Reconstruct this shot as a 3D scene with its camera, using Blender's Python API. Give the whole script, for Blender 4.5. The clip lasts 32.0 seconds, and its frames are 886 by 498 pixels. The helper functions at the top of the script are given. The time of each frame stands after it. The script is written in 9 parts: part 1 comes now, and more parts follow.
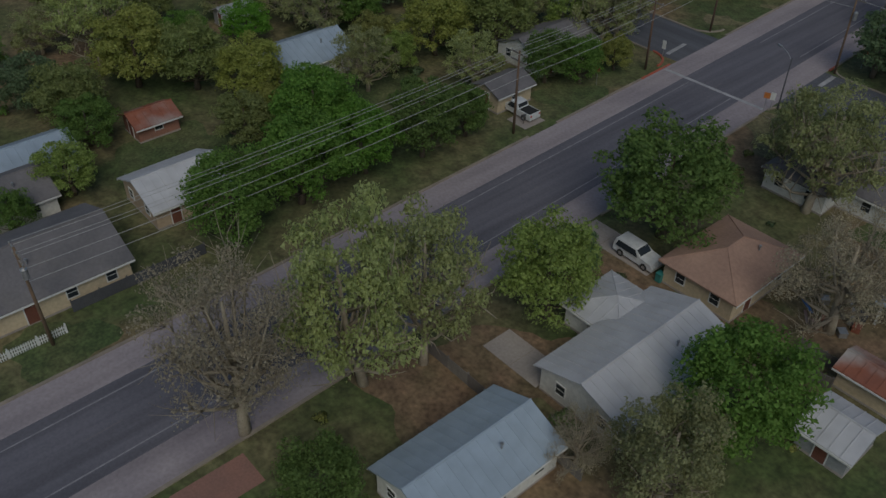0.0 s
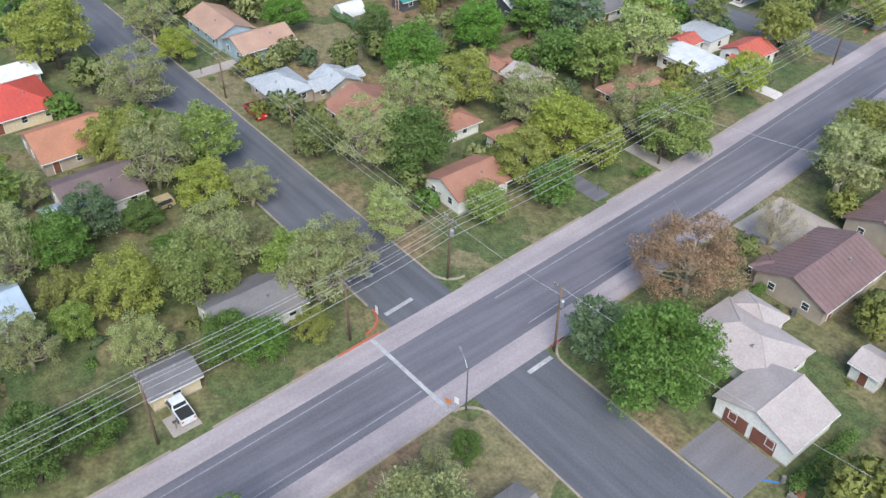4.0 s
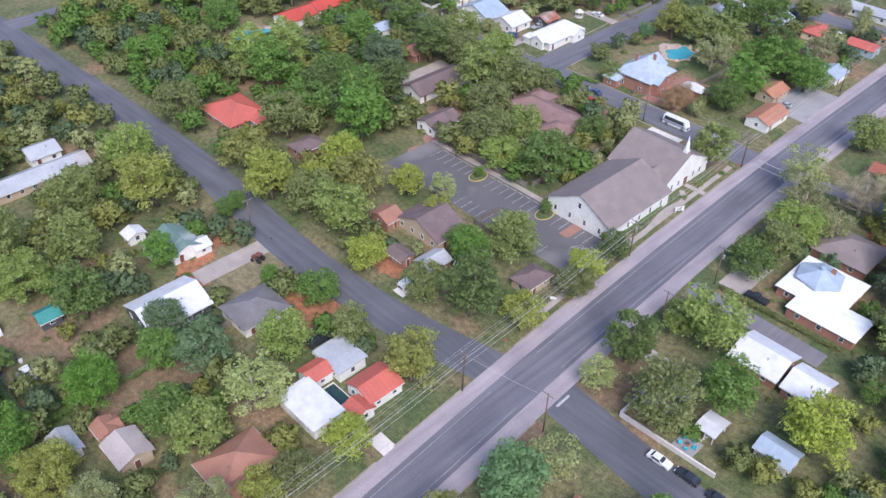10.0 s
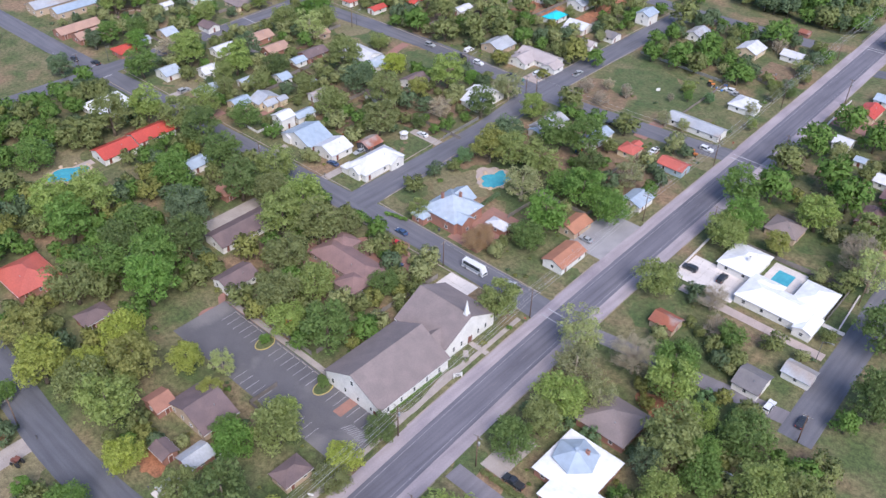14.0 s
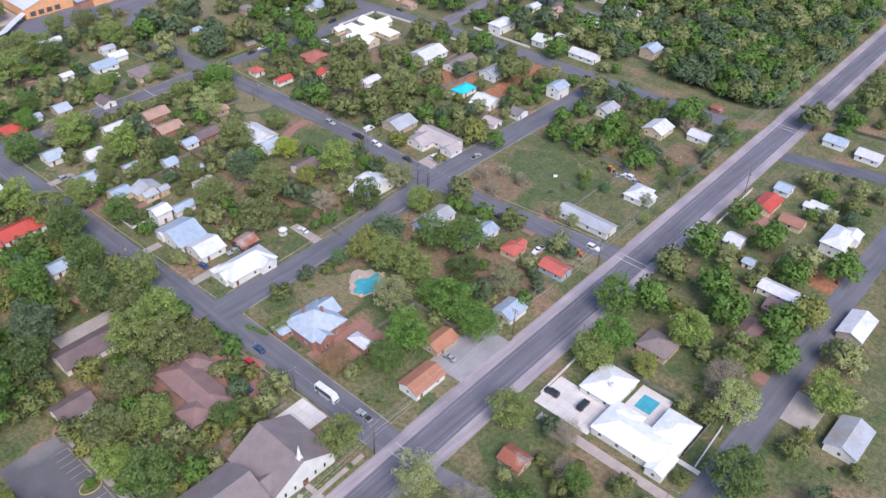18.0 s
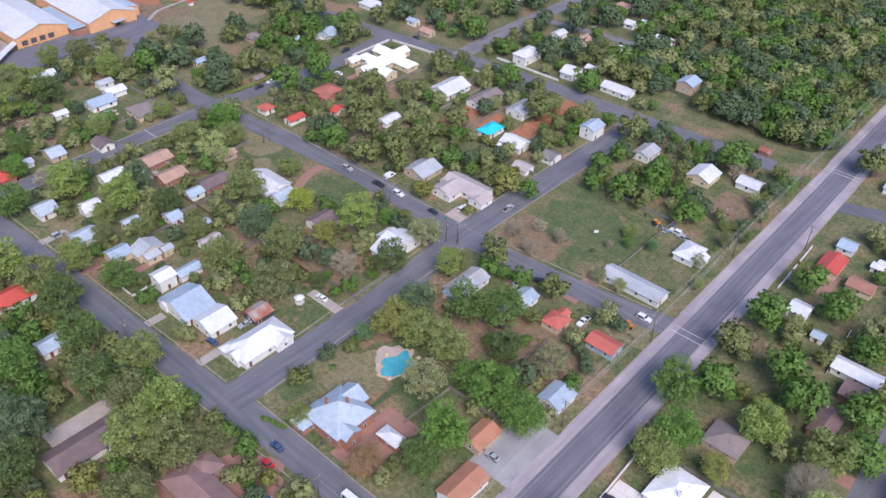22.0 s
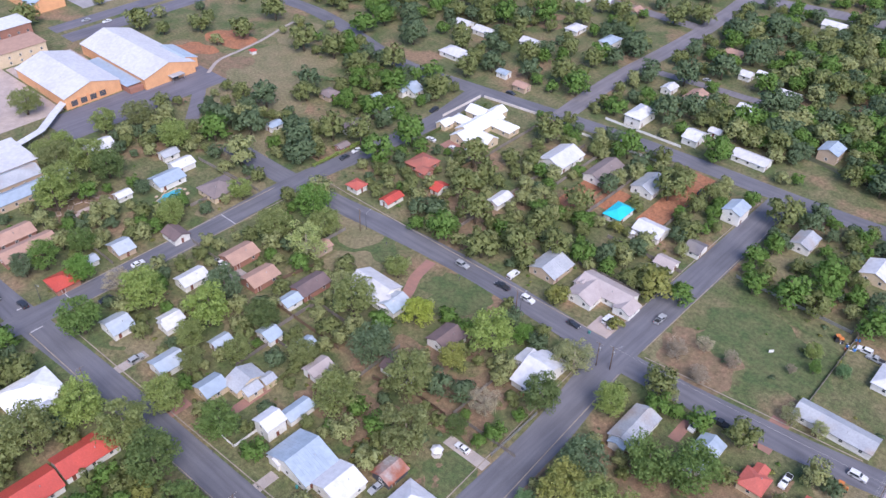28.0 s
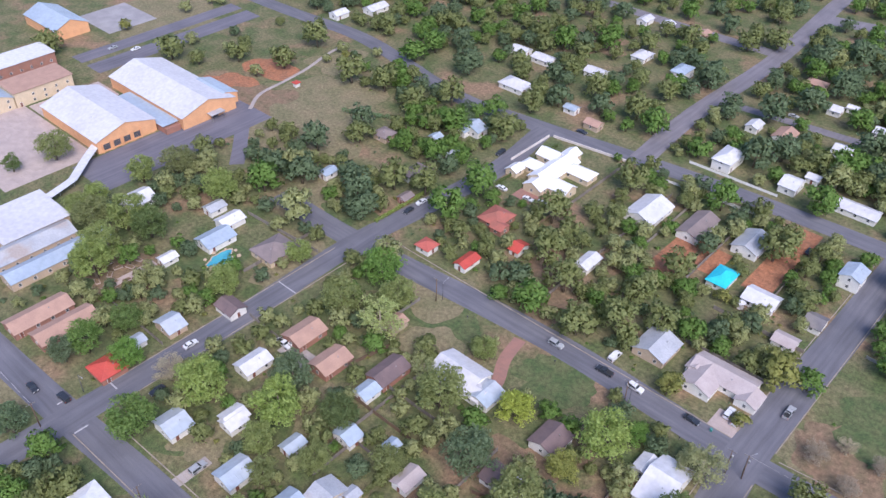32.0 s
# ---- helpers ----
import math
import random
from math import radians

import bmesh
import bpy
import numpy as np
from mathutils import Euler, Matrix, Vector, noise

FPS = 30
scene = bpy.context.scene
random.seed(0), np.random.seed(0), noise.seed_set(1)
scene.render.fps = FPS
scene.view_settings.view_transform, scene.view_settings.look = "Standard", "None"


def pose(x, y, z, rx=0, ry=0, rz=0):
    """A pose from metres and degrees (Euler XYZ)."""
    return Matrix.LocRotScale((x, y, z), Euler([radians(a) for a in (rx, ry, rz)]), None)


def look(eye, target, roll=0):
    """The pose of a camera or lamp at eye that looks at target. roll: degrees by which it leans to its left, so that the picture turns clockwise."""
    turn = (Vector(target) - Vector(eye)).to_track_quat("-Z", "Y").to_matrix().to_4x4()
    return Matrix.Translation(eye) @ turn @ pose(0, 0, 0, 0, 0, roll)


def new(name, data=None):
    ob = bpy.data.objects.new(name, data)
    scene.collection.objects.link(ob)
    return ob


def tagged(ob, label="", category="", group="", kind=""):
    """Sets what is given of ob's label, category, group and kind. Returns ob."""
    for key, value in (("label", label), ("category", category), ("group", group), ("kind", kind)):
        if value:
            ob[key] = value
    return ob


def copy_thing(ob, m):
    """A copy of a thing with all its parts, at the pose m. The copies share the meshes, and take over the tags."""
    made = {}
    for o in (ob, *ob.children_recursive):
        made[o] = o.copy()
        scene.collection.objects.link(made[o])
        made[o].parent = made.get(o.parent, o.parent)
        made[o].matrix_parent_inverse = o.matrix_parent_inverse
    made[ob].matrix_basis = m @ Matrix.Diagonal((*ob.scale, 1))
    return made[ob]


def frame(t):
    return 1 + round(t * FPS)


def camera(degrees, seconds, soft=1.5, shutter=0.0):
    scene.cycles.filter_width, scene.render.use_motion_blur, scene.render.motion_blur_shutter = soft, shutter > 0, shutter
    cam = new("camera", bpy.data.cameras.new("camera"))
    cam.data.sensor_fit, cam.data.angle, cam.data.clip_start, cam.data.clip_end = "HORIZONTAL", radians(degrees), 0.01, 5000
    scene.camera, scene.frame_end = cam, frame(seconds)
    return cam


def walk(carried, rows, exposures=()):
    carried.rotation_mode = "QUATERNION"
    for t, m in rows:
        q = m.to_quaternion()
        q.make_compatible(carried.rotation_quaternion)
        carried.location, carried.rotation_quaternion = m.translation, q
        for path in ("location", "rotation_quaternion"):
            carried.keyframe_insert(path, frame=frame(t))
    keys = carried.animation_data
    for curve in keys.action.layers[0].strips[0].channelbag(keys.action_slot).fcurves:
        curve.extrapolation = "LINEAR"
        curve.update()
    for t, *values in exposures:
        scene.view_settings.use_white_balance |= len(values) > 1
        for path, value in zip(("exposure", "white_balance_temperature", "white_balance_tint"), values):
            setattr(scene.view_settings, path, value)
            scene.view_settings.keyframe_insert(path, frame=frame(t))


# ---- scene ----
cam = camera(55.4, 32.0, soft=1.5)
METRES, EYE, TILT, LEAN, TURN = 440.0, 51.535, -38.40, -0.53, 49.30
START = (51.829, -90.658)
ROWS = [
    (0.0, 0.0, 0.0, 0.0, 0.0, 0.0, -0.0),
    (0.5, 0.0121, 0.0046, 0.0048, 0.22, 0.34, -0.28),
    (1.0, 0.0235, 0.0104, 0.0102, 0.57, 0.33, -0.62),
    (1.5, 0.0348, 0.0171, 0.016, 0.65, 0.13, -0.72),
    (2.0, 0.0457, 0.0179, 0.029, 0.74, 0.19, -0.89),
    (2.5, 0.0577, 0.0174, 0.0422, 0.95, 0.27, -1.03),
    (3.0, 0.0699, 0.0178, 0.0552, 1.2, 0.22, -1.34),
    (3.5, 0.0813, 0.0191, 0.0682, 1.32, 0.15, -1.48),
    (4.0, 0.0937, 0.0208, 0.0815, 1.44, 0.01, -1.46),
    (4.5, 0.1053, 0.022, 0.0948, 1.32, 0.03, -1.37),
    (6.5, 0.1529, 0.0246, 0.147, 0.16, 0.01, -0.49),
    (7.0, 0.165, 0.0251, 0.1593, -0.07, 0.07, -0.26),
    (7.5, 0.1767, 0.0252, 0.1719, -0.56, 0.04, 0.23),
    (8.0, 0.187, 0.0258, 0.184, -0.65, 0.16, 0.28),
    (8.5, 0.1988, 0.027, 0.1961, -1.69, 0.05, 0.99),
    (9.0, 0.2107, 0.0266, 0.2078, -2.29, 0.18, 1.41),
    (9.5, 0.2227, 0.0272, 0.2202, -2.33, 0.15, 1.41),
    (10.0, 0.2342, 0.028, 0.2329, -2.52, -0.01, 1.62),
    (10.5, 0.2461, 0.0282, 0.245, -4.13, -0.02, 2.83),
    (11.0, 0.26, 0.0268, 0.2552, -5.83, 0.09, 4.13),
    (11.5, 0.2731, 0.0255, 0.2658, -6.22, 0.17, 4.28),
    (12.0, 0.2874, 0.0233, 0.2766, -6.31, 0.34, 4.39),
    (12.5, 0.3006, 0.0217, 0.2875, -6.16, 0.5, 4.37),
    (13.0, 0.3141, 0.0202, 0.2992, -5.84, 0.42, 4.12),
    (13.5, 0.3271, 0.0192, 0.3104, -5.7, 0.44, 3.99),
    (14.0, 0.3409, 0.0179, 0.3223, -5.59, 0.45, 4.04),
    (14.5, 0.3544, 0.0164, 0.3344, -5.49, 0.48, 3.97),
    (15.0, 0.3655, 0.0159, 0.3462, -5.56, 0.52, 3.83),
    (15.5, 0.3781, 0.0153, 0.3579, -5.64, 0.53, 3.9),
    (17.5, 0.4287, 0.0233, 0.3914, -6.08, 0.64, 4.07),
    (18.0, 0.4413, 0.0285, 0.3954, -5.96, 0.6, 3.98),
    (18.5, 0.454, 0.034, 0.3995, -5.83, 0.54, 3.95),
    (19.0, 0.4656, 0.0404, 0.4037, -5.89, 0.55, 3.78),
    (19.5, 0.4583, 0.048, 0.4102, -6.16, 0.39, 3.79),
    (20.0, 0.4498, 0.0594, 0.419, -6.23, 0.37, 3.98),
    (20.5, 0.4438, 0.0692, 0.4262, -6.31, 0.58, 3.95),
    (21.0, 0.438, 0.0785, 0.4333, -6.3, 0.67, 3.99),
    (21.5, 0.4316, 0.088, 0.4411, -6.17, 0.66, 4.0),
    (22.0, 0.4251, 0.0973, 0.4488, -6.13, 0.65, 4.0),
    (22.5, 0.4181, 0.1072, 0.4567, -6.05, 0.61, 3.94),
    (23.0, 0.4106, 0.1175, 0.4648, -6.0, 0.65, 3.9),
    (23.5, 0.4045, 0.1269, 0.472, -6.01, 0.75, 3.99),
    (24.0, 0.3978, 0.1367, 0.4792, -6.08, 0.7, 4.12),
    (24.5, 0.3914, 0.1465, 0.4871, -6.09, 0.61, 4.14),
    (25.0, 0.385, 0.1561, 0.4949, -6.0, 0.6, 4.09),
    (25.5, 0.3787, 0.1664, 0.5025, -5.97, 0.58, 4.04),
    (27.5, 0.3509, 0.2043, 0.535, -5.83, 0.53, 4.12),
    (28.0, 0.3437, 0.214, 0.5424, -5.89, 0.71, 4.09),
    (28.5, 0.3375, 0.2232, 0.5497, -6.07, 0.62, 4.06),
    (29.0, 0.3317, 0.2332, 0.5574, -6.1, 0.61, 4.14),
    (29.5, 0.3258, 0.2428, 0.565, -6.04, 0.55, 4.22),
    (30.0, 0.3195, 0.2524, 0.5725, -5.98, 0.65, 4.18),
    (30.5, 0.3126, 0.262, 0.5804, -5.81, 0.62, 4.01),
    (31.0, 0.3056, 0.2723, 0.589, -5.82, 0.54, 4.03),
    (31.5, 0.2985, 0.2823, 0.5976, -5.79, 0.51, 4.02),
    (32.0, 0.2932, 0.2941, 0.6057, -5.86, 0.3, 4.21),
]
FADE = [(t, e + 0.89, k, g) for t, e, k, g in ((0.0, -2.25, 6300, 2), (0.5, -0.92, 6300, 2), (1.0, -0.42, 6300, 2), (1.5, -0.22, 6300, 2), (2.0, -0.1, 6200, 3), (3.0, 0.0, 6180, 3),
        (5.0, 0.0, 5980, 7), (8.0, 0.0, 5850, 14), (12.0, -0.05, 5920, 16), (18.0, -0.12, 5980, 16), (20.0, -0.21, 5950, 17), (22.0, -0.16, 5930, 18), (24.0, -0.11, 5900, 19), (25.0, -0.04, 5880, 20), (32.0, -0.09, 5880, 20))]
walk(cam, [(t, pose(START[0], START[1], EYE, TILT, LEAN, TURN) @ pose(METRES * x, METRES * y, METRES * z, 90 + pitch, roll, yaw)) for t, x, y, z, yaw, pitch, roll in ROWS],
     exposures=FADE)

# ---- world and light: soft evening light under a thin overcast ----
world = bpy.data.worlds.new("sky")
scene.world = world
world.use_nodes = True
wn = world.node_tree.nodes
sky = wn.new("ShaderNodeTexSky")
sky.sky_type, sky.sun_disc = "NISHITA", False
SUN_DIR = Vector((0.66, -0.42, 0.86)).normalized()      # towards the sun
sky.sun_elevation = math.asin(SUN_DIR.z)
sky.sun_rotation = math.atan2(SUN_DIR.x, SUN_DIR.y)
sky.air_density, sky.dust_density, sky.ozone_density = 1.0, 1.2, 2.5
wn["Background"].inputs["Strength"].default_value = 0.122
world.node_tree.links.new(sky.outputs["Color"], wn["Background"].inputs["Color"])
sun = new("sun", bpy.data.lights.new("sun", "SUN"))
sun.data.energy, sun.data.angle, sun.data.color = 2.3, radians(34), (1.0, 0.925, 0.83)
sun.matrix_world = look((0, 0, 300), Vector((0, 0, 300)) - SUN_DIR)

# ---- materials ----
MATS = {}


def mat(name, a, b=None, rough=0.85, scale=0.5, fine=6.0, bump=0.3, metal=0.0, spread=0.0, c=None, bump_scale=None, streak=None, detail=4.0, grain=0.1, mottle=0.0):
    """A procedural surface: colours a and b mixed by noise at two sizes, optional stains c, relief, and a spread by object."""
    m = bpy.data.materials.new(name)
    m.use_nodes = True
    n, l = m.node_tree.nodes, m.node_tree.links
    p = n["Principled BSDF"]
    p.inputs["Roughness"].default_value, p.inputs["Metallic"].default_value = rough, metal
    b = b or tuple(v * 0.78 for v in a)
    co = n.new("ShaderNodeTexCoord")
    geo = n.new("ShaderNodeNewGeometry")
    pos = geo.outputs["Position"]

    def noise_at(s, d=detail, vec=pos):
        t = n.new("ShaderNodeTexNoise")
        t.inputs["Scale"].default_value, t.inputs["Detail"].default_value = s, d
        l.new(vec, t.inputs["Vector"])
        return t.outputs["Fac"]

    def ramp(src, lo, hi):
        r = n.new("ShaderNodeMapRange")
        r.inputs["From Min"].default_value, r.inputs["From Max"].default_value = lo, hi
        l.new(src, r.inputs["Value"])
        return r.outputs["Result"]

    def mix(f, x, y, kind="MIX"):
        k = n.new("ShaderNodeMix")
        k.data_type, k.blend_type = "RGBA", kind
        for sock, v in ((k.inputs["Factor"], f), (k.inputs["A"], x), (k.inputs["B"], y)):
            if isinstance(v, (int, float)):
                sock.default_value = v
            elif isinstance(v, tuple):
                sock.default_value = (*v, 1.0)
            else:
                l.new(v, sock)
        return k.outputs["Result"]

    col = mix(ramp(noise_at(scale), 0.36, 0.64), a, b)
    if c:
        col = mix(ramp(noise_at(scale * 0.43, 5), 0.54, 0.66), col, c)
    f2 = noise_at(fine, 3)
    g = n.new("ShaderNodeMapRange")
    g.inputs["From Min"].default_value, g.inputs["From Max"].default_value = 0.3, 0.7
    g.inputs["To Min"].default_value, g.inputs["To Max"].default_value = 1 - grain, 1 + grain
    l.new(f2, g.inputs["Value"])
    col = mix(1.0, col, g.outputs["Result"], "MULTIPLY")
    if mottle or streak:
        vec, lo, hi, amount = pos, 0.34, 0.66, mottle
        if streak:
            mp = n.new("ShaderNodeMapping")
            mp.inputs["Scale"].default_value = (*streak, 1.0)
            l.new(pos, mp.inputs["Vector"])
            vec, amount = mp.outputs["Vector"], mottle or 0.12
        k = n.new("ShaderNodeMapRange")
        k.inputs["From Min"].default_value, k.inputs["From Max"].default_value = lo, hi
        k.inputs["To Min"].default_value, k.inputs["To Max"].default_value = 1 - amount, 1 + amount
        l.new(noise_at(1.0 if streak else 0.75, 6, vec), k.inputs["Value"])
        col = mix(1.0, col, k.outputs["Result"], "MULTIPLY")
    if spread:
        oi = n.new("ShaderNodeObjectInfo")
        h = n.new("ShaderNodeHueSaturation")
        for sock, lo, hi in (("Value", 1 - spread, 1 + spread), ("Hue", 0.5 - 0.05 * spread, 0.5 + 0.05 * spread)):
            r = n.new("ShaderNodeMapRange")
            r.inputs["To Min"].default_value, r.inputs["To Max"].default_value = lo, hi
            l.new(oi.outputs["Random"], r.inputs["Value"])
            l.new(r.outputs["Result"], h.inputs[sock])
        l.new(col, h.inputs["Color"])
        col = h.outputs["Color"]
    l.new(col, p.inputs["Base Color"])
    if bump:
        bp = n.new("ShaderNodeBump")
        bp.inputs["Strength"].default_value, bp.inputs["Distance"].default_value = bump, 0.05
        l.new(noise_at(bump_scale or fine * 2, 3), bp.inputs["Height"])
        l.new(bp.outputs["Normal"], p.inputs["Normal"])
    MATS[name] = m
    return m


# ground and paving
mat("lawn", (0.077, 0.104, 0.034), (0.168, 0.146, 0.072), 0.95, 0.10, 2.2, 0.6, c=(0.24, 0.158, 0.094), detail=9, grain=0.3, mottle=0.3)
mat("grass", (0.070, 0.102, 0.034), (0.112, 0.122, 0.049), 0.95, 0.2, 3.0, 0.5, grain=0.3, mottle=0.25)
mat("dry_grass", (0.215, 0.175, 0.098), (0.165, 0.15, 0.075), 0.95, 0.12, 2.5, 0.5, grain=0.3, mottle=0.25)
mat("soil", (0.225, 0.145, 0.09), (0.165, 0.125, 0.07), 0.95, 0.25, 2.5, 0.5, grain=0.3, mottle=0.25)
mat("red_soil", (0.36, 0.15, 0.075), (0.28, 0.13, 0.07), 0.95, 0.2, 2.5, 0.4, grain=0.3, mottle=0.25)
mat("asphalt", (0.140, 0.132, 0.155), (0.157, 0.147, 0.170), 0.9, 0.10, 4.0, 0.25, c=(0.122, 0.116, 0.138), streak=(0.9, 0.03), mottle=0.16)
mat("asphalt_street", (0.108, 0.108, 0.125), (0.124, 0.123, 0.139), 0.9, 0.10, 4.0, 0.25, c=(0.096, 0.097, 0.112), streak=(0.04, 0.7), mottle=0.15)
mat("asphalt_side", (0.132, 0.129, 0.147), (0.152, 0.147, 0.164), 0.9, 0.10, 4.0, 0.25, c=(0.118, 0.116, 0.132), streak=(0.7, 0.04), mottle=0.15)
mat("asphalt_old", (0.132, 0.129, 0.147), (0.152, 0.147, 0.164), 0.9, 0.10, 4.0, 0.25, c=(0.118, 0.116, 0.132), streak=(0.04, 0.7), mottle=0.15)
mat("asphalt_pale", (0.17, 0.157, 0.172), (0.20, 0.182, 0.195), 0.9, 0.12, 4.0, 0.25, streak=(0.7, 0.04), mottle=0.12)
mat("shoulder", (0.37, 0.315, 0.325), (0.315, 0.27, 0.285), 0.9, 0.12, 3.0, 0.25, c=(0.265, 0.225, 0.245), streak=(0.6, 0.05), mottle=0.12)
mat("concrete", (0.40, 0.345, 0.31), (0.33, 0.285, 0.26), 0.9, 0.3, 4.0, 0.2)
mat("white_concrete", (0.66, 0.60, 0.56), (0.56, 0.51, 0.48), 0.85, 0.2, 3.0, 0.15)
mat("brick_paving", (0.33, 0.17, 0.13), (0.27, 0.15, 0.12), 0.9, 0.4, 5.0, 0.2)
mat("gravel", (0.34, 0.32, 0.32), (0.27, 0.255, 0.26), 0.95, 0.15, 3.0, 0.4)
mat("road_paint", (0.50, 0.48, 0.49), (0.34, 0.33, 0.34), 0.8, 0.8, 5.0, 0.1)
mat("worn_line", (0.33, 0.315, 0.335), (0.22, 0.21, 0.23), 0.85, 0.8, 5.0, 0.1)
mat("yellow_paint", (0.50, 0.40, 0.12), (0.40, 0.32, 0.14), 0.8, 0.8, 5.0, 0.1)
mat("red_paint", (0.52, 0.11, 0.06), (0.38, 0.12, 0.08), 0.8, 0.8, 5.0, 0.1)
mat("kerb", (0.36, 0.30, 0.24), (0.26, 0.22, 0.18), 0.9, 0.5, 4.0, 0.2)
mat("water", (0.06, 0.31, 0.40), (0.09, 0.38, 0.45), 0.06, 0.3, 1.0, 0.05)
mat("creek_water", (0.05, 0.06, 0.035), (0.07, 0.075, 0.045), 0.45, 0.3, 1.0, 0.1)
mat("dark_water", (0.02, 0.05, 0.05), (0.03, 0.065, 0.065), 0.12, 0.3, 1.0, 0.05)
# roofs and walls
mat("white_metal", (0.65, 0.64, 0.66), (0.57, 0.565, 0.59), 0.45, 0.06, 0.6, 0.1, c=(0.62, 0.61, 0.62))
mat("bright_white", (0.82, 0.81, 0.82), (0.76, 0.755, 0.77), 0.5, 0.06, 0.6, 0.1, c=(0.70, 0.69, 0.70))
mat("asphalt_lot", (0.112, 0.105, 0.112), (0.135, 0.126, 0.131), 0.9, 0.14, 3.0, 0.25, c=(0.20, 0.183, 0.18))
mat("blue_metal", (0.385, 0.45, 0.525), (0.32, 0.38, 0.455), 0.42, 0.06, 0.6, 0.1, c=(0.43, 0.46, 0.50))
mat("grey_metal", (0.43, 0.44, 0.46), (0.35, 0.36, 0.39), 0.45, 0.2, 2.0, 0.1, c=(0.36, 0.31, 0.28))
mat("pale_metal", (0.58, 0.57, 0.59), (0.53, 0.52, 0.54), 0.5, 0.06, 0.6, 0.1)
mat("red_metal", (0.52, 0.085, 0.06), (0.44, 0.075, 0.055), 0.45, 0.2, 2.0, 0.1)
mat("bright_red", (0.52, 0.135, 0.10), (0.44, 0.115, 0.085), 0.5, 0.2, 2.0, 0.1)
mat("maroon", (0.215, 0.135, 0.13), (0.18, 0.115, 0.11), 0.6, 0.2, 2.0, 0.2)
mat("rust", (0.33, 0.11, 0.06), (0.24, 0.09, 0.06), 0.7, 0.25, 2.0, 0.2, c=(0.40, 0.36, 0.34))
mat("teal_metal", (0.05, 0.22, 0.20), (0.06, 0.26, 0.23), 0.5, 0.2, 2.0, 0.1)
mat("green_metal", (0.15, 0.225, 0.20), (0.19, 0.26, 0.235), 0.5, 0.3, 2.0, 0.1, c=(0.42, 0.44, 0.43))
mat("grey_shingle", (0.19, 0.175, 0.18), (0.15, 0.14, 0.145), 0.92, 0.3, 3.5, 0.5, c=(0.21, 0.19, 0.18))
mat("taupe_shingle", (0.24, 0.192, 0.182), (0.205, 0.165, 0.158), 0.92, 0.3, 3.5, 0.5)
mat("mauve_shingle", (0.185, 0.13, 0.125), (0.145, 0.105, 0.105), 0.92, 0.3, 3.5, 0.5)
mat("red_shingle", (0.40, 0.13, 0.095), (0.31, 0.115, 0.085), 0.9, 0.3, 3.5, 0.4)
mat("ranch_shingle", (0.26, 0.16, 0.145), (0.215, 0.135, 0.125), 0.92, 0.3, 3.5, 0.5)
mat("brown_shingle", (0.35, 0.17, 0.118), (0.285, 0.14, 0.10), 0.92, 0.3, 3.5, 0.5)
mat("tan_shingle", (0.43, 0.27, 0.20), (0.37, 0.23, 0.175), 0.92, 0.3, 3.5, 0.5)
mat("orange_shingle", (0.42, 0.19, 0.115), (0.35, 0.16, 0.10), 0.92, 0.3, 3.5, 0.5)
mat("pink_shingle", (0.44, 0.375, 0.36), (0.385, 0.325, 0.31), 0.92, 0.3, 3.5, 0.5)
mat("white_wall", (0.74, 0.72, 0.68), (0.66, 0.64, 0.60), 0.8, 0.4, 3.0, 0.1)
mat("cream_wall", (0.62, 0.50, 0.34), (0.56, 0.45, 0.31), 0.8, 0.4, 3.0, 0.1)
mat("blue_wall", (0.35, 0.44, 0.50), (0.30, 0.39, 0.45), 0.8, 0.4, 3.0, 0.1)
mat("brick_wall", (0.36, 0.17, 0.12), (0.29, 0.15, 0.11), 0.9, 0.5, 6.0, 0.3)
mat("stone_wall", (0.40, 0.33, 0.26), (0.33, 0.27, 0.22), 0.9, 0.5, 6.0, 0.3)
mat("tan_wall", (0.50, 0.38, 0.27), (0.43, 0.33, 0.24), 0.85, 0.4, 3.0, 0.1)
mat("grey_wall", (0.34, 0.34, 0.34), (0.28, 0.28, 0.285), 0.85, 0.4, 3.0, 0.1)
mat("orange_wall", (0.72, 0.38, 0.19), (0.65, 0.34, 0.17), 0.85, 0.4, 3.0, 0.1)
mat("dark_wall", (0.09, 0.09, 0.10), (0.07, 0.07, 0.08), 0.85, 0.4, 3.0, 0.1)
mat("trim_white", (0.74, 0.73, 0.71), (0.68, 0.67, 0.65), 0.6, 0.5, 4.0, 0.05)
mat("brown_paint", (0.20, 0.075, 0.05), (0.17, 0.065, 0.045), 0.6, 0.5, 4.0, 0.1)
mat("blue_paint", (0.06, 0.20, 0.50), (0.05, 0.17, 0.44), 0.5, 0.5, 4.0, 0.05)
mat("turquoise", (0.03, 0.55, 0.66), (0.03, 0.48, 0.60), 0.6, 0.3, 2.0, 0.2)
mat("orange_paint", (0.65, 0.22, 0.05), (0.55, 0.19, 0.05), 0.5, 0.5, 4.0, 0.05)
mat("wood", (0.20, 0.135, 0.085), (0.15, 0.105, 0.07), 0.85, 0.6, 5.0, 0.3, spread=0.25)
mat("orange_wood", (0.42, 0.22, 0.10), (0.34, 0.18, 0.085), 0.85, 0.6, 5.0, 0.3, spread=0.15)
mat("grey_wood", (0.23, 0.20, 0.175), (0.17, 0.15, 0.135), 0.9, 0.6, 5.0, 0.3, spread=0.2)
mat("pole_wood", (0.17, 0.105, 0.07), (0.13, 0.085, 0.06), 0.9, 0.8, 5.0, 0.3, spread=0.2)
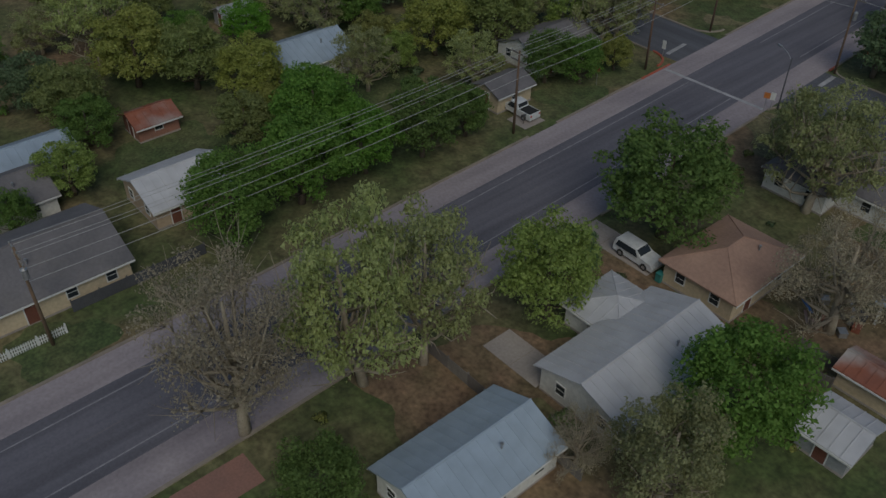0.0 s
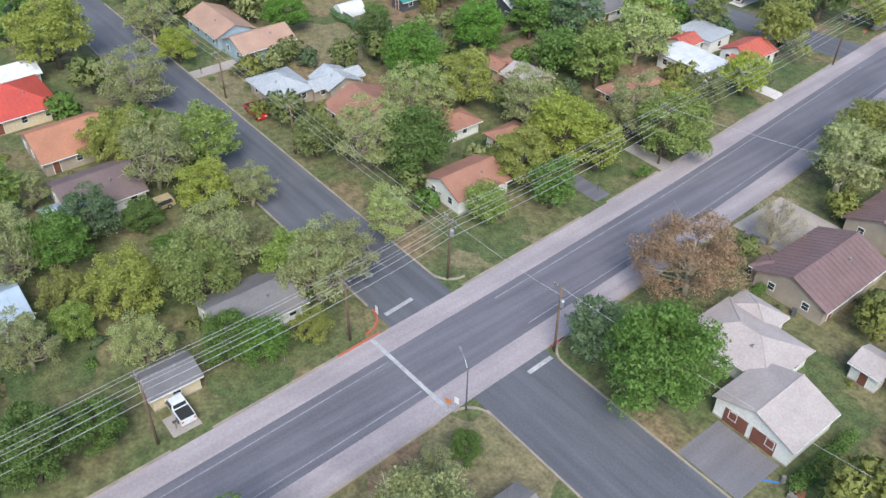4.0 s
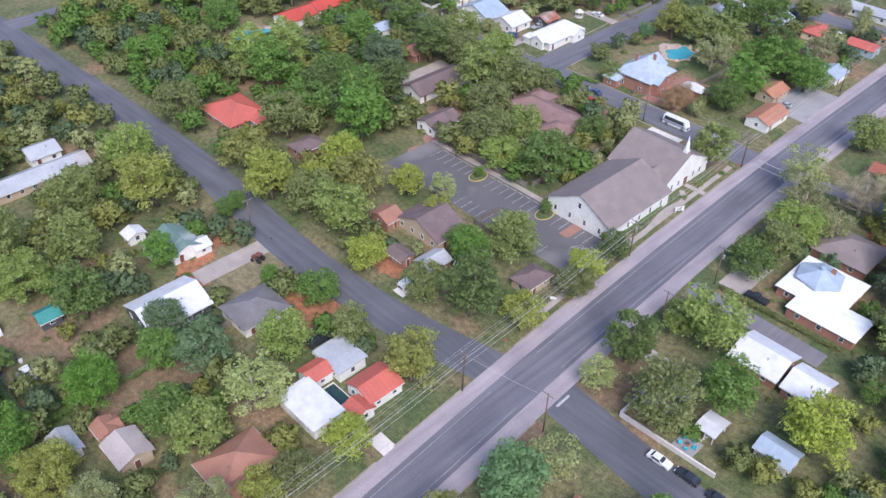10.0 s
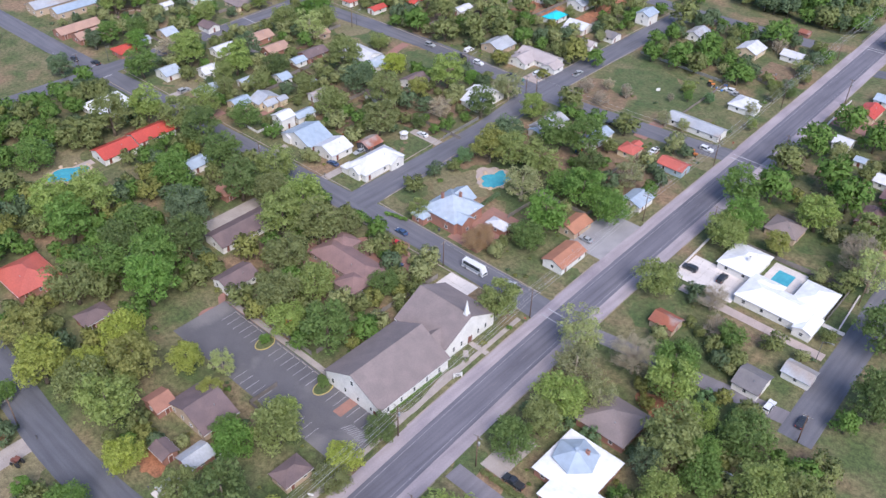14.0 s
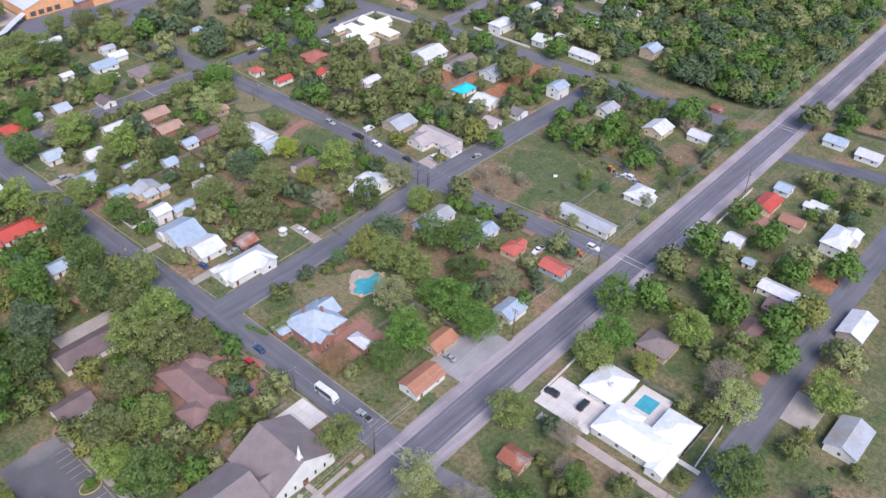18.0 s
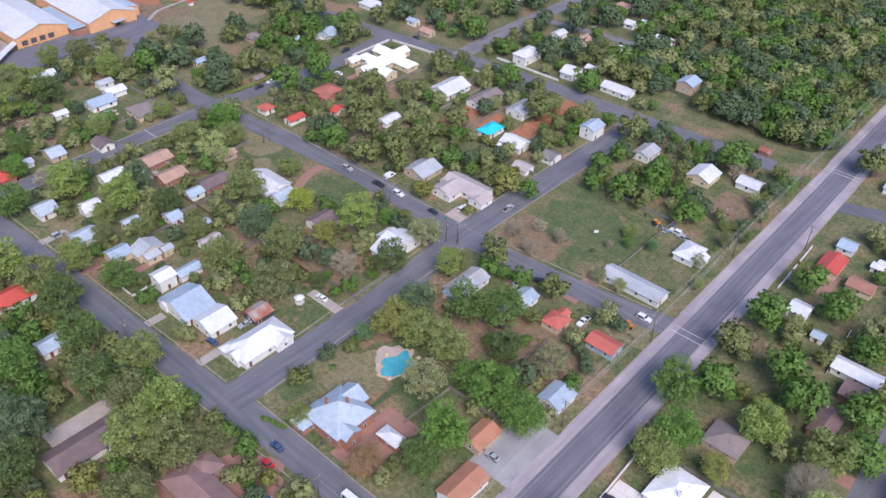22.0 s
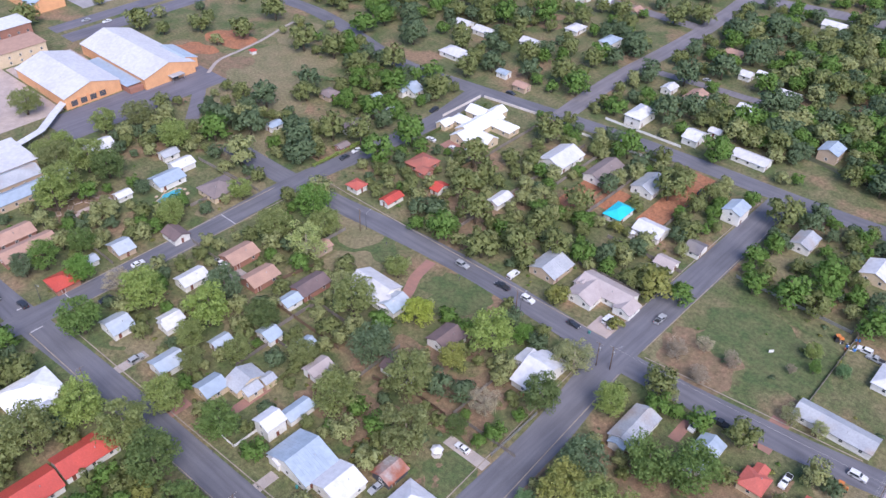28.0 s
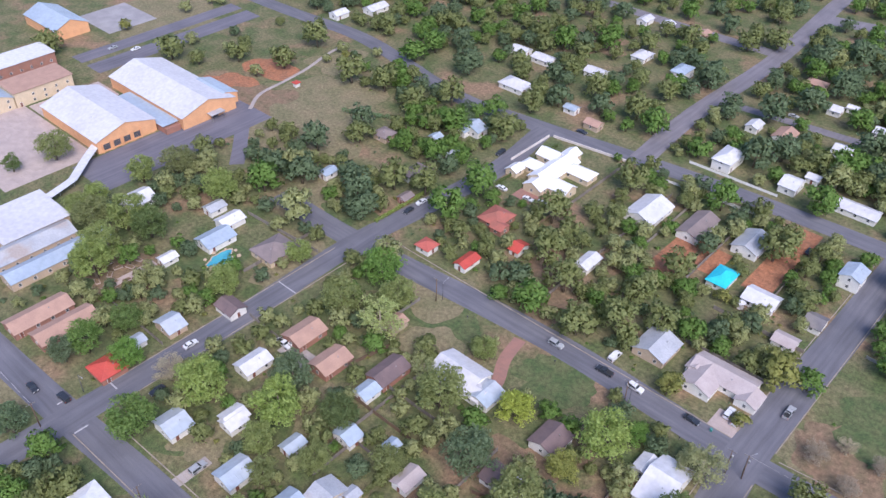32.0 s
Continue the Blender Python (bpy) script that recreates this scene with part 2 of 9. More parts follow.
mat("steel", (0.42, 0.42, 0.43), (0.36, 0.36, 0.37), 0.45, 0.6, 4.0, 0.05, metal=0.6)
mat("cable", (0.5, 0.49, 0.47), (0.42, 0.41, 0.40), 0.6, 0.6, 4.0, 0.0)
mat("rubber", (0.02, 0.02, 0.02), (0.028, 0.028, 0.028), 0.85, 2.0, 8.0, 0.1)
mat("car_paint", (0.70, 0.70, 0.71), (0.67, 0.67, 0.68), 0.28, 0.4, 2.0, 0.0)
mat("car_red", (0.55, 0.03, 0.03), (0.50, 0.03, 0.03), 0.28, 0.4, 2.0, 0.0)
mat("car_dark", (0.035, 0.04, 0.05), (0.03, 0.035, 0.045), 0.28, 0.4, 2.0, 0.0)
mat("car_blue", (0.05, 0.09, 0.18), (0.045, 0.08, 0.16), 0.28, 0.4, 2.0, 0.0)
mat("car_silver", (0.36, 0.37, 0.38), (0.33, 0.34, 0.35), 0.3, 0.4, 2.0, 0.0)
mat("car_tan", (0.42, 0.33, 0.20), (0.38, 0.30, 0.18), 0.35, 0.4, 2.0, 0.0)
mat("bark", (0.15, 0.115, 0.085), (0.115, 0.09, 0.065), 0.95, 1.2, 6.0, 0.5, spread=0.2)
mat("pale_bark", (0.42, 0.355, 0.265), (0.33, 0.275, 0.205), 0.95, 1.2, 6.0, 0.5)


def glass(name, col):
    m = bpy.data.materials.new(name)
    m.use_nodes = True
    p = m.node_tree.nodes["Principled BSDF"]
    p.inputs["Base Color"].default_value = (*col, 1)
    p.inputs["Roughness"].default_value = 0.08
    MATS[name] = m


glass("glass", (0.035, 0.042, 0.05))
glass("lens", (0.7, 0.7, 0.68))


def leaf(name, a, b, c, through_light=0.46):
    """Foliage: three greens mixed over the clumps, a little light let through, each tree slightly its own."""
    m = bpy.data.materials.new(name)
    m.use_nodes = True
    n, l = m.node_tree.nodes, m.node_tree.links
    p = n["Principled BSDF"]
    p.inputs["Roughness"].default_value = 0.7
    p.inputs["Specular IOR Level"].default_value = 0.1
    geo, oi = n.new("ShaderNodeNewGeometry"), n.new("ShaderNodeObjectInfo")
    ramp = n.new("ShaderNodeValToRGB")
    a, c = tuple(0.42 * u + 0.58 * v for u, v in zip(a, b)), tuple(0.42 * u + 0.58 * v for u, v in zip(c, b))
    ramp.color_ramp.elements[0].color, ramp.color_ramp.elements[1].color = (*a, 1), (*c, 1)
    e = ramp.color_ramp.elements.new(0.55)
    e.color = (*b, 1)
    l.new(geo.outputs["Random Per Island"], ramp.inputs["Fac"])
    h = n.new("ShaderNodeHueSaturation")
    for sock, lo, hi in (("Value", 0.78, 1.25), ("Hue", 0.485, 0.512), ("Saturation", 0.85, 1.08)):
        r = n.new("ShaderNodeMapRange")
        r.inputs["To Min"].default_value, r.inputs["To Max"].default_value = lo, hi
        l.new(oi.outputs["Random"], r.inputs["Value"])
        l.new(r.outputs["Result"], h.inputs[sock])
    tex, fleck, tone = n.new("ShaderNodeTexNoise"), n.new("ShaderNodeMapRange"), n.new("ShaderNodeMix")
    tex.inputs["Scale"].default_value, tex.inputs["Detail"].default_value = 4.5, 3.0
    l.new(geo.outputs["Position"], tex.inputs["Vector"])
    fleck.inputs["From Min"].default_value, fleck.inputs["From Max"].default_value = 0.32, 0.68
    fleck.inputs["To Min"].default_value, fleck.inputs["To Max"].default_value = 0.71, 1.29
    l.new(tex.outputs["Fac"], fleck.inputs["Value"])
    tone.data_type, tone.blend_type = "RGBA", "MULTIPLY"
    tone.inputs["Factor"].default_value = 1.0
    l.new(ramp.outputs["Color"], tone.inputs["A"])
    l.new(fleck.outputs["Result"], tone.inputs["B"])
    l.new(tone.outputs["Result"], h.inputs["Color"])
    l.new(h.outputs["Color"], p.inputs["Base Color"])
    tr, mx = n.new("ShaderNodeBsdfTranslucent"), n.new("ShaderNodeMixShader")
    l.new(h.outputs["Color"], tr.inputs["Color"])
    mx.inputs["Fac"].default_value = through_light
    l.new(p.outputs["BSDF"], mx.inputs[1])
    l.new(tr.outputs["BSDF"], mx.inputs[2])
    l.new(mx.outputs["Shader"], n["Material Output"].inputs["Surface"])
    MATS[name] = m


leaf("leaf_green", (0.10, 0.172, 0.042), (0.175, 0.268, 0.074), (0.28, 0.37, 0.125))
leaf("leaf_dark", (0.11, 0.178, 0.085), (0.185, 0.27, 0.132), (0.265, 0.35, 0.185))
leaf("leaf_fresh", (0.095, 0.19, 0.034), (0.17, 0.305, 0.058), (0.275, 0.415, 0.105))
leaf("leaf_yellow", (0.21, 0.25, 0.052), (0.36, 0.39, 0.095), (0.50, 0.51, 0.16))
leaf("leaf_olive", (0.175, 0.225, 0.066), (0.285, 0.34, 0.11), (0.40, 0.44, 0.18))
leaf("leaf_pale", (0.275, 0.308, 0.125), (0.39, 0.418, 0.18), (0.48, 0.495, 0.25))
leaf("leaf_bare", (0.36, 0.31, 0.21), (0.46, 0.40, 0.28), (0.54, 0.47, 0.36))
leaf("leaf_brown", (0.30, 0.19, 0.115), (0.39, 0.265, 0.165), (0.47, 0.34, 0.225))

# ---- shared mesh helpers ----
def mesh_object(name, verts, faces, material, parent=None, label="", smooth=False):
    me = bpy.data.meshes.new(name)
    me.from_pydata(verts, [], faces)
    if material is not None:
        me.materials.append(MATS[material] if isinstance(material, str) else material)
    if smooth:
        me.polygons.foreach_set("use_smooth", [True] * len(me.polygons))
    me.update()
    ob = new(name, me)
    if parent is not None:
        ob.parent = parent
    if label:
        ob["label"] = label
    return ob


def box_data(x0, y0, z0, x1, y1, z1):
    v = [(x0, y0, z0), (x1, y0, z0), (x1, y1, z0), (x0, y1, z0), (x0, y0, z1), (x1, y0, z1), (x1, y1, z1), (x0, y1, z1)]
    f = [(3, 2, 1, 0), (4, 5, 6, 7), (0, 1, 5, 4), (1, 2, 6, 5), (2, 3, 7, 6), (3, 0, 4, 7)]
    return v, f


def joined(datas):
    vs, fs = [], []
    for v, f in datas:
        k = len(vs)
        vs += v
        fs += [tuple(i + k for i in q) for q in f]
    return vs, fs


def strip_data(line, lo, hi, z0, z1):
    """A slab that follows the line (x, y points), from lo to hi metres to its right, between two heights."""
    pts = [Vector(p) for p in line]
    sides = []
    for i, p in enumerate(pts):
        d = (pts[min(i + 1, len(pts) - 1)] - pts[max(i - 1, 0)]).normalized()
        r = Vector((d.y, -d.x))
        sides.append((p + r * lo, p + r * hi))
    v, f = [], []
    for a, b in sides:
        v += [(a.x, a.y, z0), (b.x, b.y, z0), (b.x, b.y, z1), (a.x, a.y, z1)]
    for i in range(len(pts) - 1):
        k = 4 * i
        f += [(k + 3, k + 2, k + 6, k + 7), (k + 2, k + 1, k + 5, k + 6), (k, k + 3, k + 7, k + 4), (k + 1, k, k + 4, k + 5)]
    e = 4 * (len(pts) - 1)
    f += [(0, 1, 2, 3), (e + 3, e + 2, e + 1, e)]
    return v, f


def smooth_line(pts, n=8):
    """Points along a Catmull-Rom curve through pts."""
    p = [Vector(q) for q in pts]
    p = [p[0] * 2 - p[1]] + p + [p[-1] * 2 - p[-2]]
    out = []
    for i in range(1, len(p) - 2):
        for k in range(n):
            t = k / n
            out.append(0.5 * ((2 * p[i]) + (p[i + 1] - p[i - 1]) * t + (2 * p[i - 1] - 5 * p[i] + 4 * p[i + 1] - p[i + 2]) * t * t
                              + (3 * p[i] - p[i - 1] - 3 * p[i + 1] + p[i + 2]) * t ** 3))
    return [tuple(q) for q in out] + [tuple(p[-2])]


# ---- ground and roads: the main road runs along y, the side streets along x ----
gx = [-2600, -1200, -700] + list(range(-560, 161, 20)) + [300, 800, 2600]
gy = [-2600, -900, -300] + list(range(-140, 721, 20)) + [900, 1500, 3200]
gv = [(x, y, 0.0) for y in gy for x in gx]
gf = [(j * len(gx) + i, j * len(gx) + i + 1, (j + 1) * len(gx) + i + 1, (j + 1) * len(gx) + i) for j in range(len(gy) - 1) for i in range(len(gx) - 1)]
tagged(mesh_object("ground", gv, gf, "lawn"), "patchy spring lawns with bare dry earth between houses", "ground", kind="structure")

MAIN = smooth_line([(4.5, -160), (3.2, -85), (1.2, -30), (0, 0), (-3, 60), (-9, 140), (-13.2, 240), (-14.4, 345), (-16.3, 474), (-19.5, 620), (-24, 800), (-40, 1500)], 10)


def main_x(y):
    """The x of the main road's middle at y."""
    for (xa, ya), (xb, yb) in zip(MAIN, MAIN[1:]):
        if ya <= y <= yb:
            return xa + (xb - xa) * (y - ya) / (yb - ya)
    return MAIN[0][0] if y < MAIN[0][1] else MAIN[-1][0]


def piece_of(y0, y1, off, n=8):
    """Points beside the main road's middle between two y."""
    return [(main_x(y0 + (y1 - y0) * i / n) + off, y0 + (y1 - y0) * i / n) for i in range(n + 1)]


road = tagged(mesh_object("road_main", *strip_data(MAIN, -7.7, 7.7, -0.4, 0.046), "shoulder"),
              "wide two-lane main road with pale worn shoulders", "road", kind="structure")
mesh_object("carriageway", *strip_data(MAIN, -4.3, 4.1, 0.0, 0.052), "asphalt", road, "dark asphalt lanes")


STREETS = []


def street(name, pts, width, z, material="asphalt_street", label="quiet dark asphalt residential street"):
    line = smooth_line(pts, 6) if len(pts) > 2 else pts
    STREETS.append((line, width))
    ob = tagged(mesh_object(name, *strip_data(line, -width / 2, width / 2, -0.4, z), material), label, "road", kind="structure")
    return ob


street("road_first_cross_west", [(-7, 9), (-48, 9), (-130, 9), (-330, 6)], 10.5, 0.036)
street("road_first_cross_east", [(6, 10.5), (36, 10.5), (150, 10)], 12.0, 0.036)
street("road_second_cross_west", [(-14, 126), (-40, 121), (-73, 119), (-122, 122), (-170, 121), (-245, 117), (-420, 115)], 9.5, 0.036)
street("road_second_cross_east", [(-3, 130), (37, 127), (150, 124)], 9.5, 0.036)
street("road_third_cross", [(-16, 236), (-75, 237), (-116, 234), (-207, 231), (-280, 227), (-480, 222)], 9.5, 0.036, "asphalt_old")
street("road_fourth_cross", [(-17, 351), (-48, 346), (-96, 342), (-167, 344), (-247, 338), (-290, 338)], 9.5, 0.036, "asphalt_old")
street("road_fifth_cross", [(-40, 467), (-89, 463), (-152, 460), (-201, 455), (-253, 448), (-297, 445), (-370, 459), (-440, 455), (-640, 450)], 9.5, 0.036, "asphalt_old")
street("road_first_parallel", [(-98, 236), (-98, 300), (-102, 343), (-101, 400), (-100, 461)], 11.0, 0.041, "asphalt_side")
street("road_second_parallel", [(-246, 120), (-247, 186), (-246, 230), (-245, 281), (-247, 336), (-244, 370), (-241, 409), (-246, 448)], 9.5, 0.041, "asphalt_side")
street("road_third_parallel", [(-203, 455), (-206, 506), (-204, 589), (-211, 700), (-215, 900)], 9.5, 0.041, "asphalt_pale")
street("road_east_parallel", [(52.2, 240), (51.3, 268), (50.5, 296), (48, 354), (46, 435), (44, 560), (40, 720)], 8.5, 0.041, "asphalt_side")
street("lane_east", [(-6, 237.5), (13, 240.5), (30, 243), (52, 246)], 5.0, 0.0315, "asphalt_pale", "narrow worn grey lane between gardens")
street("lane_drive", [(-2, 177.5), (14, 177.2), (30, 177)], 5.0, 0.0315, "asphalt_pale", "private grey asphalt drive between hedges")
street("lane_curved_drive", [(-174, 338), (-172, 328), (-167.5, 318), (-168, 308)], 4.0, 0.0315, "brick_paving", "curved reddish drive beside a house")
street("lane_school", [(-319, 340), (-330, 350), (-344, 362)], 6.0, 0.0315, "asphalt", "dark asphalt school access lane")
street("lane_wood_side", [(-200, 524), (-188, 526), (-165, 528.8), (-143, 531.2), (-120, 537.8), (-100, 546)], 5.5, 0.0315, "asphalt_pale", "narrow grey lane along the edge of a wood")
street("road_far_wood", [(-206, 652), (-192, 655.7), (-163, 662.4), (-135, 667), (-90, 676), (-20, 690), (60, 700)], 13.0, 0.036, "asphalt_pale", "wide pale asphalt road behind a wood")
street("road_far_cross", [(-205, 590), (-280, 588), (-420, 590), (-620, 585)], 8.5, 0.036, "asphalt_pale")
street("road_fifth_cross_east", [(-9, 456), (7, 461), (40, 470), (120, 480)], 8.0, 0.036)


# ---- paving, bare earth, lawns, pools ----
patch_rng = random.Random(3)
PAVED = []
PAVE_WORDS = {"concrete": "weathered concrete", "white_concrete": "pale clean concrete", "pink_concrete": "pinkish concrete", "brick_paving": "reddish brick-paved", "asphalt": "dark asphalt", "asphalt_pale": "worn grey asphalt",
              "gravel": "pale gravel", "red_soil": "orange-red earth", "soil": "bare earth"}
mat("pink_concrete", (0.46, 0.37, 0.33), (0.38, 0.31, 0.28), 0.9, 0.3, 4.0, 0.2)


def paved(x0, y0, x1, y1, material, kind, z=0.025):
    ob = mesh_object(kind, *box_data(x0, y0, -0.15, x1, y1, z), material)
    PAVED.append((x0, y0, x1, y1))
    if material in ("concrete", "white_concrete", "pink_concrete"):
        n, m = max(1, round((x1 - x0) / 3.2)), max(1, round((y1 - y0) / 3.2))
        js = [box_data(x0 + (x1 - x0) * i / n - 0.025, y0, 0.0, x0 + (x1 - x0) * i / n + 0.025, y1, z + 0.004) for i in range(1, n)]
        js += [box_data(x0, y0 + (y1 - y0) * i / m - 0.025, 0.0, x1, y0 + (y1 - y0) * i / m + 0.025, z + 0.004) for i in range(1, m)]
        if js:
            mesh_object("joints", *joined(js), "kerb", ob)
    return tagged(ob, PAVE_WORDS[material] + " " + kind.replace("_", " ") + " beside the street", kind.replace("_", " "), kind="structure")


def blob(x, y, r, n=26, rough=0.28, sx=1.0):
    s = patch_rng.random() * 100
    out = []
    for i in range(n):
        a = 2 * math.pi * i / n
        k = r * (1 + rough * noise.noise((math.cos(a) * 1.6 + s, math.sin(a) * 1.6, 0.0)) * 2)
        out.append((x + math.cos(a) * k * sx, y + math.sin(a) * k))
    return out


PATCHES = []


def patch(x, y, r, material):
    """A worn or grassy area with a ragged outline, a thin skin on the ground."""
    taken = {k for a, b, c, k in PATCHES if math.hypot(x - a, y - b) < 1.75 * (r + c)}
    level = next((k for k in range(5) if k not in taken), None)
    if level is None:
        return None
    PATCHES.append((x, y, r, level))
    z = 0.004 + 0.004 * level
    pts = blob(x, y, r, 40, 0.34)
    ob = mesh_object("ground_patch", *slab([(px, py, z) for px, py in pts], 0.05), material)
    words = {"grass": "greener mown grass", "dry_grass": "dry brownish grass", "soil": "bare brown earth", "red_soil": "bare reddish earth", "brick_paving": "reddish-brown paving", "pink_concrete": "pinkish stone paving"}[material]
    return tagged(ob, "ragged area of " + words + " in a yard", "ground", kind="structure")


def slab(quad, t):
    """The polygon quad with a thickness t downwards."""
    n = len(quad)
    v = [tuple(p) for p in quad] + [(p[0], p[1], p[2] - t) for p in quad]
    f = [tuple(range(n)), tuple(range(2 * n - 1, n - 1, -1))] + [(i, i + n, (i + 1) % n + n, (i + 1) % n) for i in range(n)]
    return v, f


def pool(x, y, r, material, square=None):
    """A swimming pool: a rim, and water a little below it."""
    root = new("swimming_pool")
    pts = [(-square[0] / 2, -square[1] / 2), (square[0] / 2, -square[1] / 2), (square[0] / 2, square[1] / 2), (-square[0] / 2, square[1] / 2)] if square else blob(0, 0, r, 28, 0.22, 0.7)
    mesh_object("water", *slab([(px, py, 0.06) for px, py in pts], 0.1), material, root, "clear blue water")
    n = len(pts)
    outer = [(px * 1.12, py * 1.12) for px, py in pts]
    v = [(px, py, z) for z in (-0.1, 0.14) for ring in (pts, outer) for px, py in ring]
    f = []
    for i in range(n):
        j = (i + 1) % n
        f += [(2 * n + i, 3 * n + i, 3 * n + j, 2 * n + j), (n + i, n + j, 3 * n + j, 3 * n + i), (i, 2 * n + i, 2 * n + j, j)]
    mesh_object("coping", v, f, "white_concrete" if square else "tan_wall", root, "pale stone rim")
    if not square:
        for i in range(9):
            a = i * 0.7 + 0.3
            b = child("rock", rock_mesh(), root, pose(math.cos(a) * r * 0.95, math.sin(a) * r * 1.25, 0.1, 0, 0, i * 50) @ Matrix.Scale(0.5 + 0.5 * ((i * 37) % 10) / 10, 4))
    root.location = (x, y, 0)
    return tagged(root, "backyard swimming pool of clear blue water" if material == "water" else "small dark courtyard pool with a stone rim", "pool")


ROCK = []


def rock_mesh():
    if not ROCK:
        v, f = tube_like_rock()
        me = bpy.data.meshes.new("rock")
        me.from_pydata(v, [], f)
        me.materials.append(MATS["tan_wall"])
        ROCK.append(me)
    return ROCK[0]


def tube_like_rock():
    rng = random.Random(5)
    v, f, n = [(0, 0, 0.75)], [], 7
    for z, r in ((0.5, 0.6), (0.1, 0.95), (-0.2, 0.8)):
        v += [(math.cos(2 * math.pi * i / n) * r * rng.uniform(0.8, 1.2), math.sin(2 * math.pi * i / n) * r * rng.uniform(0.8, 1.2), z) for i in range(n)]
    f += [(0, 1 + i, 1 + (i + 1) % n) for i in range(n)]
    for k in range(2):
        f += [(1 + k * n + i, 1 + (k + 1) * n + i, 1 + (k + 1) * n + (i + 1) % n, 1 + k * n + (i + 1) % n) for i in range(n)]
    return v, f


def child(name, me, parent, m, label=""):
    ob = new(name, me)
    ob.parent = parent
    ob.matrix_basis = m
    if label:
        ob["label"] = label
    return ob


paved(-88.5, 9.5, -85.3, 23.8, "concrete", "driveway")
paved(27.2, 17.0, 35.2, 24.2, "asphalt_pale", "driveway")
paved(29.2, 0.1, 38.1, 3.3, "concrete", "driveway")
paved(-11.5, -25.3, -8.3, -21.9, "concrete", "driveway")
paved(-18.8, 59.8, -10.8, 63.0, "concrete", "driveway")
paved(9.3, -35.8, 18.4, -32.6, "concrete", "driveway")
paved(15.2, -54.0, 21.5, -50.8, "concrete", "driveway")
paved(11.9, -81.5, 15.1, -75.5, "brick_paving", "driveway")
paved(-82.8, 96.6, -77.3, 114.8, "concrete", "driveway")
paved(-18.1, 95.4, -12.0, 98.6, "white_concrete", "driveway")
paved(5.5, 56.5, 16.5, 68.7, "concrete", "driveway")
paved(-18.5, 44.9, -11.1, 48.1, "asphalt", "driveway")
paved(-34.8, 43.6, -26.9, 46.8, "concrete", "path")
paved(1.5, 183.2, 7.9, 196.7, "concrete", "driveway")
paved(-34.2, 266.5, -18.5, 289.8, "gravel", "parking_lot")
paved(-63.2, 243.1, -50.8, 265.7, "brick_paving", "driveway")
paved(-50.4, 220.2, -40.0, 231.3, "white_concrete", "parking_lot")
paved(-117.5, 281.6, -103.6, 285.2, "concrete", "driveway")
paved(-115.2, 346.1, -106.1, 354.7, "pink_concrete", "driveway")
paved(-136.0, 409.1, -126.3, 454.5, "red_soil", "yard")
paved(-5.0, 399.3, 9.2, 412.9, "brick_paving", "parking_lot")
paved(32.2, 381.2, 43.7, 392.1, "red_soil", "driveway")
paved(40.4, 326.8, 47.5, 331.8, "brick_paving", "driveway")
paved(3.0, 270.6, 46.0, 273.8, "pink_concrete", "driveway")
paved(-225.5, 398.6, -208.2, 409.6, "brick_paving", "parking_lot")
paved(-165.2, 396.0, -155.8, 422.5, "red_soil", "yard")
paved(-154.2, 406.7, -145.0, 421.8, "red_soil", "yard")
paved(-225.0, 284.1, -214.1, 290.3, "concrete", "driveway")
paved(-118.1, 238.1, -114.9, 252.4, "concrete", "driveway")
paved(-44.3, 310.3, -41.1, 334.8, "soil", "driveway")
paved(-55.4, 338.6, -50.0, 353.0, "brick_paving", "driveway")
paved(-15.6, 229.2, -12.4, 236.5, "concrete", "driveway")
paved(-124.4, 193.9, -117.5, 215.1, "concrete", "driveway")
paved(47.8, 318.0, 62.6, 331.7, "concrete", "driveway")
paved(-47.0, 126.7, -43.7, 133.4, "white_concrete", "driveway")
paved(4.0, 151.1, 15.6, 154.3, "concrete", "driveway")
paved(37.2, 123.5, 40.4, 129.2, "concrete", "driveway")
paved(-207.8, 234.8, -204.4, 245.9, "concrete", "driveway")
paved(-181.9, 235.1, -178.7, 243.4, "brick_paving", "driveway")
paved(-169.9, 249.2, -166.7, 262.1, "brick_paving", "patio")
paved(-144.2, 235.9, -141.0, 244.0, "concrete", "path")
paved(-146.9, 281.3, -143.7, 294.5, "soil", "driveway")
paved(-73.5, 325.4, -70.3, 334.3, "brick_paving", "driveway")
paved(-46.0, 418.0, -31.0, 436.0, "soil", "yard")
paved(-290.0, 266.8, -286.8, 282.9, "pink_concrete", "patio")
paved(-185.3, 172.6, -182.1, 190.0, "pink_concrete", "patio")
patch(17.0, -59.2, 6.4, "soil")
patch(17.5, -38.5, 4.0, "soil")
patch(31.0, -37.5, 4.0, "soil")
patch(36.5, -28.6, 4.6, "soil")
patch(21.5, -52.0, 4.0, "soil")
patch(15.5, -36.8, 3.3, "soil")
patch(27.7, -33.4, 3.8, "soil")
patch(-29.5, -58.8, 6.1, "grass")
patch(-30.1, -33.5, 5.3, "grass")
patch(-7.8, -82.0, 3.7, "grass")
patch(-30.4, -32.4, 8.0, "grass")
patch(14.0, -4.5, 6.8, "soil")
patch(-10.4, -14.5, 4.0, "grass")
patch(-10.6, 25.8, 5.8, "dry_grass")
patch(13.8, -39.5, 3.1, "soil")
patch(26.4, 1.5, 3.1, "grass")
patch(32.2, -10.7, 5.5, "grass")
patch(-80.3, -32.0, 7.1, "grass")
patch(15.4, -0.5, 6.9, "dry_grass")
patch(29.2, 40.3, 4.5, "grass")
patch(35.3, 35.2, 5.1, "grass")
patch(-12.7, 26.1, 4.9, "grass")
